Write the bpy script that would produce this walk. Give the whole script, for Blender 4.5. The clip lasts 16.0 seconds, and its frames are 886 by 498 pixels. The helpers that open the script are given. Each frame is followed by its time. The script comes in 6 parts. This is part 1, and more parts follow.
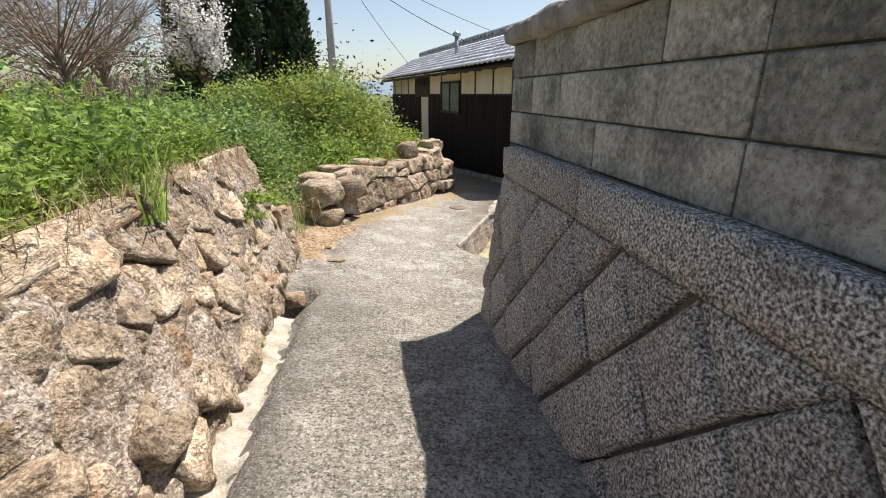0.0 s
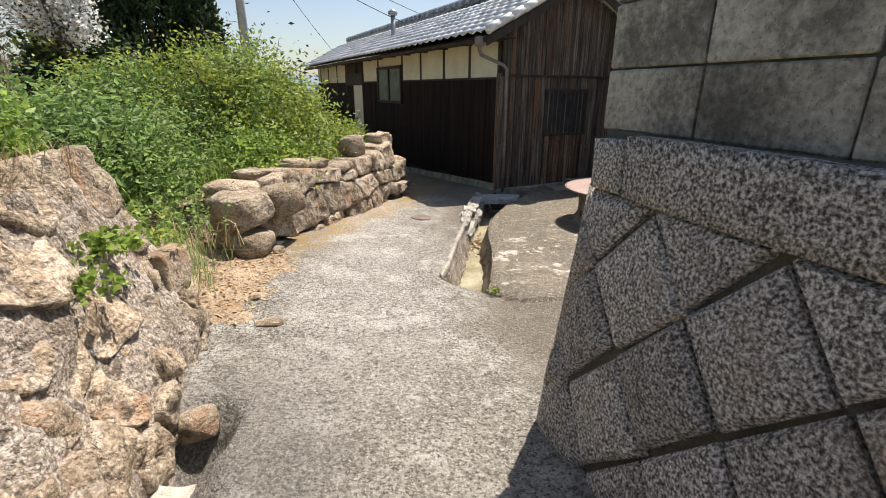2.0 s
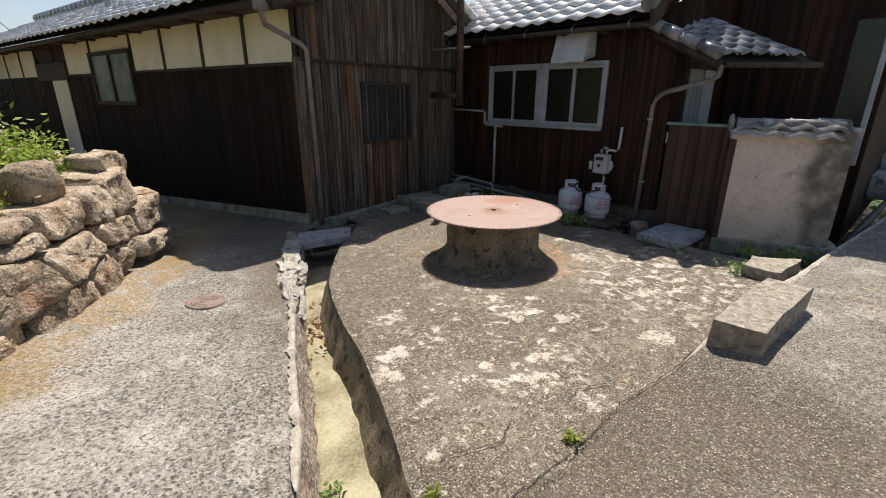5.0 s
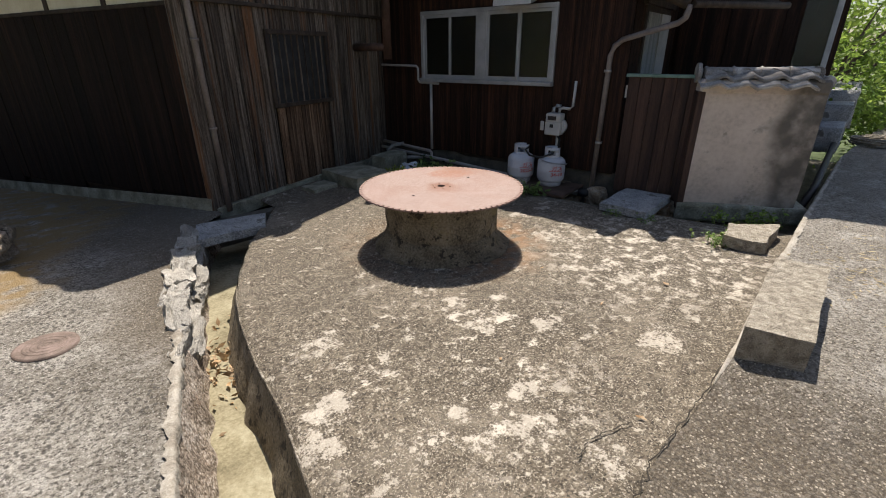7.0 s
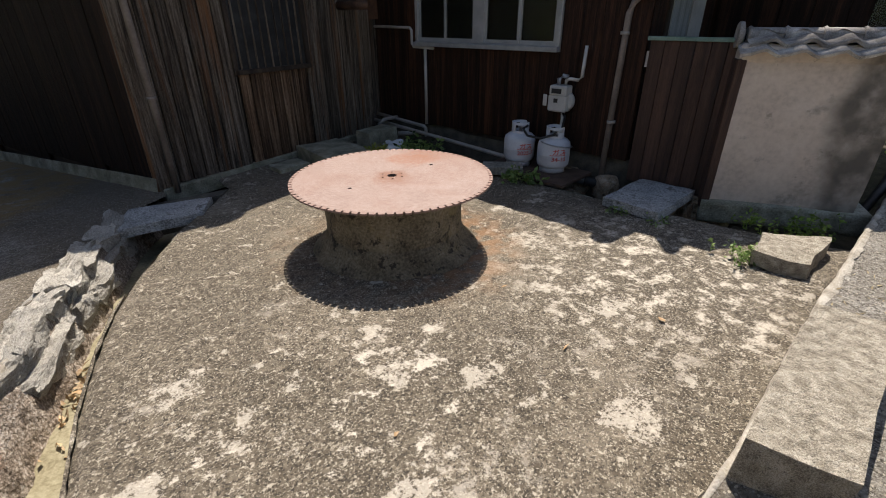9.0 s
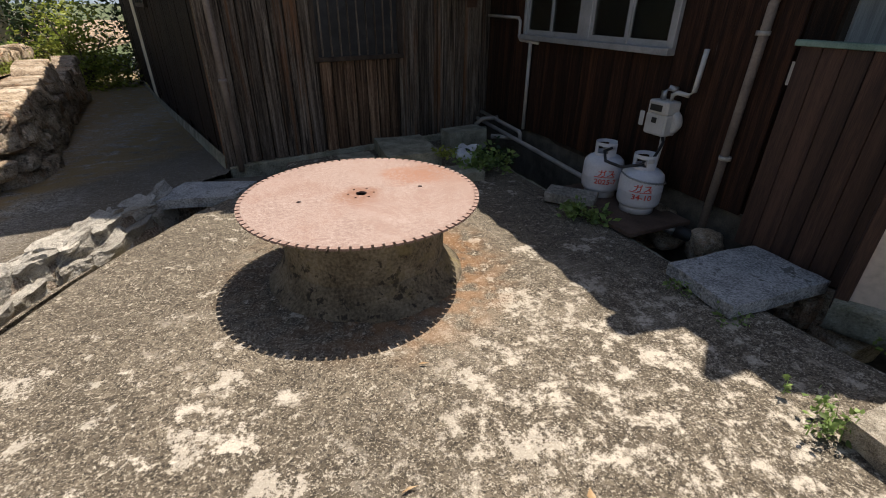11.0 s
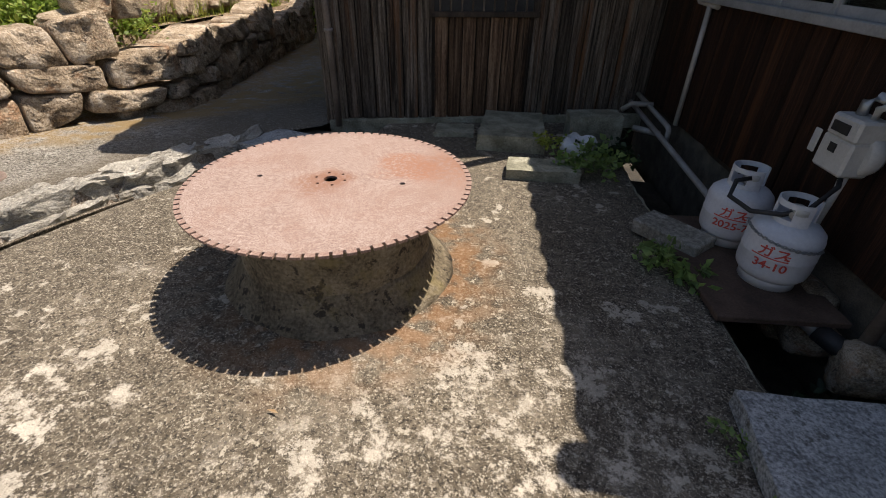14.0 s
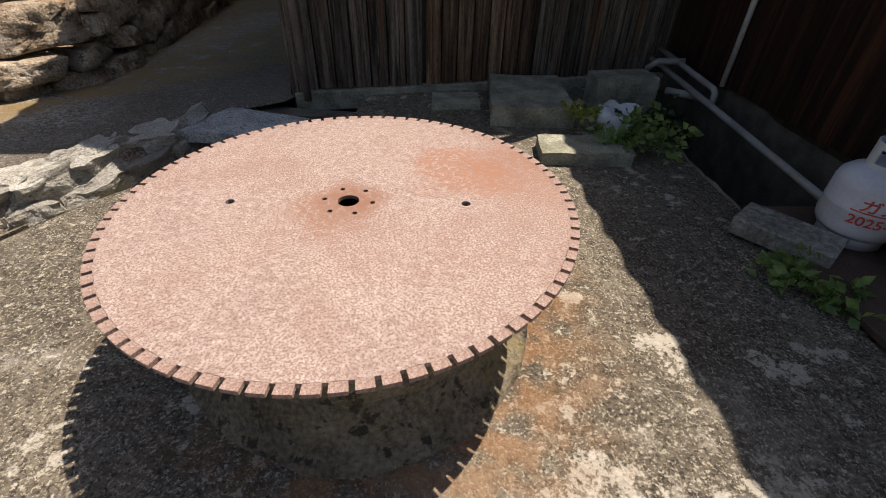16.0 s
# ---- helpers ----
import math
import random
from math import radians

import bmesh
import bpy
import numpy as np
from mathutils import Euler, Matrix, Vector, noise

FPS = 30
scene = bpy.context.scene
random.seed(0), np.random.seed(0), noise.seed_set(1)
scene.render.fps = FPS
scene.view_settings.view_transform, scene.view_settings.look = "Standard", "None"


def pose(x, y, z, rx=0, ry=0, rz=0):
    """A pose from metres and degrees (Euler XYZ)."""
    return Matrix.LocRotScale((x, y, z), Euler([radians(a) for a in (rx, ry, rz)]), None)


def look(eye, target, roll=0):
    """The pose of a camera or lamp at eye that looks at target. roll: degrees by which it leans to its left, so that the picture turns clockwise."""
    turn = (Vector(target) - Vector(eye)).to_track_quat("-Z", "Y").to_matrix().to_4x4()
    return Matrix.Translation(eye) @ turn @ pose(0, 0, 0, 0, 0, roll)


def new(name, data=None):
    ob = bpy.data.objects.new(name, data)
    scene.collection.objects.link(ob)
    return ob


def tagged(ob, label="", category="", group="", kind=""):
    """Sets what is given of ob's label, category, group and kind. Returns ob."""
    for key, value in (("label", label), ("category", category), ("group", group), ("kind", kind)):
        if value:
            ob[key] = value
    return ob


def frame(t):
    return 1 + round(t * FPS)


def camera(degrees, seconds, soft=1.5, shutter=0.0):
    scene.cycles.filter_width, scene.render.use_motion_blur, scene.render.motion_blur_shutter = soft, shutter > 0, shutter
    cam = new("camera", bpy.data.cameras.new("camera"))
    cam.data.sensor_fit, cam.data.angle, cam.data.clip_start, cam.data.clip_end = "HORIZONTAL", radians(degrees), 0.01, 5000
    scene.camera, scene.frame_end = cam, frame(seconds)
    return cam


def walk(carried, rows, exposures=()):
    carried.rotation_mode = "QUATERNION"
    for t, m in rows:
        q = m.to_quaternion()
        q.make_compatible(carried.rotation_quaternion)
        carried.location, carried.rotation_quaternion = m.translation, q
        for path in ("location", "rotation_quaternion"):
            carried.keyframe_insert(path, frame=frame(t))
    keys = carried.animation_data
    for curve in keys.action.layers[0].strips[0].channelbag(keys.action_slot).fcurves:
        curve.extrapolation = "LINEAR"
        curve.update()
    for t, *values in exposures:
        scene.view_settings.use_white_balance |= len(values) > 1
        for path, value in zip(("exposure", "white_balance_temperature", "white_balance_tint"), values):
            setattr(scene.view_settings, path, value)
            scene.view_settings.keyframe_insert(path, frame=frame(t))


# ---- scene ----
cam = camera(88.3, 16.0, soft=1.0)
PATH = [
    (0, (0.351, -0.021, 1.142), (0.273, 1.871, 0.499), 0.1),
    (0.5, (0.324, 0.277, 1.102), (0.282, 2.17, 0.46), 0.0),
    (1, (0.205, 0.645, 1.057), (0.223, 2.536, 0.409), 0.0),
    (1.5, (0.039, 1.064, 1.004), (0.151, 2.95, 0.349), 0.1),
    (2, (-0.096, 1.507, 0.974), (0.125, 3.38, 0.31), 0.2),
    (2.5, (-0.167, 1.926, 0.939), (0.183, 3.781, 0.278), 0.3),
    (3, (-0.155, 2.358, 0.907), (0.343, 4.178, 0.244), 0.2),
    (3.5, (-0.113, 2.762, 0.869), (0.539, 4.537, 0.219), 0.4),
    (4, (-0.042, 3.138, 0.839), (0.768, 4.851, 0.197), 0.4),
    (4.5, (0.002, 3.451, 0.828), (0.95, 5.093, 0.192), 0.3),
    (4.7, (0.017, 3.577, 0.828), (1.012, 5.192, 0.193), 0.2),
    (6.8, (0.403, 4.425, 0.722), (1.635, 5.798, -0.05), -0.0),
    (7, (0.463, 4.436, 0.734), (1.701, 5.793, -0.057), -0.4),
    (7.5, (0.624, 4.469, 0.7), (1.885, 5.784, -0.125), -0.3),
    (8, (0.831, 4.583, 0.68), (2.068, 5.912, -0.158), -0.4),
    (8.5, (1.043, 4.632, 0.667), (2.23, 5.991, -0.196), -0.4),
    (9, (1.343, 4.596, 0.662), (2.428, 6.013, -0.239), -0.3),
    (9.5, (1.696, 4.646, 0.639), (2.633, 6.16, -0.271), -0.4),
    (9.7, (1.808, 4.669, 0.648), (2.686, 6.217, -0.264), -0.4),
    (11.8, (3.198, 4.653, 0.673), (3.321, 6.405, -0.284), 0.6),
    (12, (3.331, 4.694, 0.653), (3.379, 6.447, -0.309), 0.5),
    (12.5, (3.566, 4.85, 0.66), (3.472, 6.585, -0.332), 0.8),
    (13, (3.709, 5.022, 0.67), (3.49, 6.72, -0.364), 0.8),
    (13.5, (3.72, 5.149, 0.679), (3.396, 6.809, -0.388), 1.1),
    (14, (3.679, 5.268, 0.632), (3.306, 6.907, -0.451), 1.1),
    (14.5, (3.66, 5.514, 0.476), (3.281, 7.139, -0.627), 1.3),
    (15, (3.49, 5.717, 0.473), (3.14, 7.316, -0.676), 1.4),
    (15.5, (3.332, 5.823, 0.449), (3.048, 7.405, -0.741), 1.5),
    (16, (3.145, 5.925, 0.45), (2.983, 7.512, -0.756), 1.5),
]
walk(cam, [(t, look(eye, target, roll)) for t, eye, target, roll in PATH], exposures=[(0.0, 0.66, 6850, 13), (3.5, 0.57, 6850, 13), (7.0, 0.41, 6850, 14), (9.7, 0.38, 6950, 14), (12.0, 0.41, 7200, 15), (16.0, 0.41, 7200, 15)])

# ---- light ----
SUN_TO = Vector((0.155, 0.150, 0.455)).normalized()
world = bpy.data.worlds.new("world")
scene.world = world
world.use_nodes = True
sky = world.node_tree.nodes.new("ShaderNodeTexSky")
sky.sky_type = "NISHITA"
sky.sun_disc = False
sky.sun_elevation = math.asin(SUN_TO.z)
sky.sun_rotation = math.atan2(SUN_TO.x, SUN_TO.y)
sky.air_density, sky.dust_density = 1.0, 1.2
world.node_tree.nodes["Background"].inputs["Strength"].default_value = 0.095
world.node_tree.links.new(sky.outputs[0], world.node_tree.nodes["Background"].inputs["Color"])
sun = new("sun", bpy.data.lights.new("sun", "SUN"))
sun.data.energy, sun.data.angle, sun.data.color = 5.0, radians(0.55), (1.0, 0.955, 0.88)
sun.matrix_world = look(SUN_TO * 30, (0, 0, 0))


# ---- materials ----
def mat(name, cols, scale=4.0, rough=0.85, bump=0.3, bscale=60.0, dist=0.01, metal=0.0, rnd=0.0, stretch=(1, 1, 1),
        spots=(), fine=0.35, detail=6.0, spec=0.5, voronoi=0.0, lo=0.37, hi=0.63):
    """cols: ramp colours from dark to light; spots: (colour, scale, threshold, softness, strength)."""
    m = bpy.data.materials.new(name)
    m.use_nodes = True
    n, ln = m.node_tree.nodes, m.node_tree.links.new
    b = n["Principled BSDF"]
    tc, info = n.new("ShaderNodeTexCoord"), n.new("ShaderNodeObjectInfo")
    mul = n.new("ShaderNodeVectorMath"); mul.operation = "MULTIPLY"
    mul.inputs[1].default_value = stretch
    add = n.new("ShaderNodeVectorMath"); add.operation = "ADD"
    ln(tc.outputs["Object"], mul.inputs[0])
    sc = n.new("ShaderNodeMath"); sc.operation = "MULTIPLY"; sc.inputs[1].default_value = 37.0 if rnd > 0 else 0.0
    ln(info.outputs["Random"], sc.inputs[0])
    ln(mul.outputs[0], add.inputs[0]); ln(sc.outputs[0], add.inputs[1])
    vec = add.outputs[0]

    def nz(s, d=detail, r=0.55):
        t = n.new("ShaderNodeTexNoise")
        t.inputs["Scale"].default_value, t.inputs["Detail"].default_value, t.inputs["Roughness"].default_value = s, d, r
        ln(vec, t.inputs["Vector"])
        return t.outputs["Fac"]
    a, c = nz(scale), nz(scale * 14)
    mx = n.new("ShaderNodeMix"); mx.data_type = "FLOAT"; mx.inputs[0].default_value = fine
    ln(a, mx.inputs[2]); ln(c, mx.inputs[3])
    ramp = n.new("ShaderNodeValToRGB")
    e = ramp.color_ramp.elements
    while len(e) < len(cols):
        e.new(0.5)
    for k, col in enumerate(cols):
        e[k].position = lo + (hi - lo) * k / max(1, len(cols) - 1)
        e[k].color = (*col, 1)
    ln(mx.outputs[0], ramp.inputs[0])
    out = ramp.outputs[0]
    for col, s, th, soft, strength in spots:
        r = n.new("ShaderNodeMapRange")
        r.inputs[1].default_value, r.inputs[2].default_value = th, th + soft
        r.inputs[4].default_value = strength
        ln(nz(s, 8.0, 0.72), r.inputs[0])
        k = n.new("ShaderNodeMix"); k.data_type = "RGBA"
        ln(r.outputs[0], k.inputs[0]); ln(out, k.inputs[6])
        k.inputs[7].default_value = (*col, 1)
        out = k.outputs[2]
    if rnd > 0:
        h = n.new("ShaderNodeHueSaturation")
        r = n.new("ShaderNodeMapRange"); r.inputs[3].default_value, r.inputs[4].default_value = 1 - rnd, 1 + rnd
        ln(info.outputs["Random"], r.inputs[0]); ln(r.outputs[0], h.inputs["Value"]); ln(out, h.inputs["Color"])
        out = h.outputs[0]
    ln(out, b.inputs["Base Color"])
    b.inputs["Roughness"].default_value, b.inputs["Metallic"].default_value = rough, metal
    b.inputs["Specular IOR Level"].default_value = spec
    if bump:
        bp = n.new("ShaderNodeBump")
        bp.inputs["Strength"].default_value, bp.inputs["Distance"].default_value = bump, dist
        hgt = nz(bscale, 5.0, 0.65)
        if voronoi:
            v = n.new("ShaderNodeTexVoronoi"); v.inputs["Scale"].default_value = voronoi
            ln(vec, v.inputs["Vector"])
            ad = n.new("ShaderNodeMath"); ad.operation = "ADD"
            ln(hgt, ad.inputs[0]); ln(v.outputs["Distance"], ad.inputs[1])
            hgt = ad.outputs[0]
        ln(hgt, bp.inputs["Height"]); ln(bp.outputs[0], b.inputs["Normal"])
    return m


def glass(name, col=(0.75, 0.8, 0.8), rough=0.06):
    m = bpy.data.materials.new(name)
    m.use_nodes = True
    b = m.node_tree.nodes["Principled BSDF"]
    b.inputs["Base Color"].default_value = (*col, 1)
    b.inputs["Roughness"].default_value, b.inputs["IOR"].default_value = rough, 1.45
    b.inputs["Transmission Weight"].default_value = 1.0
    return m


CONC = mat("lane_concrete", [(0.15, 0.135, 0.107), (0.29, 0.27, 0.228), (0.45, 0.425, 0.37)], 2.4, 0.92, 1.0, 60, 0.028, fine=0.65,
           spots=[((0.62, 0.595, 0.54), 3.2, 0.52, 0.09, 0.6), ((0.045, 0.039, 0.03), 62, 0.52, 0.05, 0.85), ((0.64, 0.61, 0.55), 90, 0.555, 0.04, 0.8), ((0.08, 0.07, 0.056), 18, 0.57, 0.06, 0.55)])
PADC = mat("yard_concrete", [(0.066, 0.053, 0.036), (0.122, 0.101, 0.072), (0.205, 0.172, 0.127)], 2.0, 0.92, 0.9, 100, 0.010, fine=0.65,
           spots=[((0.02, 0.016, 0.012), 80, 0.52, 0.05, 0.85), ((0.44, 0.395, 0.31), 105, 0.545, 0.04, 0.85), ((0.62, 0.57, 0.48), 6.0, 0.60, 0.03, 0.6),
                  ((0.52, 0.47, 0.38), 26, 0.59, 0.03, 0.8), ((0.40, 0.35, 0.275), 1.2, 0.54, 0.14, 0.4), ((0.025, 0.021, 0.016), 30, 0.58, 0.05, 0.5)])
DIRT = mat("dry_soil", [(0.19, 0.125, 0.076), (0.345, 0.25, 0.163), (0.50, 0.40, 0.285)], 6, 0.95, 0.9, 40, 0.03, fine=0.6, spots=[((0.14, 0.09, 0.05), 22, 0.56, 0.06, 0.7), ((0.66, 0.57, 0.44), 45, 0.57, 0.05, 0.6)])
DARKSOIL = mat("damp_soil", [(0.02, 0.018, 0.013), (0.05, 0.042, 0.03), (0.09, 0.08, 0.06)], 4, 0.95, 0.8, 30, 0.03)
GUTTER = mat("gutter_cement", [(0.14, 0.12, 0.07), (0.27, 0.24, 0.15), (0.38, 0.35, 0.24)], 4, 0.9, 0.6, 50, 0.01)
ROCK = mat("field_stone", [(0.18, 0.125, 0.08), (0.385, 0.30, 0.207), (0.61, 0.515, 0.40)], 5.0, 0.92, 1.0, 17, 0.055, rnd=0.28, fine=0.5, lo=0.39, hi=0.61,
           spots=[((0.62, 0.55, 0.46), 6.0, 0.55, 0.06, 0.55), ((0.40, 0.20, 0.10), 2.2, 0.555, 0.06, 0.5), ((0.07, 0.05, 0.034), 13.0, 0.56, 0.04, 0.75), ((0.12, 0.09, 0.066), 60, 0.56, 0.04, 0.5), ((0.66, 0.60, 0.51), 90, 0.59, 0.04, 0.45)])
BOULDER = mat("weathered_boulder", [(0.21, 0.15, 0.095), (0.42, 0.33, 0.225), (0.63, 0.535, 0.41)], 1.6, 0.92, 1.0, 6.5, 0.05, rnd=0.26, fine=0.5, lo=0.39, hi=0.61,
              spots=[((0.64, 0.565, 0.465), 2.2, 0.55, 0.06, 0.5), ((0.43, 0.22, 0.115), 0.9, 0.54, 0.07, 0.5), ((0.09, 0.066, 0.045), 4.5, 0.57, 0.04, 0.65), ((0.13, 0.10, 0.075), 24, 0.56, 0.04, 0.45)])
MORTAR = mat("old_mortar", [(0.17, 0.13, 0.096), (0.37, 0.305, 0.24), (0.58, 0.52, 0.45)], 5.0, 0.95, 1.0, 18, 0.06, fine=0.6, lo=0.40, hi=0.60,
             spots=[((0.09, 0.066, 0.045), 11, 0.55, 0.04, 0.75), ((0.44, 0.25, 0.145), 2.4, 0.57, 0.07, 0.35), ((0.08, 0.06, 0.045), 60, 0.55, 0.04, 0.6)])
GRANITE = mat("rough_granite", [(0.05, 0.043, 0.036), (0.35, 0.32, 0.28), (0.78, 0.735, 0.67)], 105, 0.9, 1.0, 75, 0.013, fine=0.28, rnd=0.16, lo=0.405, hi=0.60, detail=4.0,
              spots=[((0.025, 0.021, 0.017), 145, 0.555, 0.04, 0.8), ((0.32, 0.22, 0.135), 1.6, 0.54, 0.14, 0.5), ((0.08, 0.07, 0.058), 4.0, 0.58, 0.10, 0.5)])
GRANITE_LT = mat("pale_granite", [(0.17, 0.148, 0.11), (0.36, 0.32, 0.25), (0.56, 0.515, 0.425)], 20, 0.92, 1.0, 45, 0.03, fine=0.55, lo=0.40, hi=0.60, spots=[((0.10, 0.085, 0.065), 80, 0.57, 0.04, 0.8), ((0.60, 0.56, 0.47), 60, 0.58, 0.04, 0.5)])
BLOCK = mat("concrete_block", [(0.16, 0.15, 0.122), (0.31, 0.29, 0.24), (0.46, 0.435, 0.37)], 3.4, 0.92, 0.8, 90, 0.008, rnd=0.24, fine=0.5, lo=0.39, hi=0.61,
            spots=[((0.66, 0.63, 0.56), 4.0, 0.57, 0.07, 0.5), ((0.06, 0.056, 0.045), 2.6, 0.53, 0.12, 0.65), ((0.70, 0.67, 0.60), 70, 0.66, 0.02, 0.85), ((0.06, 0.055, 0.045), 110, 0.57, 0.04, 0.6)])
MORTAR_DK = mat("dark_joint", [(0.06, 0.052, 0.042), (0.10, 0.09, 0.07), (0.15, 0.13, 0.10)], 8, 0.95, 0.5, 60)
COPING = mat("cement_coping", [(0.17, 0.14, 0.11), (0.28, 0.245, 0.20), (0.38, 0.34, 0.29)], 7, 0.95, 1.0, 22, 0.02)
WOOD_GREY = mat("weathered_grey_board", [(0.027, 0.019, 0.014), (0.118, 0.093, 0.071), (0.27, 0.23, 0.19)], 3.0, 0.85, 0.8, 30, 0.010, rnd=0.42, stretch=(16, 16, 0.6), fine=0.45, spec=0.25,
                spots=[((0.19, 0.08, 0.028), 0.5, 0.53, 0.10, 0.75), ((0.012, 0.009, 0.007), 1.2, 0.56, 0.06, 0.8), ((0.012, 0.009, 0.007), 4.0, 0.60, 0.04, 0.7)])
WOOD_WARM = mat("worn_brown_board", [(0.028, 0.015, 0.009), (0.15, 0.088, 0.052), (0.34, 0.235, 0.155)], 3.0, 0.8, 0.8, 30, 0.010, rnd=0.35, stretch=(16, 16, 0.6), fine=0.45, spec=0.25, spots=[((0.02, 0.014, 0.010), 0.6, 0.53, 0.08, 0.85)])
WOOD_DARK = mat("dark_stained_board", [(0.008, 0.0042, 0.0026), (0.024, 0.011, 0.0064), (0.075, 0.032, 0.017)], 2.0, 0.7, 0.5, 26, 0.006, rnd=0.22, stretch=(10, 10, 0.35), fine=0.4, spec=0.22, spots=[((0.11, 0.043, 0.02), 0.7, 0.58, 0.10, 0.6), ((0.16, 0.14, 0.115), 3.0, 0.67, 0.05, 0.5)])
# darker version of dark_stained_board, for the shed's long side
WOOD_DARKEST = mat("black_brown_board", [(0.004, 0.0022, 0.0016), (0.011, 0.006, 0.004), (0.034, 0.016, 0.0095)], 2.0, 0.75, 0.5, 26, 0.006, rnd=0.2, stretch=(10, 10, 0.35), fine=0.4, spec=0.2, spots=[((0.11, 0.043, 0.022), 0.7, 0.60, 0.10, 0.55), ((0.14, 0.13, 0.11), 3.0, 0.67, 0.05, 0.45)])
# opaque grey-green in place of clear glass for the shed window
PANE_GREEN = mat("opaque_green_pane", [(0.10, 0.125, 0.105), (0.15, 0.18, 0.15), (0.20, 0.23, 0.20)], 3, 0.25, 0)
WOOD_FENCE = mat("red_brown_board", [(0.018, 0.009, 0.006), (0.045, 0.022, 0.014), (0.085, 0.045, 0.03)], 2.0, 0.75, 0.35, 26, 0.005, rnd=0.25, stretch=(10, 10, 0.5), fine=0.4)
BEAM = mat("dark_beam", [(0.02, 0.013, 0.008), (0.04, 0.027, 0.018), (0.07, 0.05, 0.035)], 3, 0.75, 0.3, 40, rnd=0.1, stretch=(4, 4, 1))
PLASTER = mat("cream_plaster", [(0.66, 0.60, 0.44), (0.74, 0.68, 0.52), (0.80, 0.75, 0.60)], 2.5, 0.9, 0.15, 60, 0.004)
WHITEPL = mat("stained_shaded_plaster", [(0.46, 0.385, 0.315), (0.60, 0.505, 0.42), (0.68, 0.585, 0.495)], 2.2, 0.9, 0.25, 40, 0.004,
              spots=[((0.07, 0.062, 0.05), 1.6, 0.56, 0.12, 0.8), ((0.16, 0.135, 0.105), 7.0, 0.62, 0.06, 0.5)])
TILE = mat("grey_roof_tile", [(0.58, 0.575, 0.56), (0.76, 0.755, 0.74), (0.84, 0.835, 0.82)], 6, 0.30, 0.25, 40, 0.004, rnd=0.22, spots=[((0.16, 0.155, 0.15), 5, 0.60, 0.07, 0.6)])
TILE_DK = mat("dark_roof_tile", [(0.10, 0.104, 0.11), (0.18, 0.185, 0.19), (0.30, 0.305, 0.315)], 6, 0.24, 0.2, 40, 0.004, rnd=0.25)
TILE_OLD = mat("lichened_tile", [(0.14, 0.13, 0.12), (0.30, 0.28, 0.26), (0.50, 0.48, 0.45)], 9, 0.8, 0.5, 40, 0.006, rnd=0.25)
PIPE_GREY = mat("grey_brown_pipe", [(0.15, 0.125, 0.112), (0.205, 0.175, 0.16), (0.27, 0.235, 0.215)], 5, 0.55, 0.1, 50, 0.002)
PIPE_PVC = mat("aged_pvc", [(0.30, 0.28, 0.25), (0.40, 0.38, 0.35), (0.50, 0.48, 0.45)], 6, 0.5, 0.1, 50, 0.002)
ALU = mat("aluminium_frame", [(0.30, 0.31, 0.32), (0.38, 0.39, 0.40), (0.46, 0.47, 0.48)], 6, 0.45, 0.05, 60, 0.001, metal=0.3)
SAW = mat("rusty_pink_steel", [(0.29, 0.205, 0.175), (0.395, 0.305, 0.265), (0.48, 0.39, 0.345)], 3.2, 0.8, 0.4, 120, 0.003, fine=0.5,
          spots=[((0.30, 0.175, 0.135), 2.2, 0.49, 0.14, 0.55), ((0.56, 0.465, 0.42), 1.7, 0.54, 0.12, 0.45), ((0.13, 0.07, 0.055), 170, 0.52, 0.03, 0.65), ((0.58, 0.48, 0.435), 90, 0.57, 0.04, 0.5)])
SAW_EDGE = mat("rusty_steel_edge", [(0.10, 0.05, 0.035), (0.18, 0.09, 0.06), (0.28, 0.16, 0.11)], 20, 0.8, 0.3, 90, 0.003)
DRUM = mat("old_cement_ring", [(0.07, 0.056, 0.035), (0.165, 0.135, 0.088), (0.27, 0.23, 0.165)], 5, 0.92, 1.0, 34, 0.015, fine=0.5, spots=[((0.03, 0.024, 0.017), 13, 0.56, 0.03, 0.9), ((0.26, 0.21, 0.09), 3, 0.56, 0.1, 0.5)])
SLAB = mat("blue_grey_slab", [(0.18, 0.185, 0.18), (0.38, 0.39, 0.385), (0.58, 0.59, 0.58)], 6, 0.9, 1.0, 40, 0.02, fine=0.6, lo=0.40, hi=0.60, spots=[((0.06, 0.055, 0.04), 6, 0.57, 0.04, 0.75), ((0.10, 0.13, 0.05), 3, 0.60, 0.08, 0.5), ((0.05, 0.05, 0.045), 70, 0.58, 0.04, 0.6)])
MOSSY = mat("mossy_stone", [(0.15, 0.148, 0.105), (0.30, 0.293, 0.22), (0.47, 0.455, 0.36)], 6, 0.92, 0.9, 40, 0.016, spots=[((0.12, 0.14, 0.05), 4, 0.57, 0.1, 0.5), ((0.06, 0.055, 0.04), 60, 0.56, 0.05, 0.5)])
CYL = mat("grey_painted_steel", [(0.54, 0.555, 0.59), (0.63, 0.645, 0.675), (0.69, 0.70, 0.73)], 4, 0.45, 0.08, 60, 0.001, spots=[((0.22, 0.14, 0.09), 9, 0.68, 0.05, 0.6)])
METER = mat("meter_paint", [(0.42, 0.42, 0.40), (0.50, 0.50, 0.48), (0.56, 0.56, 0.54)], 6, 0.5, 0.05, 60, 0.001)
RED = mat("red_lettering", [(0.50, 0.05, 0.04), (0.60, 0.07, 0.05), (0.66, 0.10, 0.07)], 8, 0.6, 0)
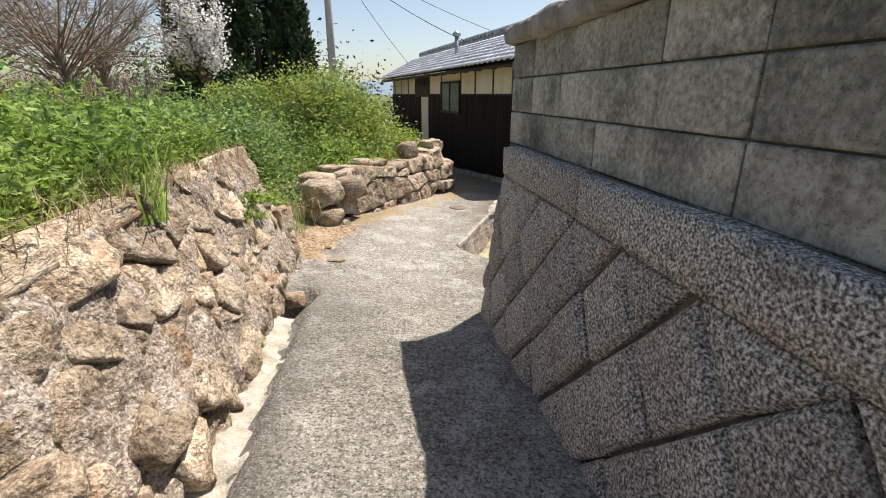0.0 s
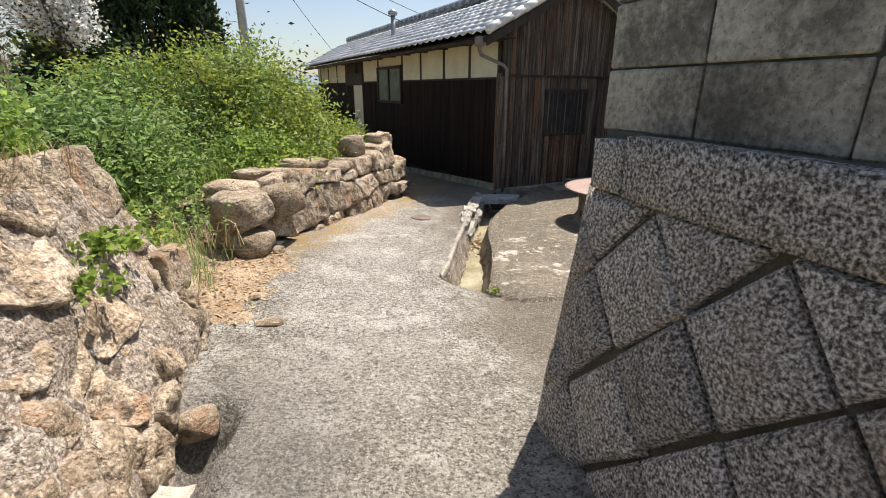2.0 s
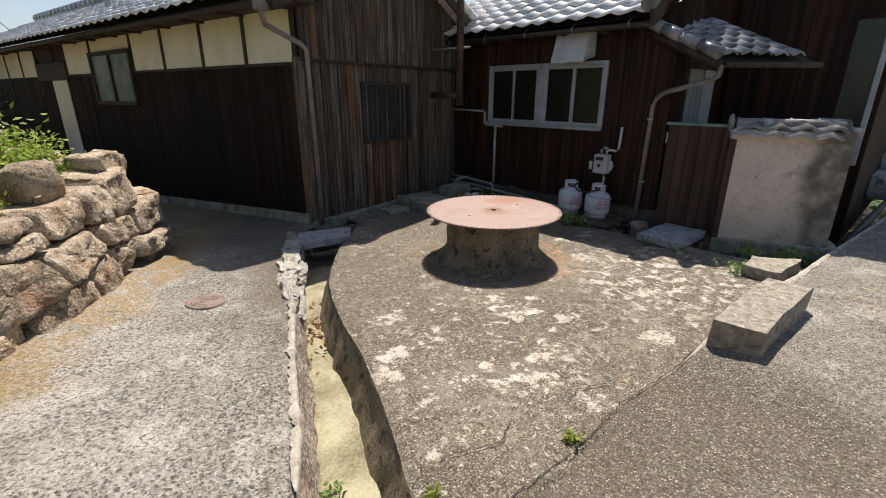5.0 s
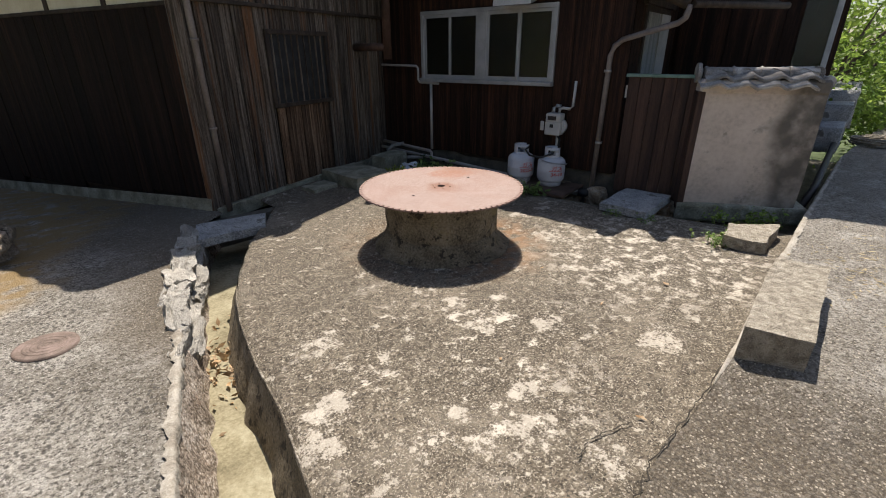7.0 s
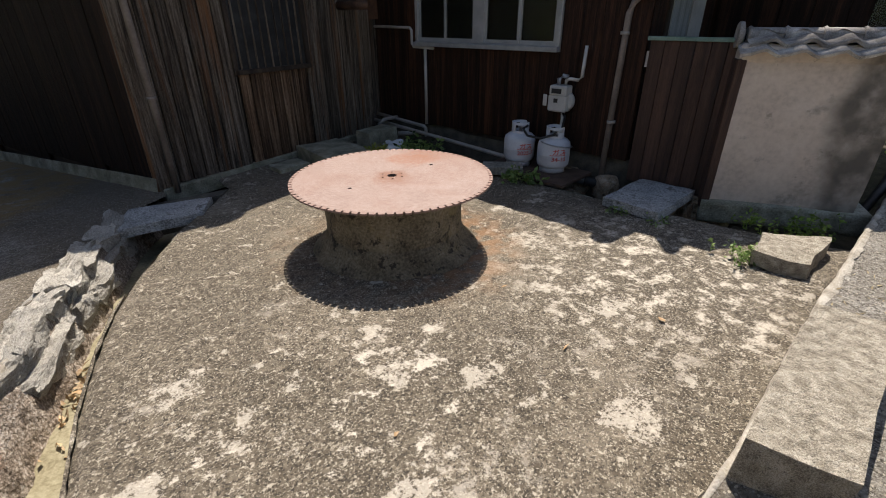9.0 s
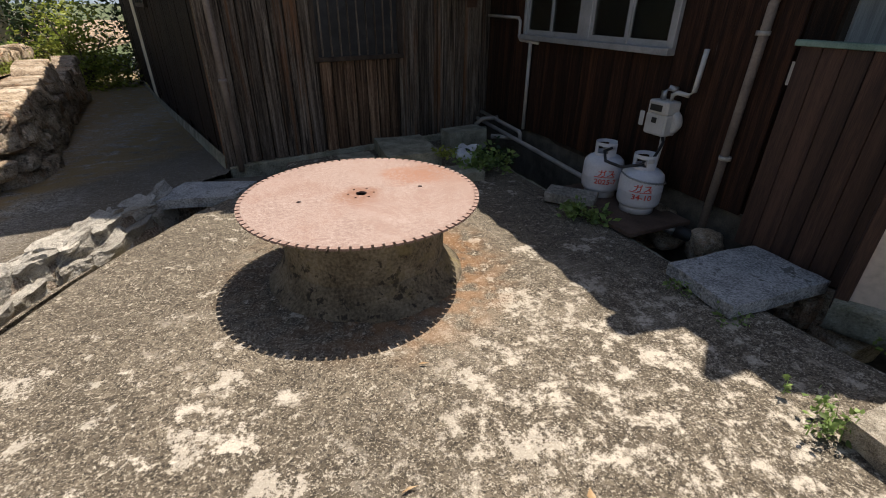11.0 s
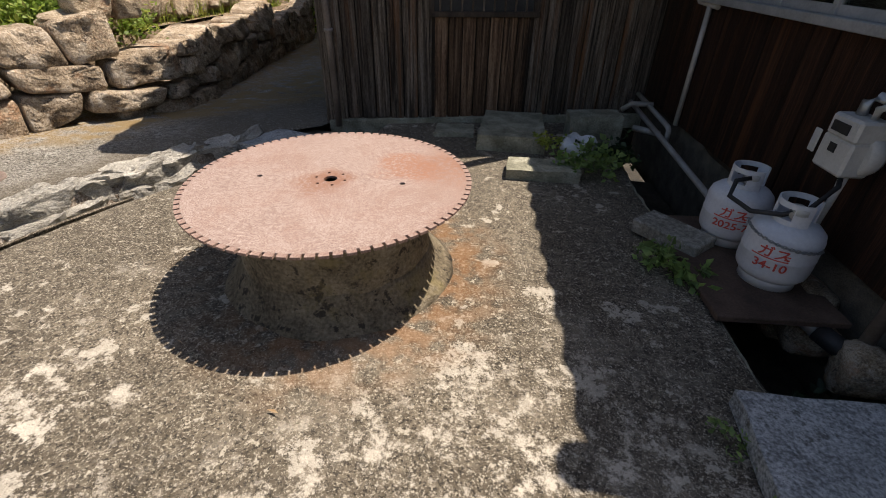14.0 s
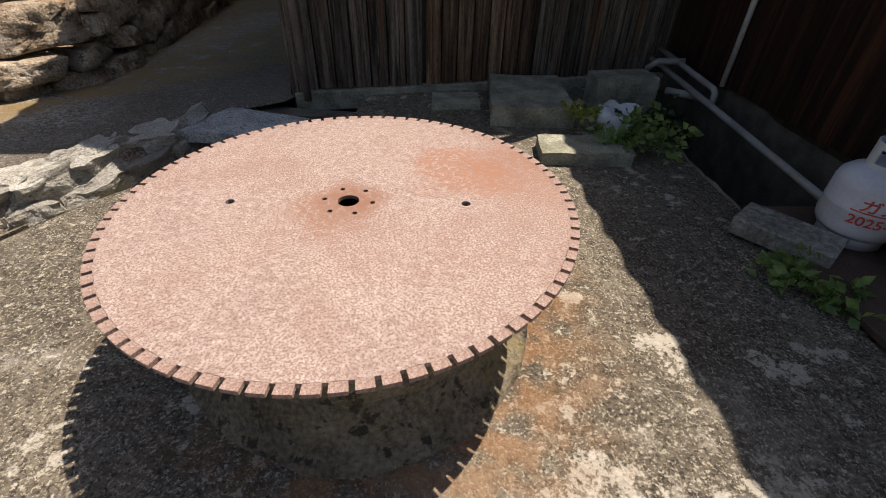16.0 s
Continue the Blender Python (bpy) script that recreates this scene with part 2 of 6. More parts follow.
BLACK = mat("black_rubber", [(0.012, 0.012, 0.012), (0.02, 0.02, 0.02), (0.035, 0.035, 0.035)], 8, 0.6, 0.1)
IRON = mat("rusty_iron_lid", [(0.10, 0.075, 0.06), (0.18, 0.135, 0.11), (0.28, 0.21, 0.18)], 9, 0.8, 0.4, 60, 0.004, metal=0.1)
RUSTPIPE = mat("rusty_flue", [(0.05, 0.03, 0.022), (0.09, 0.05, 0.036), (0.14, 0.08, 0.055)], 6, 0.7, 0.3, 50, 0.003, metal=0.3)
STEEL = mat("galvanised_steel", [(0.30, 0.31, 0.31), (0.38, 0.39, 0.39), (0.46, 0.47, 0.47)], 6, 0.45, 0.1, 40, 0.002, metal=0.7)
COPPER = mat("verdigris_flashing", [(0.10, 0.17, 0.14), (0.16, 0.25, 0.21), (0.22, 0.32, 0.27)], 9, 0.8, 0.2, 40)
BOARD = mat("brown_base_board", [(0.05, 0.03, 0.02), (0.09, 0.055, 0.038), (0.13, 0.085, 0.06)], 6, 0.8, 0.3, 40)
POLEM = mat("pole_concrete", [(0.34, 0.34, 0.33), (0.40, 0.40, 0.39), (0.46, 0.46, 0.45)], 5, 0.85, 0.2, 50)
BARK = mat("bark", [(0.06, 0.045, 0.033), (0.12, 0.095, 0.075), (0.20, 0.165, 0.135)], 12, 0.95, 0.8, 40, 0.01, stretch=(3, 3, 0.6))
PANE, DIRTY = glass("window_glass"), glass("frosted_glass", (0.55, 0.62, 0.58), 0.25)
# greys for panels behind panes, lightened to imitate reflections in the glass
PANE_BACK = mat("grey_pane_backing", [(0.16, 0.18, 0.18), (0.22, 0.245, 0.245), (0.30, 0.32, 0.32)], 3, 0.9, 0)
PALE_BACK = mat("pale_pane_backing", [(0.20, 0.22, 0.22), (0.30, 0.32, 0.32), (0.40, 0.42, 0.42)], 4, 0.9, 0.2, 20, stretch=(8, 8, 0.5))


def overlay(m, colour, build):
    """Mixes a colour over a material's base colour; build(nodes, link, xyz) returns the mask's socket."""
    n, ln = m.node_tree.nodes, m.node_tree.links.new
    b = n["Principled BSDF"]
    old = b.inputs["Base Color"].links[0].from_socket
    tc, sep = n.new("ShaderNodeTexCoord"), n.new("ShaderNodeSeparateXYZ")
    ln(tc.outputs["Object"], sep.inputs[0])

    def rng_(sock, a, b_, c=0.0, d=1.0):
        r = n.new("ShaderNodeMapRange"); r.interpolation_type = "SMOOTHSTEP"
        r.inputs[1].default_value, r.inputs[2].default_value, r.inputs[3].default_value, r.inputs[4].default_value = a, b_, c, d
        ln(sock, r.inputs[0])
        return r.outputs[0]

    def op(kind, p, q):
        k = n.new("ShaderNodeMath"); k.operation = kind
        for i, s in enumerate((p, q)):
            if isinstance(s, (int, float)):
                k.inputs[i].default_value = s
            else:
                ln(s, k.inputs[i])
        return k.outputs[0]

    def nse(s, d=5.0, q=0.5):
        t = n.new("ShaderNodeTexNoise"); t.inputs["Scale"].default_value, t.inputs["Detail"].default_value, t.inputs["Roughness"].default_value = s, d, q
        ln(tc.outputs["Object"], t.inputs["Vector"])
        return t.outputs["Fac"]

    def vor(s, stretch=(1, 1, 1)):
        q = n.new("ShaderNodeVectorMath"); q.operation = "MULTIPLY"; q.inputs[1].default_value = stretch
        ln(tc.outputs["Object"], q.inputs[0])
        t = n.new("ShaderNodeTexVoronoi"); t.inputs["Scale"].default_value = s
        ln(q.outputs[0], t.inputs["Vector"])
        return t.outputs["Distance"]
    mask = build(sep.outputs[0], sep.outputs[1], rng_, op, nse, vor)
    k = n.new("ShaderNodeMix"); k.data_type = "RGBA"
    ln(mask, k.inputs[0]); ln(old, k.inputs[6])
    k.inputs[7].default_value = (*colour, 1)
    ln(k.outputs[2], b.inputs["Base Color"])
    return mask


def wobbled(x, op, nse, amount, s=1.5):
    return op("ADD", x, op("MULTIPLY", op("SUBTRACT", nse(s), 0.5), amount))


# shade at the plaster wall's right corner, painted into its colour
overlay(WHITEPL, (0.085, 0.075, 0.06), lambda x, y, r, op, nse, vor: op("MULTIPLY", r(wobbled(x, op, nse, 0.7, 2.2), 0.52, 0.80, 0.0, 0.9), r(nse(5.0), 0.30, 0.6, 0.45, 1.0)))
# the apron's browner cement, the pebbled middle of the lane, ochre dust at its edge, a rust halo round the well ring
overlay(CONC, (0.165, 0.132, 0.090), lambda x, y, r, op, nse, vor: op("MULTIPLY", op("MULTIPLY", r(wobbled(x, op, nse, 0.9), 0.37, 0.92), op("MULTIPLY", r(y, 1.5, 3.2), r(x, 2.1, 2.9, 1.0, 0.15))), op("ADD", 0.15, op("MULTIPLY", nse(110), 1.15))))
overlay(CONC, (0.115, 0.105, 0.09), lambda x, y, r, op, nse, vor: op("MULTIPLY", op("MULTIPLY", r(wobbled(x, op, nse, 0.7, 1.1), -0.53, -0.18, 1.0, 0.0), r(y, 3.0, 4.3, 1.0, 0.0)), op("MULTIPLY", nse(80), 1.1)))
overlay(CONC, (0.085, 0.08, 0.07), lambda x, y, r, op, nse, vor: op("MULTIPLY", op("MULTIPLY", r(vor(42, (1, 0.72, 1)), 0.26, 0.36, 0.9, 0.0), r(wobbled(x, op, nse, 0.8), 0.47, 0.82, 1.0, 0.4)), op("MULTIPLY", r(wobbled(y, op, nse, 1.6), 2.8, 4.2, 0.55, 1.0), r(nse(3.0), 0.38, 0.56))))
overlay(CONC, (0.30, 0.21, 0.095), lambda x, y, r, op, nse, vor: op("MULTIPLY", op("MULTIPLY", r(op("SUBTRACT", wobbled(x, op, nse, 0.9, 2.0), op("MULTIPLY", op("SUBTRACT", y, 5.5), 0.46)), -1.12, -0.72, 0.95, 0.0), r(y, 4.2, 5.3)), r(nse(7.0), 0.30, 0.55)))
LICHEN = [(1.35, 6.32, 0.11), (1.51, 6.02, 0.12), (1.38, 5.91, 0.10), (1.14, 5.88, 0.15), (0.98, 5.73, 0.13), (1.44, 5.47, 0.13), (1.86, 5.37, 0.10), (1.62, 5.21, 0.13),
          (2.62, 5.16, 0.20), (2.14, 6.20, 0.13), (2.33, 5.66, 0.12), (1.72, 4.92, 0.12), (3.06, 5.98, 0.10), (3.47, 6.50, 0.16), (3.67, 6.25, 0.14), (3.76, 6.98, 0.14),
          (3.49, 7.18, 0.10), (4.10, 6.95, 0.13), (2.08, 5.88, 0.10), (3.2, 5.63, 0.16)]


def lichen_mask(x, y, r, op, nse, vor):
    """Ragged patches round the places of LICHEN."""
    wx, wy = wobbled(x, op, nse, 0.55, 6.0), op("ADD", y, op("MULTIPLY", op("SUBTRACT", nse(7.3, 8.0, 0.75), 0.5), 0.55))
    out = None
    for cx, cy, rad in LICHEN:
        d = op("SQRT", op("ADD", op("POWER", op("SUBTRACT", wx, cx), 2.0), op("POWER", op("SUBTRACT", wy, cy), 2.0)), 0.0)
        m = r(d, rad * 0.25, rad * 1.25, 1.0, 0.0)
        out = m if out is None else op("MAXIMUM", out, m)
    return op("MULTIPLY", r(op("ADD", op("MULTIPLY", out, 0.24), op("ADD", op("MULTIPLY", nse(13, 10.0, 0.8), 0.6), op("MULTIPLY", nse(70, 4.0, 0.7), 0.4))), 0.675, 0.735, 0.0, 0.68), r(out, 0.05, 0.3))


overlay(PADC, (0.58, 0.53, 0.445), lichen_mask)
overlay(PADC, (0.68, 0.62, 0.52), lambda x, y, r, op, nse, vor: op("MULTIPLY", r(wobbled(op("SQRT", op("ADD", op("POWER", op("SUBTRACT", x, 3.7), 2.0), op("POWER", op("SUBTRACT", y, 5.75), 2.0)), 0.0), op, nse, 1.1, 2.0), 0.35, 1.2, 0.8, 0.0), r(nse(9.0, 10.0, 0.8), 0.50, 0.60)))
overlay(PADC, (0.70, 0.64, 0.54), lambda x, y, r, op, nse, vor: op("MULTIPLY", r(wobbled(op("SQRT", op("ADD", op("POWER", op("SUBTRACT", x, 1.7), 2.0), op("POWER", op("SUBTRACT", y, 5.8), 2.0)), 0.0), op, nse, 1.1, 2.0), 0.35, 1.0, 0.85, 0.0), r(nse(5.5, 10.0, 0.8), 0.545, 0.60)))
overlay(PADC, (0.29, 0.145, 0.06), lambda x, y, r, op, nse, vor: (lambda d: op("MULTIPLY", op("MULTIPLY", r(d, 0.44, 0.54), r(wobbled(d, op, nse, 0.40, 3.0), 0.58, 0.95, 0.62, 0.0)), op("MULTIPLY", r(op("SUBTRACT", x, op("MULTIPLY", y, 0.3)), 0.35, 0.95, 0.25, 1.0), r(nse(9.0), 0.36, 0.6))))(op("SQRT", op("ADD", op("POWER", op("SUBTRACT", x, 2.77), 2.0), op("POWER", op("SUBTRACT", y, 6.98), 2.0)), 0.0)))

overlay(SAW, (0.22, 0.10, 0.065), lambda x, y, r, op, nse, vor: (lambda d: op("MULTIPLY", r(wobbled(d, op, nse, 0.10, 9.0), 0.05, 0.12, 0.9, 0.0), r(nse(30), 0.3, 0.6)))(op("SQRT", op("ADD", op("POWER", x, 2.0), op("POWER", y, 2.0)), 0.0)))
overlay(SAW, (0.27, 0.125, 0.075), lambda x, y, r, op, nse, vor: op("MULTIPLY", op("MULTIPLY", r(wobbled(x, op, nse, 0.5, 3.0), 0.22, 0.45), r(wobbled(y, op, nse, 0.5, 3.0), -0.05, 0.25)), r(nse(45), 0.36, 0.56, 0.2, 0.85)))
overlay(SAW, (0.22, 0.125, 0.095), lambda x, y, r, op, nse, vor: r(op("ADD", nse(190, 3.0, 0.7), op("MULTIPLY", op("SUBTRACT", nse(3.2), 0.5), 0.45)), 0.52, 0.565, 0.0, 0.7))
overlay(SAW, (0.25, 0.125, 0.08), lambda x, y, r, op, nse, vor: (lambda d: op("MULTIPLY", r(wobbled(d, op, nse, 0.22, 7.0), 0.07, 0.17, 0.75, 0.0), r(nse(50), 0.36, 0.56, 0.2, 1.0)))(op("SQRT", op("ADD", op("POWER", op("ADD", x, 0.02), 2.0), op("POWER", op("ADD", y, 0.03), 2.0)), 0.0)))
overlay(SAW, (0.30, 0.14, 0.085), lambda x, y, r, op, nse, vor: op("MULTIPLY", r(wobbled(op("SQRT", op("ADD", op("POWER", op("SUBTRACT", x, 0.30), 2.0), op("POWER", op("SUBTRACT", y, 0.22), 2.0)), 0.0), op, nse, 0.35, 5.0), 0.10, 0.20, 0.8, 0.0), r(nse(60), 0.4, 0.55, 0.25, 1.0)))
overlay(CONC, (0.62, 0.585, 0.55), lambda x, y, r, op, nse, vor: op("MULTIPLY", op("MULTIPLY", r(wobbled(x, op, nse, 0.7, 1.2), -0.93, -0.53), r(wobbled(x, op, nse, 0.7, 1.2), -0.13, 0.27, 1.0, 0.0)), op("MULTIPLY", r(y, 2.6, 4.2), r(nse(46, 4.0, 0.6), 0.47, 0.56, 0.0, 0.38))))
# the apron's exposed pebbles, dark between and pale on top
overlay(CONC, (0.05, 0.041, 0.03), lambda x, y, r, op, nse, vor: op("MULTIPLY", op("MULTIPLY", op("MULTIPLY", r(vor(85), 0.42, 0.62, 0.0, 0.5), r(x, 2.1, 2.9, 1.0, 0.3)), r(wobbled(x, op, nse, 0.9), 0.37, 0.92)), r(y, 1.5, 3.2)))
overlay(CONC, (0.50, 0.445, 0.355), lambda x, y, r, op, nse, vor: op("MULTIPLY", op("MULTIPLY", op("MULTIPLY", r(vor(70), 0.20, 0.36, 0.95, 0.0), r(nse(31), 0.45, 0.53)), r(wobbled(x, op, nse, 0.9), 0.37, 0.92)), r(y, 1.5, 3.2)))


def leafmat(name, cols, trans=0.48, rough=0.55):
    m = mat(name, cols, 1.7, rough, 0, fine=0.5)
    n, ln = m.node_tree.nodes, m.node_tree.links.new
    b, out = n["Principled BSDF"], n["Material Output"]
    geo, hs, r = n.new("ShaderNodeNewGeometry"), n.new("ShaderNodeHueSaturation"), n.new("ShaderNodeMapRange")
    r.inputs[3].default_value, r.inputs[4].default_value = 0.55, 1.45
    ln(geo.outputs["Random Per Island"], r.inputs[0]); ln(r.outputs[0], hs.inputs["Value"])
    col = b.inputs["Base Color"].links[0].from_socket
    ln(col, hs.inputs["Color"]); ln(hs.outputs[0], b.inputs["Base Color"])
    t, mx = n.new("ShaderNodeBsdfTranslucent"), n.new("ShaderNodeMixShader")
    ln(hs.outputs[0], t.inputs["Color"])
    mx.inputs[0].default_value = trans
    ln(b.outputs[0], mx.inputs[1]); ln(t.outputs[0], mx.inputs[2]); ln(mx.outputs[0], out.inputs["Surface"])
    return m


LEAF = leafmat("fresh_leaf", [(0.125, 0.205, 0.036), (0.235, 0.35, 0.066), (0.37, 0.475, 0.11)])
LEAF_Y = leafmat("yellow_green_leaf", [(0.16, 0.22, 0.04), (0.285, 0.35, 0.065), (0.43, 0.44, 0.095)])
LEAF_D = leafmat("dark_leaf", [(0.012, 0.030, 0.010), (0.025, 0.055, 0.016), (0.045, 0.085, 0.025)], 0.15)
LEAF_B = leafmat("bushy_leaf", [(0.115, 0.20, 0.06), (0.215, 0.325, 0.10), (0.345, 0.465, 0.155)])
STRAW = leafmat("dry_grass", [(0.26, 0.20, 0.10), (0.40, 0.32, 0.18), (0.52, 0.44, 0.28)], 0.2, 0.8)
PETAL = leafmat("white_petal", [(0.70, 0.68, 0.66), (0.80, 0.78, 0.76), (0.85, 0.84, 0.82)], 0.3)
DEADLEAF = leafmat("fallen_leaf", [(0.22, 0.13, 0.06), (0.38, 0.25, 0.13), (0.52, 0.40, 0.26)], 0.1, 0.8)
TWIG = mat("grey_twig", [(0.11, 0.08, 0.058), (0.19, 0.145, 0.11), (0.29, 0.235, 0.18)], 8, 0.9, 0)


# ---- building helpers ----
def lerp(a, b, t):
    return a + (b - a) * t


def interp(v, xs, ys):
    return float(np.interp(v, xs, ys))


def rnd(a, b):
    return random.uniform(a, b)


def box(bm, x0, y0, z0, x1, y1, z1, bev=0.0, m=None):
    vs = bmesh.ops.create_cube(bm, size=1.0, matrix=Matrix.Translation(((x0 + x1) / 2, (y0 + y1) / 2, (z0 + z1) / 2)) @ Matrix.Diagonal((abs(x1 - x0), abs(y1 - y0), abs(z1 - z0), 1)))["verts"]
    if bev:
        es = list({e for v in vs for e in v.link_edges})
        g = bmesh.ops.bevel(bm, geom=es, offset=bev, segments=1, affect="EDGES", clamp_overlap=True)
        vs = list({v for f in g["faces"] for v in f.verts} | {v for v in vs if v.is_valid})
    if m is not None:
        bmesh.ops.transform(bm, matrix=m, verts=vs)
    return bm


def boxm(x0, y0, z0, x1, y1, z1, bev=0.0, m=None):
    return box(bmesh.new(), x0, y0, z0, x1, y1, z1, bev, m)


def tube(bm, pts, r, sides=10, cap=True):
    """A bent pipe through pts; r is one radius or one for each point."""
    pts = [Vector(p) for p in pts]
    rs = r if isinstance(r, (list, tuple)) else [r] * len(pts)
    rings = []
    up = Vector((0.31, 0.17, 0.93))
    for k, p in enumerate(pts):
        d = (pts[min(k + 1, len(pts) - 1)] - pts[max(k - 1, 0)]).normalized()
        a = d.cross(up)
        if a.length < 0.1:
            a = d.cross(Vector((1, 0, 0)))
        a.normalize()
        b = d.cross(a)
        rings.append([bm.verts.new(p + (a * math.cos(2 * math.pi * i / sides) + b * math.sin(2 * math.pi * i / sides)) * rs[k]) for i in range(sides)])
    for p, q in zip(rings, rings[1:]):
        for i in range(sides):
            bm.faces.new((p[i], p[(i + 1) % sides], q[(i + 1) % sides], q[i])).smooth = True
    if cap:
        bm.faces.new(list(reversed(rings[0]))), bm.faces.new(rings[-1])
    return bm


def lathe(bm, prof, sides=32, at=(0, 0, 0), smooth=True):
    rings = [[bm.verts.new((at[0] + r * math.cos(2 * math.pi * i / sides), at[1] + r * math.sin(2 * math.pi * i / sides), at[2] + z)) for i in range(sides)] for r, z in prof]
    for p, q in zip(rings, rings[1:]):
        for i in range(sides):
            bm.faces.new((p[i], p[(i + 1) % sides], q[(i + 1) % sides], q[i])).smooth = smooth
    bm.faces.new(list(reversed(rings[0]))), bm.faces.new(rings[-1])
    return bm


def grid(fn, nu, nv):
    bm = bmesh.new()
    vs = [[bm.verts.new(fn(u / nu, v / nv)) for u in range(nu + 1)] for v in range(nv + 1)]
    for v in range(nv):
        for u in range(nu):
            bm.faces.new((vs[v][u], vs[v][u + 1], vs[v + 1][u + 1], vs[v + 1][u])).smooth = True
    return bm


def mesh_of(name, bm, material):
    me = bpy.data.meshes.new(name)
    bmesh.ops.recalc_face_normals(bm, faces=bm.faces) if len(bm.faces) < 4000 else None
    bm.to_mesh(me)
    bm.free()
    me.materials.append(material)
    return me


def part(name, bm, material, parent=None, label="", at=None):
    ob = new(name, mesh_of(name, bm, material))
    ob.parent = parent
    if at is not None:
        ob.matrix_basis = at
    return tagged(ob, label)


def piece(name, me, parent, m):
    ob = new(name, me)
    ob.parent = parent
    ob.matrix_basis = m
    return ob


def empty(name, m, label, category, group="", kind=""):
    ob = new(name)
    ob.matrix_basis = m
    return tagged(ob, label, category, group, kind)


def basis(o, x):
    """A frame at o with its x axis along (x, y), z up."""
    x = Vector((x[0], x[1], 0)).normalized()
    y = Vector((-x.y, x.x, 0))
    return Matrix(((x.x, y.x, 0, o[0]), (x.y, y.y, 0, o[1]), (0, 0, 1, o[2]), (0, 0, 0, 1)))


def rough_mesh(bm, amount, scale, seed=0.0):
    for v in bm.verts:
        d = noise.noise_vector(v.co * scale + Vector((seed, seed * 1.7, seed * 0.3)))
        v.co += d * amount
    return bm


def subdivided_box(dx, dy, dz, cuts, amount, scale, seed, round_=0.0):
    bm = bmesh.new()
    bmesh.ops.create_cube(bm, size=1.0)
    bmesh.ops.subdivide_edges(bm, edges=bm.edges[:], cuts=cuts, use_grid_fill=True)
    for v in bm.verts:
        s = v.co.copy()
        sph = s.normalized() * 0.56
        v.co = s.lerp(sph, round_)
        v.co = Vector((v.co.x * dx, v.co.y * dy, v.co.z * dz))
    rough_mesh(bm, amount, scale, seed)
    for f in bm.faces:
        f.smooth = True
    return bm


ROCKS = [mesh_of("stone", rough_mesh(subdivided_box(1, 1, 1, 5, 0.16, 1.5, 3.1 * k, 0.22 + 0.11 * (k % 5)), 0.05, 5.0, k), BOULDER) for k in range(14)]


def rock(parent, p, size, turn=None, name="stone", k=None):
    me = ROCKS[random.randrange(len(ROCKS)) if k is None else k]
    e = Euler((rnd(-0.12, 0.12), rnd(-0.12, 0.12), rnd(-0.1, 0.1))).to_matrix().to_4x4()
    return piece(name, me, parent, Matrix.Translation(p) @ (turn or Matrix()) @ e @ Matrix.Diagonal((*size, 1)))


def leaves(pos, size, nrm=None, droop=0.3, ratio=2.2, rng=None):
    """Arrays of folded pointed leaves at the positions."""
    rng = rng or np.random.default_rng(5)
    n = len(pos)
    d = rng.normal(size=(n, 3)); d[:, 2] = d[:, 2] * 0.5 + droop
    d /= np.linalg.norm(d, axis=1)[:, None]
    s = np.cross(d, rng.normal(size=(n, 3))); s /= np.linalg.norm(s, axis=1)[:, None]
    u = np.cross(d, s)
    L = size * rng.uniform(0.6, 1.4, (n, 1))
    w = L / ratio
    v = np.stack([pos, pos + d * L * 0.45 + s * w * 0.5 + u * w * 0.18, pos + d * L, pos + d * L * 0.45 - s * w * 0.5 + u * w * 0.18], 1).reshape(-1, 3)
    k = np.arange(n)[:, None] * 4
    return v, np.concatenate([k + [0, 1, 2], k + [0, 2, 3]], 1).reshape(-1, 3)


def blades(base, length, width, lean=0.5, rng=None):
    rng = rng or np.random.default_rng(7)
    n = len(base)
    a = rng.uniform(0, 2 * np.pi, n)
    d = np.stack([np.cos(a), np.sin(a), np.zeros(n)], 1)
    s = np.stack([-np.sin(a), np.cos(a), np.zeros(n)], 1) * width * 0.5
    L = length * rng.uniform(0.5, 1.3, (n, 1)); le = lean * rng.uniform(0.2, 1.5, (n, 1))
    up = np.array([[0, 0, 1.0]])
    m = base + up * L * 0.6 + d * L * le * 0.3
    t = base + up * L * (1 - 0.35 * le) + d * L * le
    v = np.stack([base - s, base + s, m + s * 0.8, m - s * 0.8, t], 1).reshape(-1, 3)
    k = np.arange(n)[:, None] * 5
    return v, np.concatenate([k + [0, 1, 2], k + [0, 2, 3], k + [3, 2, 4]], 1).reshape(-1, 3)


def cloud(name, vf, material, parent=None, kind="", label="", category="", at=None):
    me = bpy.data.meshes.new(name)
    v, f = vf
    me.vertices.add(len(v)); me.vertices.foreach_set("co", v.astype(np.float32).ravel())
    me.loops.add(f.size); me.loops.foreach_set("vertex_index", f.astype(np.int32).ravel())
    me.polygons.add(len(f)); me.polygons.foreach_set("loop_start", np.arange(0, f.size, 3, dtype=np.int32))
    me.update(calc_edges=True)
    me.materials.append(material)
    ob = new(name, me)
    ob.parent = parent
    if at is not None:
        ob.matrix_basis = at
    return tagged(ob, label, category, kind=kind)


def join_vf(*vfs):
    vs, fs, o = [], [], 0
    for v, f in vfs:
        vs.append(v); fs.append(f + o); o += len(v)
    return np.concatenate(vs), np.concatenate(fs)


# ---- ground ----
def trough_edge(y):
    return interp(y, [-8, 0, 1.34, 2.03, 2.67, 3.1], [0.5, -0.30, -0.49, -0.61, -0.70, -0.80]) + 0.03 * noise.noise(Vector((y * 5, 2, 1)))


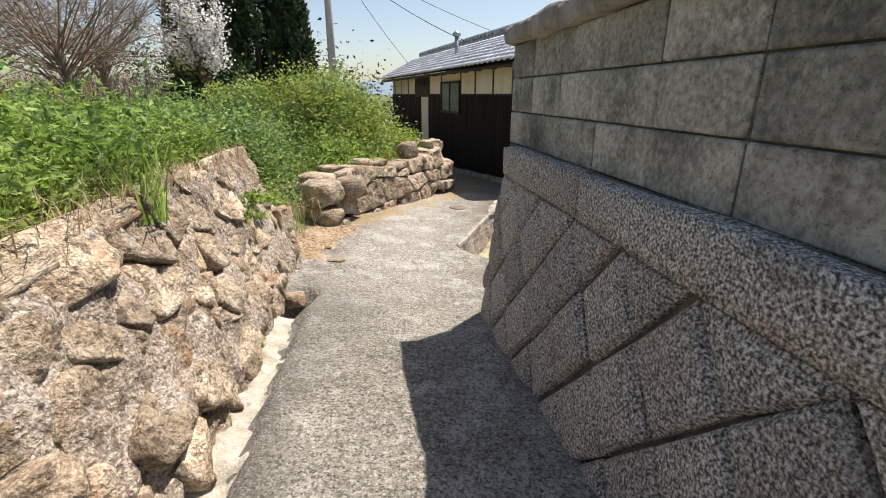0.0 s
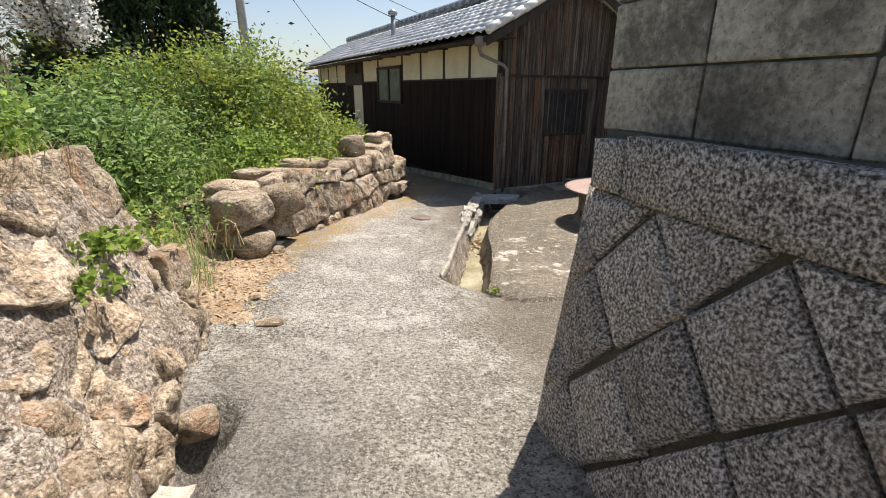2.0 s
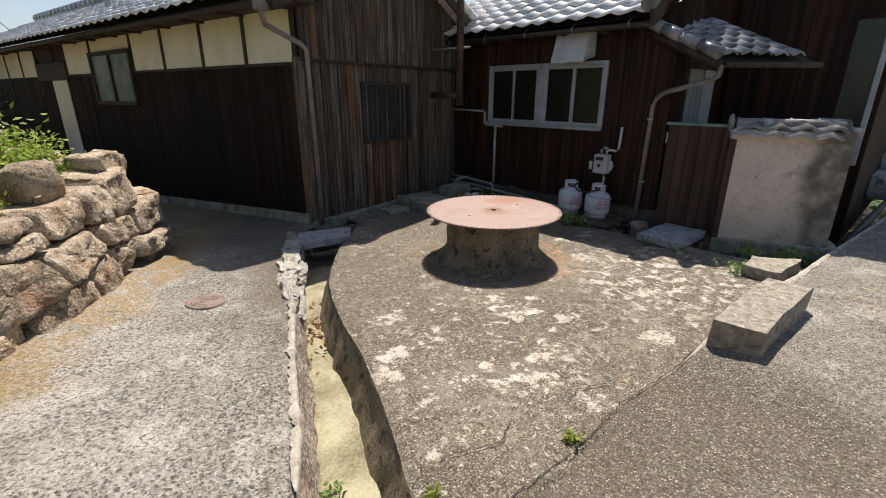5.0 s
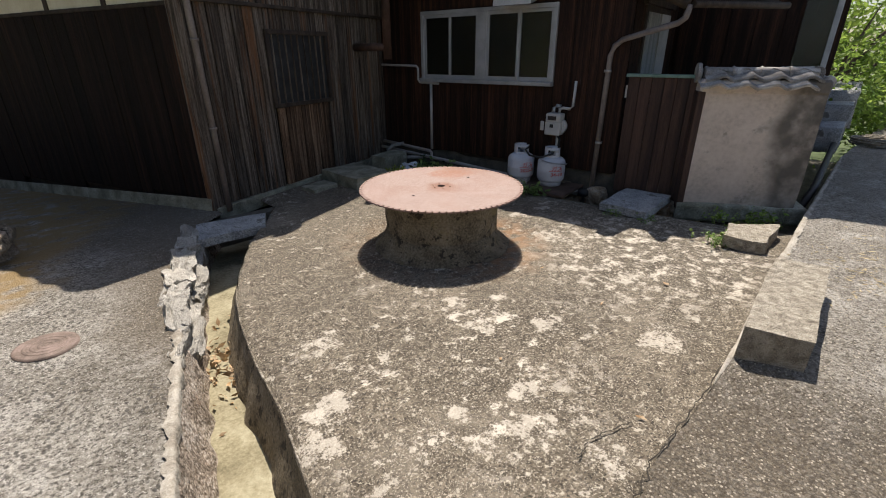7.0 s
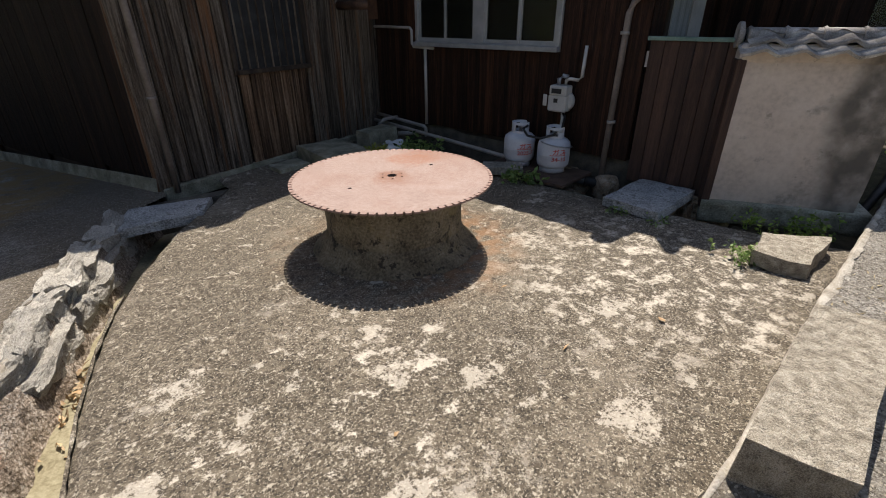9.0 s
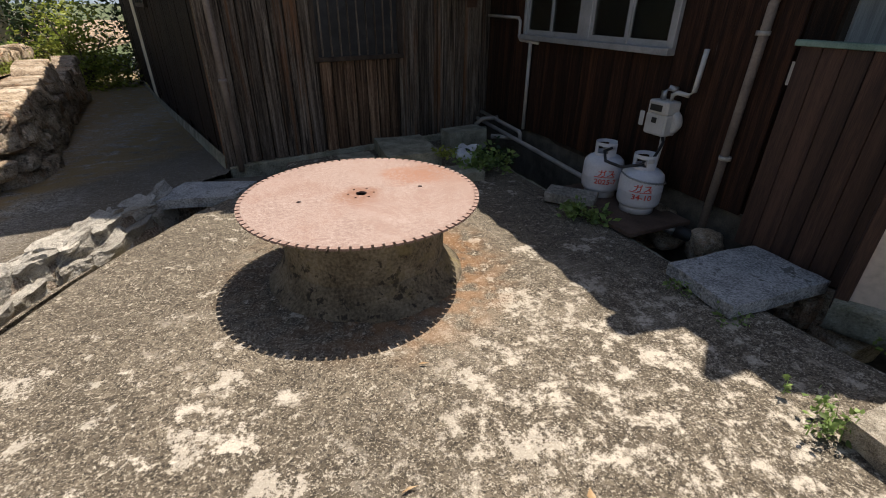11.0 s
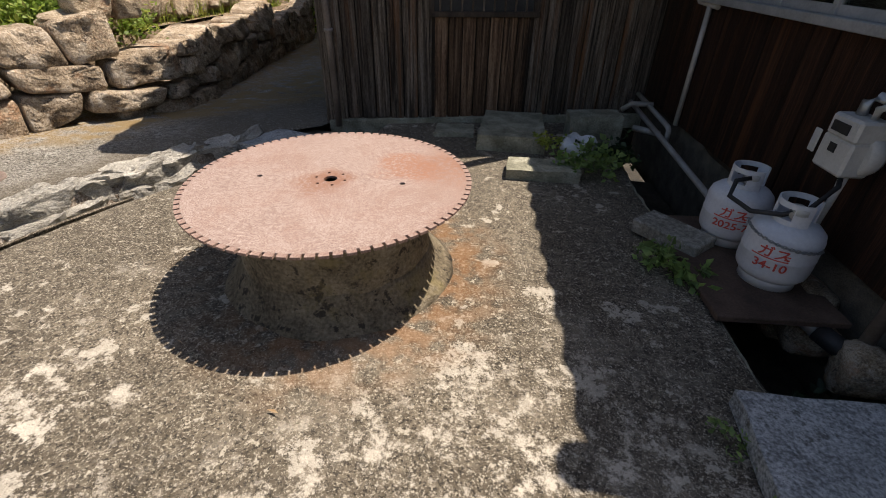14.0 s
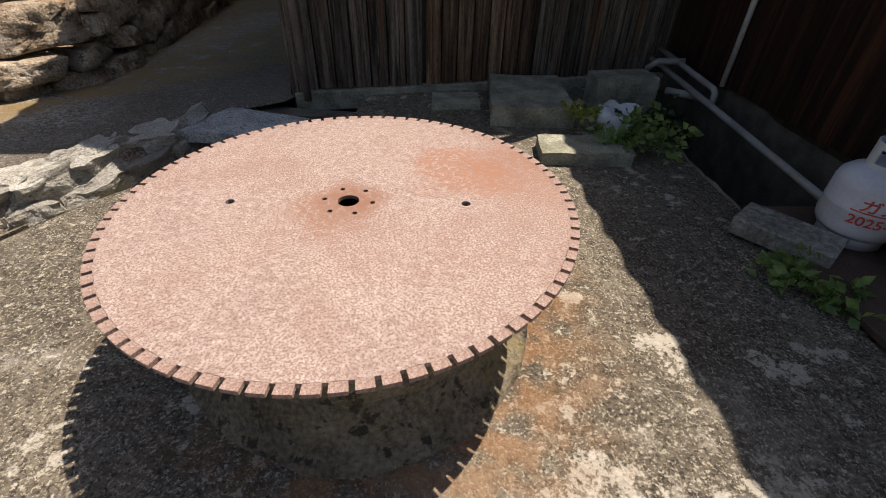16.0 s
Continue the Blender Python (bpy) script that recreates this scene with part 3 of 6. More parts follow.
def alley(x, y):
    z = interp(y, [-8, 0, 4, 5.2, 7.3, 8.5, 9.5, 13.3, 17, 24], [0.41, -0.108, -0.498, -0.545, -0.592, -0.64, -0.71, -1.0, -1.25, -1.5])
    z -= 0.32 * max(0, 1 - math.hypot(x + 0.93, (y - 3.10) * 0.8) / 0.17) ** 0.5
    if y < 3.1:
        k = (trough_edge(y) - x) / 0.05
        z -= 0.10 * min(1.0, max(0.0, k)) * min(1.0, (3.1 - y) / 0.12)
    return z - 0.08 * min(x - 0.22, 0.08) * interp(y, [1, 3, 7.5, 9], [0, 1, 1, 0])


def gut_l(y):
    return interp(y, [5.1, 5.46, 5.75, 6.12, 6.6, 7.0, 7.54, 8.15, 8.55, 8.8], [0.31, 0.43, 0.50, 0.60, 0.74, 0.85, 1.0, 1.2, 1.36, 1.50])


def gut_r(y):
    return interp(y, [4.3, 4.97, 5.27, 5.54, 6.0, 6.4, 6.8, 7.12, 7.5, 8.05, 8.48, 8.9], [0.64, 0.70, 0.79, 0.86, 0.96, 1.01, 1.09, 1.18, 1.33, 1.62, 1.92, 2.2])


def seam(x):
    return interp(x, [0.29, 0.33, 0.7, 0.95, 1.21, 1.42, 1.77, 2.3, 2.6, 3.8, 4.14, 5.07, 9.0], [5.1, 5.04, 4.82, 4.70, 4.71, 4.74, 4.81, 4.80, 4.81, 4.94, 4.96, 5.05, 5.38])


def edge_z(x):
    return interp(x, [0.3, 0.4, 0.7, 1.5, 2.2, 2.5, 3, 5, 9], [-0.545, -0.58, -0.625, -0.62, -0.56, -0.475, -0.47, -0.53, -0.65])


def near_ground(x, y):
    a = alley(x, y)
    if x > 0.29:
        s = seam(x)
        w = min(1.0, max(0.0, (y - 3.2) / (s - 3.2)))
        return lerp(a, edge_z(x), w * w * (3 - 2 * w))
    return a


def pad_z(x, y):
    return -0.66 - 0.012 * (x - 2.5) - 0.012 * (y - 6) + 0.05 * max(0, 5.2 - y)


def wob(x, y, a=0.008, s=3.0):
    return a * noise.noise(Vector((x * s, y * s, 0.3)))


def near_pt(u, v):
    x = lerp(-2.6, 14, u ** 1.25)
    e = seam(x) + (0.02 * noise.noise(Vector((x * 6, 0, 2))) if x > 0.33 else 0)
    y = lerp(-8, e, 1 - (1 - v) ** 1.25) if v < 1 else e
    return x, y, near_ground(x, y) + wob(x, y)


def far_pt(u, v):
    y = lerp(5.1, 24, v ** 1.5)
    r = gut_l(y) if y < 8.8 else 1.70 - 0.369 * (y - 9.135) + 0.02
    if y >= 8.8:
        r = min(r, 1.72)
    r += 0.025 * noise.noise(Vector((y * 7, 0, 5)))
    x = lerp(-2.6 - max(0, y - 8) * 0.5, r, u)
    return x, y, alley(x, y) + wob(x, y) - (0.02 if u == 1 and y < 8.8 else 0)


alley_near = tagged(part("road", grid(near_pt, 260, 190), CONC), "worn pale concrete lane with pebbly exposed aggregate", "lane", kind="structure")
alley_far = tagged(part("road", grid(far_pt, 60, 110), CONC), "worn concrete lane beside the shed", "lane", kind="structure")


def skirt_pt(u, v):
    x, y, z = near_pt(lerp(0.247, 1.0, u), 1.0)
    return x, y + 0.004 * math.sin(u * 300) * v, z - interp(x, [0.9, 1.2], [0.38, 0.22]) * v


part("road_edge", grid(skirt_pt, 150, 2), MORTAR, alley_near)


def pad_pt(u, v):
    y = lerp(4.35, 9.9, v)
    l = gut_r(y) + 0.02 * noise.noise(Vector((y * 8, 1, 5)))
    r = interp(y, [4.3, 5.75, 6.1, 6.75, 7.2, 7.6, 8.3, 9.9], [5.3, 4.80, 4.73, 4.59, 4.54, 4.48, 4.35, 4.2])
    if y < 5.0:
        r = 6.0
    x = lerp(l, r, u)
    ed = 0.02 if u == 0 or u == 1 else 0
    return x, y, pad_z(x, y) + wob(x, y, 0.01, 2.0) - ed - (0.12 if y < seam(x) - 0.04 else 0.0)


pad = tagged(part("pavement", grid(pad_pt, 90, 100), PADC), "brown grey concrete yard with pale lichen patches", "yard", kind="structure")


def side_wall(fn, zt, zb, a, b, n, lean):
    """A cement face under an edge x = fn(y), leaning into the channel."""
    def p(u, v):
        y = lerp(a, b, u)
        x = fn(y) + 0.03 * noise.noise(Vector((y * 7, v * 2, lean))) * (0.3 + v) + lean * v
        return x, y, lerp(zt(y) - 0.015, zb, v)
    return grid(p, n, 6)


gutter = empty("gutter", Matrix(), "open cement drain channel with broken edges", "drain", kind="structure")
part("gutter_side", side_wall(gut_l, lambda y: alley(gut_l(y), y), -1.0, 5.06, 8.9, 90, 0.10), MORTAR, gutter)
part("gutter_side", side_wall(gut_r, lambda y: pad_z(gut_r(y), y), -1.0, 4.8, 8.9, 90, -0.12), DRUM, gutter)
part("gutter_floor", grid(lambda u, v: (lerp(gut_l(lerp(4.7, 8.9, v)) - 0.1, gut_r(lerp(4.7, 8.9, v)) + 0.1, u), lerp(4.7, 8.9, v), -0.90 - 0.06 * v + 0.01 * noise.noise(Vector((u * 3, v * 22, 0)))), 8, 60), GUTTER, gutter)
part("gutter_end", boxm(1.1, 8.82, -1.05, 2.2, 8.95, -0.72), MORTAR_DK, gutter)
LIPM = mat("pale_cement_lip", [(0.24, 0.21, 0.165), (0.38, 0.35, 0.29), (0.52, 0.485, 0.42)], 9, 0.95, 0.9, 40, 0.015, spots=[((0.16, 0.14, 0.11), 14, 0.58, 0.06, 0.6)])


def lip(fx, fy, fz, n, w, side):
    """A broken pale edge of cement along a curve."""
    def p(u, v):
        x, y = fx(u), fy(u)
        k = (0.8 + 0.6 * noise.noise(Vector((u * 23, 0, 3))) + 0.45 * noise.noise(Vector((u * 71, 0, 8)))) * min(1, 0.15 + u * 12, 0.15 + (1 - u) * 12)
        o = w * k
        prof = [(1.0, 0.002), (0.3, 0.010), (-0.25, 0.008), (-0.45, -0.015), (-0.4, -0.05)][round(v * 4)]
        return x + side[0] * o * prof[0], y + side[1] * o * prof[0], fz(x, y) + prof[1] * (0.6 + 0.6 * k)
    return grid(p, n, 4)


part("broken_lip", lip(lambda u: gut_l(lerp(5.12, 7.0, u)), lambda u: lerp(5.12, 7.0, u), alley, 120, 0.035, (-1, 0.25)), LIPM, gutter)
part("broken_lip", lip(lambda u: lerp(2.3, 9.0, u), lambda u: seam(lerp(2.3, 9.0, u)), near_ground, 240, 0.035, (0, -1)), LIPM, gutter)
LUMPM = mat("broken_grey_cement", [(0.27, 0.25, 0.21), (0.46, 0.435, 0.38), (0.64, 0.615, 0.55)], 1.8, 0.95, 0.8, 9, 0.05, rnd=0.22, fine=0.55, spots=[((0.08, 0.07, 0.055), 2.5, 0.58, 0.05, 0.6), ((0.12, 0.105, 0.085), 18, 0.56, 0.04, 0.5)])
part("broken_lip", lip(lambda u: gut_r(lerp(5.1, 7.3, u)), lambda u: lerp(5.1, 7.3, u), pad_z, 120, 0.010, (1, -0.25)), PADC, gutter)
LUMPS = []
for k in range(7):
    bm = rough_mesh(rough_mesh(subdivided_box(1, 1, 1, 8, 0.26, 1.6, 5.1 * k, 0.05), 0.08, 4.0, k), 0.025, 12.0, k)
    for f in bm.faces:
        f.smooth = False
    LUMPS.append(mesh_of("lump", bm, LUMPM))
for k in range(19):
    y = 6.75 + 0.095 * k
    z = alley(gut_l(y), y)
    big = interp(y, [6.75, 7.3, 8.6], [0.55, 1.2, 1.15])
    low = k % 3 == 2
    piece("lump", LUMPS[k % 7], gutter, Matrix.Translation((gut_l(y) + (rnd(0.0, 0.03) if low else rnd(-0.045, -0.02)) * big, y, z - (rnd(0.16, 0.2) if low else rnd(0.06, 0.08)))) @ basis((0, 0, 0), (0.94, -0.33)) @ pose(0, 0, 0, rnd(-10, 10), rnd(0, 14), rnd(-10, 10)) @ Matrix.Diagonal((rnd(0.09, 0.13) * big, rnd(0.20, 0.32), rnd(0.13, 0.18), 1)))

tagged(part("ground", grid(lambda u, v: (lerp(-6, 14, u), lerp(-9, 30, v), -1.62 + 0.02 * noise.noise(Vector((u * 20, v * 20, 0)))), 20, 30), DARKSOIL), "dark damp soil under the ditches", "ground", kind="structure")
FIELD = mat("far_field", [(0.05, 0.075, 0.025), (0.09, 0.12, 0.045), (0.15, 0.16, 0.075)], 0.05, 0.95, 0.3, 2, 0.1)
tagged(part("ground", grid(lambda u, v: (lerp(-2500, 2500, u), lerp(-1500, 3500, v), -1.7 if abs(u - 0.5) < 0.02 and abs(v - 0.3) < 0.03 else -4.0), 60, 60), FIELD), "green land reaching to the horizon", "ground", kind="structure")
# distance haze is painted into the hills as a flat pale blue
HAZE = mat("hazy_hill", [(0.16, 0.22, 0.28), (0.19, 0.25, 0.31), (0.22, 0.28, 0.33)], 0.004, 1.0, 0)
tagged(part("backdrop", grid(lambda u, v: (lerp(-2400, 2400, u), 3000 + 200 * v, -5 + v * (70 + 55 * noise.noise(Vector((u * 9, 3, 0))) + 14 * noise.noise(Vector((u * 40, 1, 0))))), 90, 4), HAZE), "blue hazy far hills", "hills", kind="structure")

CRACK = mat("dark_crack", [(0.02, 0.017, 0.013), (0.035, 0.03, 0.023), (0.05, 0.043, 0.033)], 20, 0.95, 0)


def crack(pts, fz, w=0.006):
    """A ragged dark crack through the places in pts."""
    n = 14 * (len(pts) - 1)
    def p(u, v):
        k = u * (len(pts) - 1)
        i = min(int(k), len(pts) - 2)
        x, y = lerp(pts[i][0], pts[i + 1][0], k - i), lerp(pts[i][1], pts[i + 1][1], k - i)
        x += 0.02 * noise.noise(Vector((u * 40, 1, 2)))
        y += 0.02 * noise.noise(Vector((u * 40, 7, 2))) + (v - 0.5) * w * (0.6 + 1.2 * abs(noise.noise(Vector((u * 60, 3, 9)))))
        return x, y, fz(x, y) + 0.0035
    part("crack", grid(p, n, 1), CRACK, pad)


crack([(x, seam(x) + 0.004) for x in (0.75, 0.95, 1.1, 1.34, 1.6, 1.79, 2.1, 2.4)], lambda x, y: max(near_ground(x, min(y, seam(x))), pad_z(x, y)) + 0.006, 0.006)
crack([(0.9, 5.02), (1.15, 4.95), (1.3, 5.05)], lambda x, y: pad_z(x, y) + 0.008)
crack([(1.62, 5.0), (1.75, 5.03), (1.95, 4.96)], lambda x, y: pad_z(x, y) + 0.008)
crack([(0.45, 4.85), (0.32, 4.6), (0.12, 4.35), (-0.26, 4.2)], lambda x, y: near_ground(x, y) + 0.006, 0.005)
crack([(-1.0, 3.95), (-0.75, 4.0), (-0.35, 3.95), (0.15, 4.1)], lambda x, y: near_ground(x, y) + 0.006, 0.005)

# ---- granite wall with blockwork ----
# both lane walls are laid out in a frame of their own, turned a little to the yard
LANE = pose(0.41, -0.02, -0.138, 0, 0, 2.3)


def lane_floor(x, y):
    """The lane's height in the frame of its walls."""
    p = LANE @ Vector((x, y, 0))
    return alley(p.x, p.y) - LANE.translation.z


BAT = 0.115


def face_x(y, z):
    return 0.366 - 0.147 * (y - 2.94) - BAT * max(0, 0.78 - z)


WR = empty("wall_east", LANE, "battered wall of diagonal granite blocks under grey concrete blockwork", "wall", kind="structure")
part("backing", grid(lambda u, v: (face_x(lerp(-8, 3.08, u), lerp(-0.5, 0.98, v)) + 0.035, lerp(-8, 3.08, u), lerp(-0.5, 0.98, v)), 20, 6), MORTAR_DK, WR)
part("core", boxm(0.75, -8, -0.6, 1.9, 3.02, 0.97), MORTAR_DK, WR)


def clip(poly, a, b, c):
    """Keeps a*x + b*y <= c of a polygon."""
    out = []
    for p, q in zip(poly, poly[1:] + poly[:1]):
        dp, dq = a * p[0] + b * p[1] - c, a * q[0] + b * q[1] - c
        if dp <= 0:
            out.append(p)
        if dp * dq < 0:
            t = dp / (dp - dq)
            out.append((lerp(p[0], q[0], t), lerp(p[1], q[1], t)))
    return out


def inset(poly, d):
    cx, cy = sum(p[0] for p in poly) / len(poly), sum(p[1] for p in poly) / len(poly)
    r = max(0.05, min(math.hypot(p[0] - cx, p[1] - cy) for p in poly))
    k = max(0.3, 1 - d / r)
    return [(lerp(cx, p[0], k), lerp(cy, p[1], k)) for p in poly]


def stone_prism(poly, put, depth, gap, proud):
    """A stone with chamfered, uneven edges from a polygon on the wall's face; put(s, z, out) gives its place."""
    bm = bmesh.new()
    a, b = inset(poly, gap), inset(poly, gap + 0.022)
    back = [bm.verts.new(put(s, z, -depth)) for s, z in a]
    mid = [bm.verts.new(put(s + rnd(-.004, .004), z + rnd(-.004, .004), proud - 0.02)) for s, z in a]
    front = [bm.verts.new(put(s, z, proud + rnd(-0.004, 0.006))) for s, z in b]
    cx, cz = sum(p[0] for p in b) / len(b), sum(p[1] for p in b) / len(b)
    c = bm.verts.new(put(cx, cz, proud + rnd(0.006, 0.018)))
    n = len(poly)
    for i in range(n):
        j = (i + 1) % n
        bm.faces.new((back[i], back[j], mid[j], mid[i]))
        bm.faces.new((mid[i], mid[j], front[j], front[i]))
        bm.faces.new((front[i], front[j], c))
    return bm


def put_east(s, z, out):
    return face_x(s, z) - out, s, z


HS, HZ = 0.205, 0.245
for i in range(-26, 12):
    for j in range(-6, 3):
        if (i + j) % 2:
            continue
        s0, z0 = 1.545 + i * HS, 0.515 + j * HZ
        poly = [(s0 - HS + rnd(-.03, .03), z0 + rnd(-.03, .03)), (s0, z0 - HZ), (s0 + HS, z0), (s0, z0 + HZ)]
        poly = clip(poly, 0, 1, 0.775)
        poly = clip(poly, 1, 0, 3.10) if poly else poly
        if len(poly) > 2:
            poly = clip(poly, 0, -1, 0.62)
        ar = abs(sum(p[0] * q[1] - q[0] * p[1] for p, q in zip(poly, poly[1:] + poly[:1]))) / 2 if len(poly) > 2 else 0
        if ar > 0.004 and s0 > -6:
            part("granite_block", stone_prism(poly, put_east, 0.06, 0.013, rnd(0.004, 0.016)), GRANITE, WR)
# capping course
y = 2.93
while y > -8:
    ln = rnd(1.0, 1.5)
    bm = subdivided_box(0.34, ln - 0.012, 0.195, 3, 0.012, 4, y)
    part("cap_stone", bm, GRANITE, WR, at=basis((face_x(y - ln / 2, 0.88) + 0.15, y - ln / 2, 0.878), (1, 0.147)))
    y -= ln
part("corner_stone", subdivided_box(0.36, 0.16, 0.17, 3, 0.012, 5, 9.0), GRANITE, WR, at=basis((0.53, 3.03, 0.865), (1, 0.147)))
# end face of the wall, its outer edge battered like the long face
for z0, z1, x0, x1 in [(-0.6, 0.12, 0.235, 1.15), (0.12, 0.78, 0.315, 1.0), (-0.6, 0.12, 1.15, 1.9), (0.12, 0.78, 1.0, 1.9), (0.78, 0.96, 0.72, 1.9)]:
    bm = subdivided_box(x1 - x0 - 0.012, 0.12, z1 - z0 - 0.012, 5, 0.012, 4, x0 + z0)
    if x0 < 0.5:
        for v in bm.verts:
            v.co.x += BAT * v.co.z * max(0.0, 0.5 - v.co.x / (x1 - x0))
    part("granite_block", bm, GRANITE, WR, at=Matrix.Translation(((x0 + x1) / 2, 3.07, (z0 + z1) / 2)))
# blockwork
BLK = [mesh_of("concrete_block", box(bmesh.new(), -0.06, -0.196, -0.096, 0.06, 0.196, 0.096, 0.006), BLOCK) for k in range(3)]
part("mortar", boxm(-0.05, -8, 0.975, 0.05, 3.06, 1.572, m=Matrix(((1, -0.147, 0, 0.366 + 0.112 + 0.147 * 2.94), (0, 1, 0, 0), (0, 0, 1, 0), (0, 0, 0, 1)))), MORTAR_DK, WR)
for r in range(3):
    for k in range(26):
        yc = 2.935 - 0.397 * k
        piece("concrete_block", BLK[(r + k) % 3], WR, basis((face_x(yc, 0.9) + 0.105 + rnd(-.003, .003), yc, 1.075 + 0.199 * r), (1, 0.147)) @ pose(0, 0, 0, 0, rnd(-.3, .3), rnd(-.3, .3)))
for k in range(22):
    yc = 2.92 - 0.42 * k
    part("coping", subdivided_box(0.26, 0.44, 0.10, 3, 0.03, 6, 1.3 * k, 0.15), COPING, WR, at=basis((face_x(yc, 0.9) + 0.105, yc, 1.615), (1, 0.147)))

# ---- irregular masonry ----
def voronoi_cells(s0, s1, z0, z1, ds, dz, jitter):
    """Irregular polygons that fill a rectangle of wall."""
    pts = []
    rows = max(1, int((z1 - z0) / dz))
    for r in range(rows):
        s = s0 + rnd(0, ds)
        while s < s1:
            pts.append((s + rnd(-.5, .5) * ds * jitter, z0 + dz * (r + 0.5) + rnd(-.5, .5) * dz * jitter))
            s += ds * rnd(0.65, 1.5)
    out = []
    k = ds / dz
    for i, p in enumerate(pts):
        poly = [(s0, z0), (s1, z0), (s1, z1), (s0, z1)]
        for j, q in enumerate(pts):
            if i == j or abs(q[0] - p[0]) > 3 * ds or abs(q[1] - p[1]) > 3 * dz:
                continue
            a, c = (q[0] - p[0]), (q[1] - p[1]) * k * k
            m = a * (p[0] + q[0]) / 2 + c * (p[1] + q[1]) / 2
            poly = clip(poly, a, c, m)
            if len(poly) < 3:
                break
        if len(poly) > 2:
            out.append(poly)
    return out


def faced_stone(poly, put, gap, proud, amp, depth=0.12):
    """A stone with a hewn, uneven face and rounded arrises, filling a polygon of the wall."""
    pts = []
    for p, q in zip(poly, poly[1:] + poly[:1]):
        n = max(1, int(math.hypot(q[0] - p[0], q[1] - p[1]) / 0.05))
        pts += [(lerp(p[0], q[0], i / n), lerp(p[1], q[1], i / n)) for i in range(n)]
    for _ in range(1):
        pts = [((a[0] + 2 * b[0] + c[0]) / 4, (a[1] + 2 * b[1] + c[1]) / 4) for a, b, c in zip(pts[-1:] + pts[:-1], pts, pts[1:] + pts[:1])]
    pts = inset(pts, gap)
    cx, cz = sum(p[0] for p in pts) / len(pts), sum(p[1] for p in pts) / len(pts)
    sd = rnd(0, 90)
    tx, tz = rnd(-.16, .16), rnd(-.22, .12)
    bm = bmesh.new()
    rings = []
    for k, o in ((1.0, None), (1.0, 0.55), (0.95, 0.95), (0.76, 1.0), (0.5, 1.0), (0.24, 1.0)):
        ring = []
        for p in pts:
            s, z = lerp(cx, p[0], k), lerp(cz, p[1], k)
            w = noise.noise(Vector((s * 6, z * 6, sd))) + 0.6 * noise.noise(Vector((s * 15, z * 15, sd))) + 0.35 * noise.noise(Vector((s * 37, z * 37, sd)))
            out = -depth if o is None else proud * o + amp * w * min(1, o) + (s - cx) * tx + (z - cz) * tz
            ring.append(bm.verts.new(put(s, z, out)))
        rings.append(ring)
    for a, b in zip(rings, rings[1:]):
        for i in range(len(a)):
            j = (i + 1) % len(a)
            bm.faces.new((a[i], a[j], b[j], b[i])).smooth = True
    bm.faces.new(rings[-1]).smooth = True
    return bm


# ---- rubble wall on the lane's other side ----
def lw_base(y):
    return interp(y, [-8, 1.2, 2.0, 3.0, 4.1], [-0.3, -1.0, -1.12, -1.30, -1.45])


def lw_x(y, z):
    return lw_base(y) - 0.42 * max(0.0, z + 0.1)


def lw_top(y):
    return interp(y, [-8, 0, 1.5, 3, 4.1], [1.1, 0.88, 0.80, 0.78, 0.72])


WL = empty("wall_west", LANE, "leaning rubble wall of brown field stones set in old mortar", "wall", kind="structure")


def lw_pt(u, v):
    y = lerp(-8, 4.05, u)
    z = lerp(lane_floor(-1, y) - 0.2, lw_top(y), v)
    d = 0.06 * noise.noise(Vector((y * 2.2, z * 2.6, 1))) + 0.045 * noise.noise(Vector((y * 7, z * 7, 4))) + 0.02 * noise.noise(Vector((y * 19, z * 19, 7)))
    return lw_x(y, z) + 0.012 + d, y, z


part("mortar_bed", grid(lw_pt, 240, 26), MORTAR, WL)
for poly in voronoi_cells(0.0, 4.05, -0.45, 0.86, 0.27, 0.20, 1.0):
    cy, cz = sum(p[0] for p in poly) / len(poly), sum(p[1] for p in poly) / len(poly)
    if lane_floor(-1, cy) - 0.06 < cz < lw_top(cy) + 0.02:
        part("stone", faced_stone(poly, lambda s, z, o: (lw_x(s, z) + o * 0.92, s, z + o * 0.39), 0.006, rnd(-0.005, 0.05), 0.05), ROCK, WL)
for k in range(22):
    y = rnd(-2.5, 4.0)
    rock(WL, (lw_x(y, 0.75) - rnd(0.10, 0.32), y, lw_top(y) + rnd(-0.10, -0.03)), (rnd(0.2, 0.34), rnd(0.24, 0.44), rnd(0.10, 0.17)))
for k in range(14):
    x = -1.62 - k * 0.16
    for zz in np.arange(-0.25, 0.2 if k < 3 else 0.6, 0.2):
        rock(WL, (x + rnd(-.05, .05), 4.02 + rnd(-.05, .05), float(zz) + rnd(-.04, .04)), (rnd(0.2, 0.3), 0.25, rnd(0.18, 0.26)))
# cement fillet along the wall's foot and the open drain hole
def kerb_pt(u, v):
    y = lerp(-2.0, 3.10, u)
    w = 0.15 + 0.05 * noise.noise(Vector((y * 3, 1, 1))) + 0.035 * noise.noise(Vector((y * 11, 1, 5)))
    x = lw_base(y) - 0.06 + w * v * 1.7
    prof = [0.09, 0.05, 0.028, 0.014, 0.004, -0.04][round(v * 5)]
    return x, y, lane_floor(x, y) + prof + 0.012 * noise.noise(Vector((y * 9, v * 4, 2)))


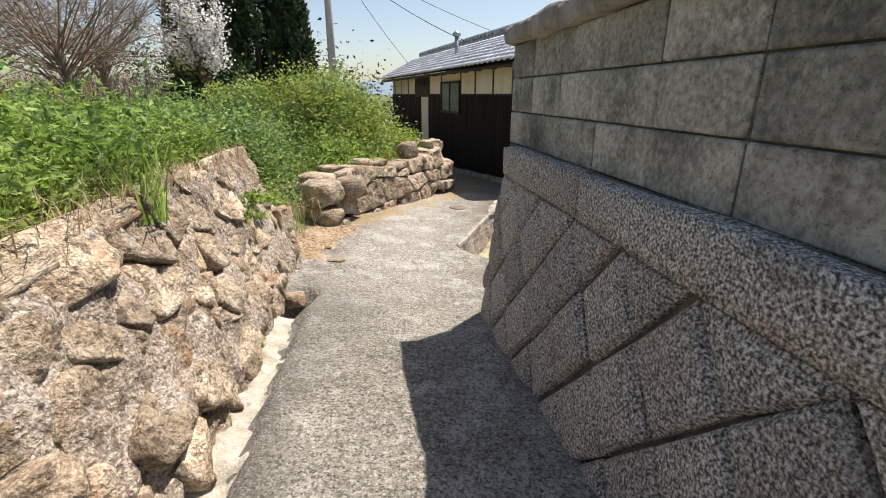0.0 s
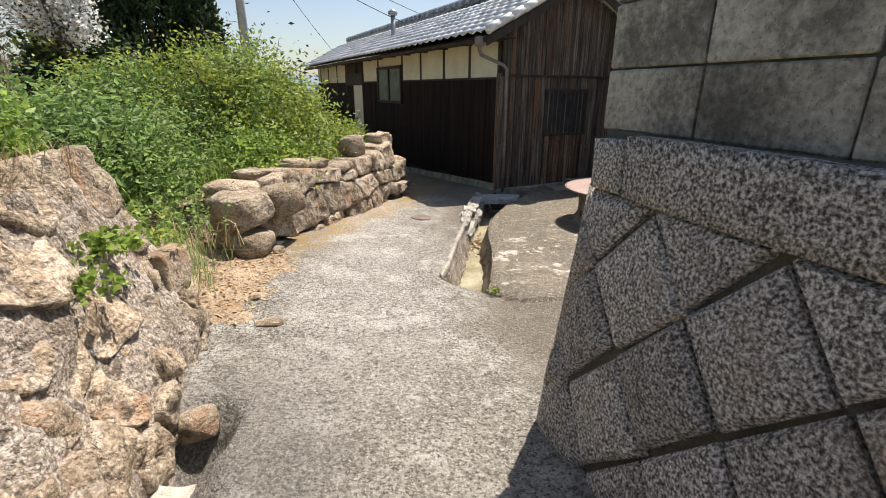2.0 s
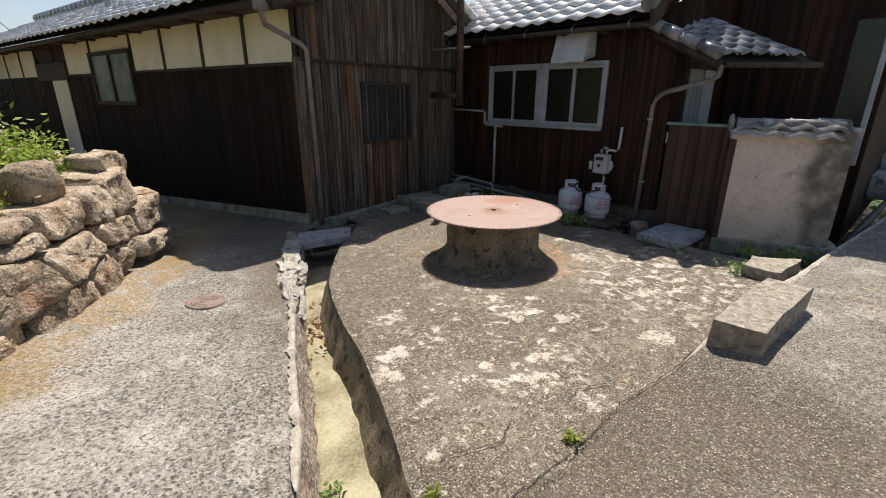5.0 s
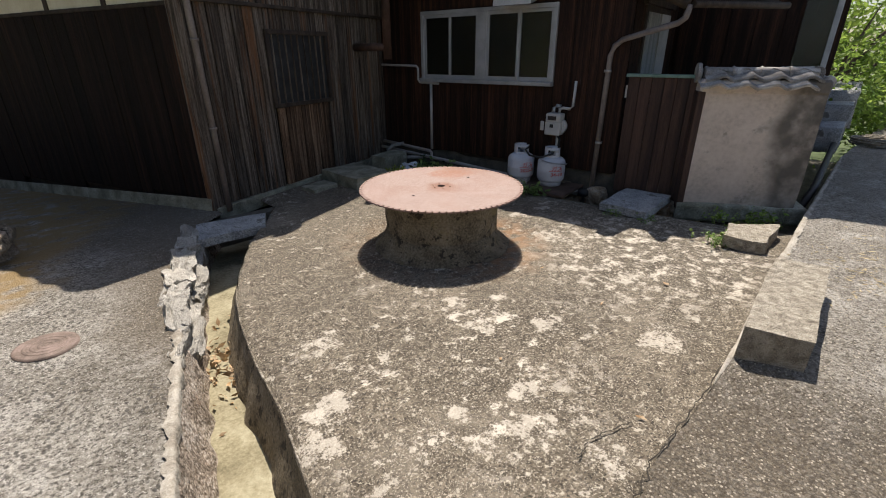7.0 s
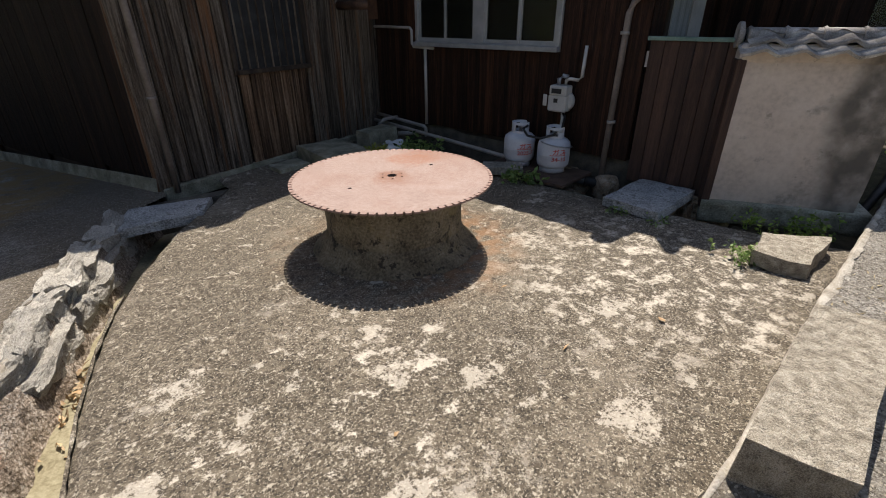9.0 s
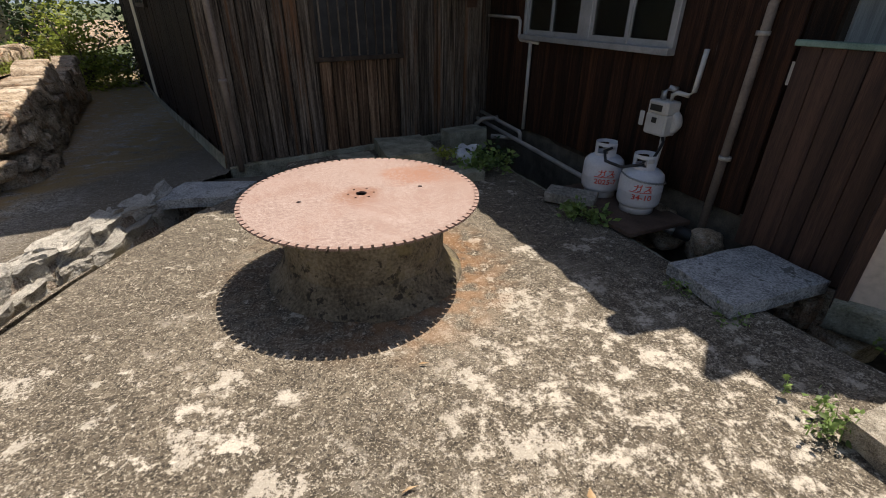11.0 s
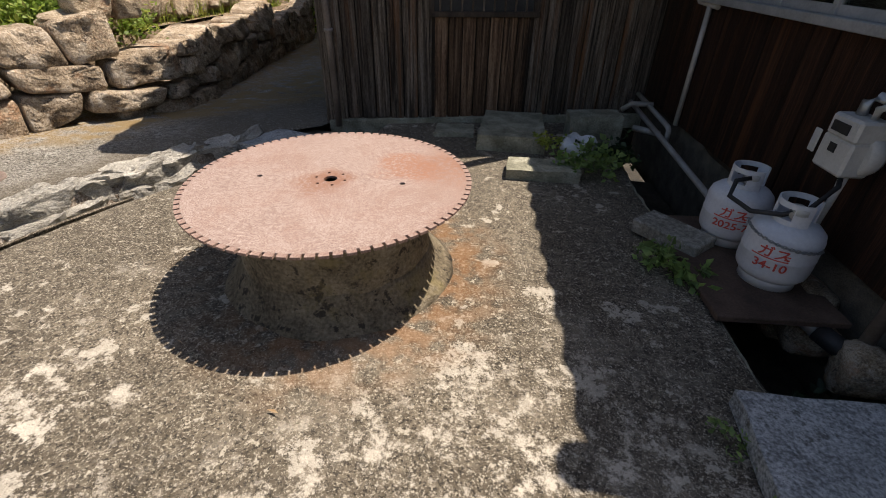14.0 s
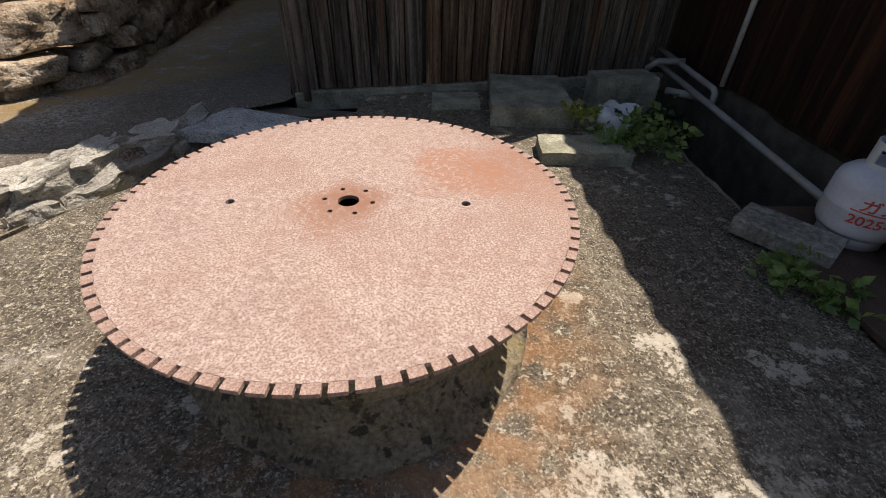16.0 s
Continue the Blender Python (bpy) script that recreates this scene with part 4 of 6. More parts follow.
part("kerb_cement", grid(kerb_pt, 200, 5), LIPM, WL)
for p, s in [((-1.26, 3.36, -0.29), (0.16, 0.2, 0.12)), ((-1.43, 3.44, -0.24), (0.16, 0.14, 0.1)), ((-1.36, 3.24, -0.27), (0.12, 0.1, 0.08)), ((-1.14, 3.38, -0.35), (0.09, 0.12, 0.07)), ((-1.44, 3.26, -0.2), (0.1, 0.16, 0.14))]:
    rock(WL, p, s)

rock(WL, (-1.12, 4.22, -0.27), (0.16, 0.10, 0.03))
rock(WL, (-1.22, 4.75, -0.30), (0.12, 0.08, 0.03))
rock(WL, (-1.30, 4.62, -0.28), (0.09, 0.07, 0.03))

# ---- second wall of large stones ----
WN = empty("wall_north", Matrix(), "dry stone wall of large pale boulders beside the lane", "wall", kind="structure")
LINE = [(-1.54, 5.12), (-1.01, 6.25), (-0.48, 7.4), (0.05, 8.7), (0.20, 9.1), (-0.30, 10.5), (-1.1, 12.7), (-2.25, 16.0), (-3.4, 19.0)]
CUM = [0.0]
for p, q in zip(LINE, LINE[1:]):
    CUM.append(CUM[-1] + math.hypot(q[0] - p[0], q[1] - p[1]))


def on_line(s):
    return interp(s, CUM, [p[0] for p in LINE]), interp(s, CUM, [p[1] for p in LINE])


def wn_top(s):
    return interp(s, [0, 1, 2.5, 3.6, 4.4, 6, 9, 14], [0.02, 0.07, 0.07, 0.04, -0.01, -0.11, -0.25, -0.5])


def wn_rock(s, z, size, back=0.0, k=None):
    x, y = on_line(s)
    x2, y2 = on_line(s + 0.1)
    d = Vector((x2 - x, y2 - y)).normalized()
    b = basis((0, 0, 0), d)
    o = b @ Vector((0, 0.12 + back, 0))
    rock(WN, (x + o.x, y + o.y, z), size, b, k=k)


def wn_put(s, z, o):
    x, y = on_line(s)
    x2, y2 = on_line(s + 0.05)
    d = Vector((x2 - x, y2 - y)).normalized()
    o2 = o - 0.22 * max(0, z + 0.5)
    return x + d.y * o2, y - d.x * o2, z


def coursed(s0, s1, z0, z1):
    """Rough squared stones in wavering courses."""
    out, z, r = [], z0, 0
    def lvl(s, k):
        return 0.05 * math.sin(s * 1.9 + k * 2.1) + 0.035 * math.sin(s * 4.7 + k * 1.3)
    while z < z1:
        h = rnd(0.20, 0.34)
        s = s0 - rnd(0, 0.3)
        lean = rnd(-.04, .04)
        while s < s1:
            w = rnd(0.26, 0.74)
            nl = rnd(-.06, .06)
            sp = rnd(0.4, 0.6) if w < 0.42 and rnd(0, 1) < 0.3 else None
            za, zb, zc, zd = z + lvl(s, r), z + lvl(s + w, r), z + h + lvl(s + w, r + 1), z + h + lvl(s, r + 1)
            if sp:
                zm, zn = lerp(za, zd, sp), lerp(zb, zc, sp)
                out.append([(s - lean, za), (s + w - nl, zb), (s + w, zn), (s, zm)])
                out.append([(s, zm), (s + w, zn), (s + w + nl, zc), (s + lean, zd)])
            else:
                out.append([(s - lean, za), (s + w * 0.5, (za + zb) / 2 + rnd(-.025, .025)), (s + w - nl, zb), (s + w + nl, zc), (s + w * 0.45, (zc + zd) / 2 + rnd(-.025, .03)), (s + lean, zd)])
            s, lean = s + w, nl
        z, r = z + h, r + 1
    return out


for poly in coursed(0.0, 13.5, -1.35, 0.2):
    cs, cz = sum(p[0] for p in poly) / len(poly), sum(p[1] for p in poly) / len(poly)
    if alley(*on_line(cs)) - 0.10 < cz < wn_top(cs) + 0.02 and cs > 0.42:
        part("stone", faced_stone(poly, wn_put, 0.010, rnd(0.02, 0.10), 0.045, 0.30), ROCK, WN)
for s, z, size in [(3.0, 0.27, (0.34, 0.3, 0.30)), (1.0, 0.2, (0.3, 0.3, 0.16)), (3.75, 0.18, (0.44, 0.3, 0.12)), (4.2, 0.26, (0.22, 0.26, 0.2)), (3.9, 0.28, (0.3, 0.3, 0.18)), (2.0, 0.18, (0.34, 0.26, 0.10)), (1.6, 0.22, (0.3, 0.3, 0.16))]:
    wn_rock(s, z - 0.055, size, 0.22)
for p, sz, k in (((-1.40, 5.55, -0.03), (0.46, 0.42, 0.30), 3), ((-1.37, 5.50, -0.32), (0.38, 0.38, 0.25), 8), ((-1.17, 5.62, -0.46), (0.15, 0.17, 0.13), 4), ((-1.18, 5.95, -0.05), (0.40, 0.40, 0.31), 9)):
    rock(WN, p, sz, basis((0, 0, 0), (0.4, 0.9)), k=k)
for k in range(26):
    s = 4.7 + k * 0.33
    wn_rock(s, wn_top(s) + rnd(0.12, 0.22), (rnd(0.3, 0.46), rnd(0.26, 0.36), rnd(0.2, 0.32)), 0.62)
part("earth_core", grid(lambda u, v: (on_line(u * 13)[0] - 0.42 - 0.2 * v, on_line(u * 13)[1] + 0.1, lerp(-1.6, wn_top(u * 13) - 0.06, v)), 40, 3), DIRT, WN)


# ---- earth bank behind the walls ----
def bank_edge(y):
    if y <= 3.8:
        return lw_x(y, 0.8) + 0.31 - 0.04 * y
    if y < 5.2:
        return interp(y, [3.8, 3.95, 5.0, 5.2], [lw_x(3.8, 0.8) + 0.158, -2.4, -2.4, -2.0])
    return interp(y, [p[1] for p in LINE], [p[0] for p in LINE]) - 0.62


def bank_z(x, y):
    d = max(0.0, bank_edge(y) - x)
    if y < 3.9:
        t = lw_top(y) - 0.178
    else:
        t = interp(y, [3.9, 5.2, 7, 9, 12, 18], [0.0, -0.03, 0.03, -0.04, -0.2, -0.6])
    return t + min(0.5, 0.16 * d) + 0.08 * noise.noise(Vector((x * 0.8, y * 0.8, 2))) * min(1, d)


tagged(part("ground", grid(lambda u, v: (lambda y: (lambda x: (x, y, bank_z(x, y)))(bank_edge(y) - 26 * u ** 1.8))(lerp(-8, 34, v)), 46, 150), DIRT), "weedy earth bank above the stone walls", "bank", kind="structure")


def slope_pt(u, v):
    y = lerp(3.75, 5.5, v)
    x = lerp(-2.8, -0.5, u)
    a = alley(x, y) + 0.012
    k = min(1.0, max(0, (-1.05 - x) / 1.4))
    edge = min(1, max(0, (-0.78 + 0.18 * noise.noise(Vector((y * 3, 0, 1))) - x) / 0.3))
    return x, y, a + 0.38 * k * k + 0.02 * noise.noise(Vector((x * 6, y * 6, 0))) - 0.05 * (1 - edge * min(1.0, max(0.0, (y - 3.92 - 0.15 * noise.noise(Vector((x * 4, 0, 6)))) / 0.25)))


tagged(part("ground", grid(slope_pt, 44, 40), DIRT), "dry orange soil littered with fallen leaves", "soil", kind="structure")


# ---- roofs ----
def tile_mesh(name, w, l, material, amp=0.045, t=0.020):
    """One S-shaped pantile: a trough and a roll, w wide along x, l long down the slope (+y up), with thickness at its lower edge."""
    bm = bmesh.new()
    n = 8
    top = []
    for yy, dz in ((0, 0.028), (l + 0.05, 0.0)):
        top.append([bm.verts.new((w * (i / n - 0.5) * 1.04, yy, dz + amp * (0.55 - math.cos(2 * math.pi * (i / n)) * 0.45 - (0.35 if 0.15 < i / n < 0.6 else 0) * math.sin(math.pi * (i / n - 0.15) / 0.45)))) for i in range(n + 1)])
    low = [bm.verts.new((v.co.x, v.co.y + 0.002, v.co.z - t)) for v in top[0]]
    for i in range(n):
        bm.faces.new((top[0][i], top[0][i + 1], top[1][i + 1], top[1][i])).smooth = True
        bm.faces.new((low[i], low[i + 1], top[0][i + 1], top[0][i]))
    return mesh_of(name, bm, material)


def tiled_slope(parent, origin, along, up, length, run, material, w=0.265, l=0.235, skip=lambda i, j: False, limit=300):
    """Rows of pantiles from the eave's start at origin; along and up are unit vectors in the parent's space."""
    a, u = Vector(along), Vector(up)
    nrm = a.cross(u)
    nrm = -nrm if nrm.z < 0 else nrm
    me = tile_mesh("tile", w, l, material)
    flip = a.cross(u).z < 0
    cols, rows = int(length / w), int(run / l)
    rest = bmesh.new()
    count = 0
    for i in range(cols):
        for j in range(rows):
            if skip(i, j):
                continue
            p = Vector(origin) + a * (w * (i + 0.5)) + u * (l * j) + nrm * 0.03
            x = -a if flip else a
            m = Matrix(((x.x, u.x, nrm.x, p.x + rnd(-.003, .003)), (x.y, u.y, nrm.y, p.y), (x.z, u.z, nrm.z, p.z + rnd(-.004, .004)), (0, 0, 0, 1)))
            if count < limit:
                piece("tile", me, parent, m)
            else:
                k = len(rest.verts)
                rest.from_mesh(me)
                rest.verts.ensure_lookup_table()
                bmesh.ops.transform(rest, matrix=m, verts=rest.verts[k:])
            count += 1
    if len(rest.verts):
        tagged(part("tile_field", rest, material, parent), kind="stuff")
    else:
        rest.free()


def planks(parent, x0, x1, z0, z1, w, material, y=0.0, t=0.02, axis="x", name="plank", gap=0.004, ragged=0.0, zf=None):
    """Upright boards side by side, the outer face at -t beyond y."""
    me = {}
    n = max(1, round((x1 - x0) / w))
    ww = (x1 - x0) / n
    for i in range(n):
        zb = zf(x0 + ww * (i + 0.5)) if zf else z0
        zt = (z1(x0 + ww * (i + 0.5)) if callable(z1) else z1)
        key = (round(zb, 1), round(zt, 2))
        if key not in me:
            me[key] = mesh_of(name, boxm(-ww / 2 + gap / 2, -t, zb, ww / 2 - gap / 2, 0, zt, 0.003), material)
        m = Matrix.Translation((x0 + ww * (i + 0.5), y + rnd(-0.004, 0.004), rnd(-ragged, ragged)))
        if axis == "y":
            m = Matrix.Translation((y + rnd(-0.004, 0.004), x0 + ww * (i + 0.5), rnd(-ragged, ragged))) @ pose(0, 0, 0, 0, 0, -90)
        piece(name, me[key], parent, m)


# ---- the shed ----
SM = basis((1.72, 9.135, 0), (0.938, 0.346))
SW, SL = 3.02, 13.0
shed = empty("shed", SM, "long weathered board shed with cream plaster panels and tiled roof", "shed")


def shed_floor(yl):
    p = SM @ Vector((0, yl, 0))
    return alley(p.x, p.y)


EZ, AZ = 1.72, 2.64
body = part("wall", boxm(0.02, 0.02, -1.2, SW, SL, 1.70), BEAM, shed)
planks(body, 0.0, SL, -1.1, 1.14, 0.19, WOOD_DARKEST, y=0.0, axis="y", zf=lambda v: shed_floor(v) + 0.10, gap=0.002)
plinth = grid(lambda u, v: (-0.035 - 0.03 * (1 - v), u * SL, lerp(shed_floor(u * SL) - 0.1, shed_floor(u * SL) + 0.12, v)), 30, 2)
part("plinth", plinth, MOSSY, shed, "cement plinth with green algae")
planks(body, 0.03, 0.93, -0.66, 1.17, 0.125, WOOD_GREY, ragged=0.01, gap=0.011)
planks(body, 0.95, 1.80, -0.66, 0.20, 0.125, WOOD_WARM, ragged=0.01, gap=0.011)
planks(body, 0.93, 1.82, 0.95, 1.17, 0.125, WOOD_GREY)
planks(body, 1.82, SW, -0.66, 1.17, 0.125, WOOD_GREY, ragged=0.01, gap=0.011)
planks(body, 0.0, SW, 1.18, lambda x: EZ + 0.04 + (AZ - EZ - 0.06) * (1 - abs(x - 1.36) / 1.36 * 0.74), 0.085, WOOD_GREY, y=-0.025)
part("sill_beam", boxm(-0.02, -0.06, -0.80, SW, 0.03, -0.66, 0.008), MOSSY, shed)
part("corner_post", boxm(-0.035, -0.035, -0.75, 0.07, 0.07, 1.2, 0.006), WOOD_GREY, shed)
part("band", boxm(-0.02, -0.055, 1.155, SW, 0.0, 1.19, 0.004), BEAM, shed)
# solid black panel paints the darkness inside the barred opening
lat = part("lattice_window", boxm(0.94, -0.02, 0.22, 1.81, 0.0, 0.93), BLACK, shed, "barred opening with a black panel for its unlit inside")
for a in [(0.90, 0.19, 1.86, 0.235), (0.90, 0.92, 1.86, 0.965), (0.90, 0.19, 0.945, 0.965), (1.80, 0.19, 1.85, 0.965)]:
    part("window_frame", boxm(a[0], -0.05, a[1], a[2], 0.01, a[3], 0.004), BEAM, lat)
for k in range(9):
    part("bar", boxm(0.988 + k * 0.093, -0.035, 0.23, 1.003 + k * 0.093, -0.015, 0.92, 0.003), WOOD_GREY, lat)
# plaster panels, posts and window of the long side
part("panel", boxm(-0.012, 0.05, 1.14, 0.03, 4.08, 1.72), PLASTER, shed)
part("panel", boxm(-0.012, 4.08, 1.47, 0.03, 7.1, 1.72), PLASTER, shed)
part("panel", boxm(-0.012, 5.78, 1.14, 0.03, 7.1, 1.47), PLASTER, shed)
part("panel", boxm(-0.012, 8.9, 0.75, 0.03, SL - 0.1, 1.72), PLASTER, shed)
for yy in (0.03, 0.96, 1.96, 3.05, 4.10, 5.78, 7.1, 7.8, 8.9, 10.0, 11.2, 12.4):
    part("post", boxm(-0.03, yy - 0.03, 1.14 if yy < 8 else 0.75, 0.0, yy + 0.03, 1.74, 0.004), BEAM, shed)
part("rail", boxm(-0.03, 0.0, 1.115, 0.0, 7.1, 1.15, 0.004), BEAM, shed)
part("lintel", boxm(-0.05, 7.1, 1.05, 0.0, 8.9, 1.40, 0.006), BEAM, shed)
dr = part("door", boxm(-0.025, 7.25, shed_floor(7.5) + 0.1, 0.0, 8.1, 1.05), PLASTER, shed, "pale sliding door panel")
w1 = part("window", boxm(-0.02, 4.12, 0.66, 0.0, 5.76, 1.45), PANE_BACK, shed, "small two-pane window in a dark wooden frame")
for a in [(4.10, 0.62, 5.78, 0.68), (4.10, 1.42, 5.78, 1.48), (4.10, 0.62, 4.17, 1.48), (5.71, 0.62, 5.78, 1.48), (4.92, 0.66, 4.97, 1.44)]:
    part("window_frame", boxm(-0.07, a[0], a[1], 0.0, a[2], a[3], 0.004), BEAM, w1)
for a in (4.17, 4.97):
    part("pane", boxm(-0.035, a, 0.68, -0.028, a + 0.74, 1.42), PANE_GREEN, w1)
# roof
roof = empty("roof", Matrix(), "grey pantile roof", "")
roof.parent = shed
UPL = Vector((1.86, 0, AZ + 0.03 - EZ)).normalized()
tiled_slope(roof, (-0.58, -0.36, EZ - 0.03), (0, 1, 0), UPL, SL + 0.6, 2.10, TILE, limit=300)
part("roof_deck", grid(lambda u, v: (lerp(-0.46, 1.36, u), lerp(-0.34, SL + 0.2, v), lerp(EZ, AZ + 0.02, u) - 0.012), 2, 2), BEAM, roof)
part("roof_deck", grid(lambda u, v: (lerp(1.36, 3.2, u), lerp(-0.34, SL + 0.2, v), lerp(AZ + 0.04, EZ + 0.02, u)), 2, 2), TILE, roof)
for k in range(int((SL + 0.5) / 0.3)):
    part("ridge_tile", lathe(bmesh.new(), [(0.105, 0), (0.11, 0.02), (0.105, 0.31)], 10), TILE_DK, roof, at=Matrix.Translation((1.36, -0.38 + k * 0.3, AZ + 0.15)) @ pose(0, 0, 0, -90))
part("ridge_course", boxm(1.27, -0.34, AZ, 1.45, SL + 0.1, AZ + 0.13, 0.01), TILE_DK, roof)
part("ridge_end", lathe(bmesh.new(), [(0.05, -0.03), (0.16, 0.0), (0.17, 0.03), (0.12, 0.06)], 16), TILE_DK, roof, at=Matrix.Translation((1.36, -0.4, AZ + 0.14)) @ pose(0, 0, 0, 90))
for sgn in (0, 1):
    vs = [(-0.5, EZ - 0.04), (1.36, AZ - 0.02)] if not sgn else [(3.22, EZ - 0.04), (1.36, AZ - 0.02)]
    bm = bmesh.new()
    for yy, zz, hh in ((-0.37, 0.0, 0.12),):
        q = [bm.verts.new((x, yy + dy, z + dz)) for dy in (0, 0.03) for x, z in vs for dz in (-hh, 0.0)]
        for f in ((0, 1, 3, 2), (4, 6, 7, 5), (0, 4, 5, 1), (2, 3, 7, 6), (0, 2, 6, 4), (1, 5, 7, 3)):
            bm.faces.new([q[i] for i in f])
    part("bargeboard", bm, BEAM, roof)
    for k in range(9):
        t0 = k / 9
        p = Vector((lerp(vs[0][0], vs[1][0], t0), -0.36, lerp(vs[0][1], vs[1][1], t0) + 0.09))
        d = (Vector((vs[1][0], 0, vs[1][1])) - Vector((vs[0][0], 0, vs[0][1]))).normalized()
        part("verge_tile", tube(bmesh.new(), [p, p + d * 0.25], [0.065, 0.058], 8), TILE, roof)
for k in range(15):
    part("rafter", boxm(-0.44, k * 0.9, EZ - 0.06, 0.05, k * 0.9 + 0.05, EZ - 0.015), BEAM, shed)
part("eave_board", boxm(-0.47, -0.34, EZ - 0.035, 0.03, SL, EZ - 0.02), BEAM, shed)
gut = part("eave_gutter", tube(bmesh.new(), [(-0.50, -0.34, EZ - 0.06), (-0.50, SL, EZ - 0.09)], 0.030, 10), BEAM, shed, "dark brown eaves gutter")
part("downpipe", tube(bmesh.new(), [(-0.54, -0.22, EZ - 0.05), (-0.54, -0.22, EZ - 0.20), (-0.50, -0.20, EZ - 0.27), (-0.02, -0.10, EZ - 0.40), (0.05, -0.095, EZ - 0.46), (0.07, -0.10, -0.70)], 0.027, 10), PIPE_GREY, shed, "grey downpipe clipped to the corner")
part("hopper", boxm(-0.60, -0.28, EZ - 0.16, -0.48, -0.16, EZ - 0.02, 0.02), PIPE_GREY, shed)
for zz in (0.85, 0.1):
    part("pipe_clip", lathe(bmesh.new(), [(0.036, -0.012), (0.036, 0.012)], 12, (interp(zz, [-0.7, 1.3], [0.07, 0.052]), -0.098, zz)), PIPE_GREY, shed)
part("flue", tube(bmesh.new(), [(0.45, 5.8, 1.95), (0.45, 5.8, 2.75)], 0.06, 12), STEEL, shed, "galvanised roof flue with a cap")
part("flue_cap", lathe(bmesh.new(), [(0.10, 0), (0.12, 0.03), (0.12, 0.09), (0.04, 0.15)], 14, (0.45, 5.8, 2.75)), STEEL, shed)

# ---- the house ----
HM = basis((4.71, 9.411, 0), (0.165, -0.986))
house = empty("house", HM, "old dark-boarded house with an aluminium window and grey tiled roof", "house")
hb = part("wall", boxm(-1.3, 0.02, -0.55, 2.62, 4.0, 1.72), BEAM, house)
planks(hb, -1.2, -0.03, -0.5, 1.75, 0.2, WOOD_DARK, gap=0.002)
planks(hb, -0.03, 1.86, -0.5, 0.40, 0.19, WOOD_DARK, gap=0.002)
planks(hb, -0.03, 1.86, 1.22, 1.75, 0.19, WOOD_DARK, gap=0.002)
planks(hb, 1.86, 2.64, -0.5, 1.75, 0.19, WOOD_DARK, gap=0.002)
part("foundation", subdivided_box(4.0, 0.3, 0.7, 6, 0.03, 3, 4.0), MORTAR_DK, house, at=Matrix.Translation((0.7, 0.17, -0.85)))
win = empty("window", Matrix(), "four-pane aluminium sliding window", "")
win.parent = house
part("window_frame", boxm(-0.03, -0.05, 1.165, 1.86, 0.03, 1.21, 0.004), ALU, win)
part("window_frame", boxm(-0.03, -0.09, 0.38, 1.86, 0.03, 0.425, 0.004), ALU, win)
part("window_frame", boxm(-0.03, -0.05, 0.425, 0.01, 0.03, 1.165, 0.003), ALU, win)
part("window_frame", boxm(1.82, -0.05, 0.425, 1.86, 0.03, 1.165, 0.003), ALU, win)
part("mullion", boxm(0.86, -0.055, 0.425, 0.98, 0.03, 1.165, 0.003), ALU, win)
for a, b, d in ((0.01, 0.45, -0.02), (0.42, 0.86, -0.035), (0.98, 1.42, -0.035), (1.39, 1.82, -0.02)):
    for q in ((a, 0.425, b, 0.47), (a, 1.13, b, 1.165), (a, 0.47, a + 0.035, 1.13), (b - 0.035, 0.47, b, 1.13)):
        part("sash", boxm(q[0], d - 0.012, q[1], q[2], d + 0.012, q[3], 0.002), ALU, win)
    part("pane", boxm(a + 0.03, d - 0.003, 0.465, b - 0.03, d + 0.003, 1.135), DIRTY, win)
# panels added behind the glass; their pale colour imitates its reflections
part("room", boxm(-0.02, 0.10, 0.36, 1.85, 0.12, 1.24), PANE_BACK, win)
part("curtain", boxm(1.45, 0.06, 0.45, 1.8, 0.08, 0.80), METER, win)
part("curtain", boxm(0.02, 0.03, 0.45, 0.44, 0.05, 1.15), PALE_BACK, win)
part("curtain", boxm(1.0, 0.03, 0.45, 1.40, 0.05, 1.15), PALE_BACK, win)
bm = bmesh.new()
prof = [(0, 0.0), (-0.26, -0.02), (-0.27, -0.08), (-0.16, 0.30), (0, 0.32)]
q = [[bm.verts.new((x, yy, zz)) for yy, zz in prof] for x in (1.20, 1.66)]
bm.faces.new(q[0]), bm.faces.new(list(reversed(q[1])))
for i in range(5):
    bm.faces.new((q[0][i], q[1][i], q[1][(i + 1) % 5], q[0][(i + 1) % 5]))
part("vent_hood", bm, METER, house, "stained white vent hood", at=Matrix.Translation((0, -0.01, 1.27)))
# roof above the window
HR = empty("roof", Matrix(), "grey pantile roof", "")
HR.parent = house
HUP = Vector((0, 0.88, 0.475)).normalized()
tiled_slope(HR, (-1.35, -0.335, 1.595), (1, 0, 0), HUP, 3.75, 2.6, TILE)
part("roof_deck", grid(lambda u, v: (lerp(-1.5, 2.42, u), lerp(-0.28, 2.4, v), 1.60 + 0.54 * lerp(0.03, 2.77, v) - 0.02), 2, 2), BEAM, HR)
part("eave_gutter", tube(bmesh.new(), [(-0.9, -0.30, 1.55), (2.45, -0.30, 1.53)], 0.030, 10), BEAM, house, "dark eaves gutter")
for k in range(5):
    part("gutter_hook", tube(bmesh.new(), [(-0.6 + k * 0.7, -0.28, 1.60), (-0.6 + k * 0.7, -0.345, 1.56), (-0.6 + k * 0.7, -0.31, 1.50)], 0.008, 6), STEEL, house)
for k in range(9):
    part("verge_tile", tube(bmesh.new(), [(2.42, -0.4 + k * 0.24, 1.70 + k * 0.13), (2.42, -0.18 + k * 0.24, 1.81 + k * 0.13)], [0.085, 0.075], 8), TILE_DK, HR)
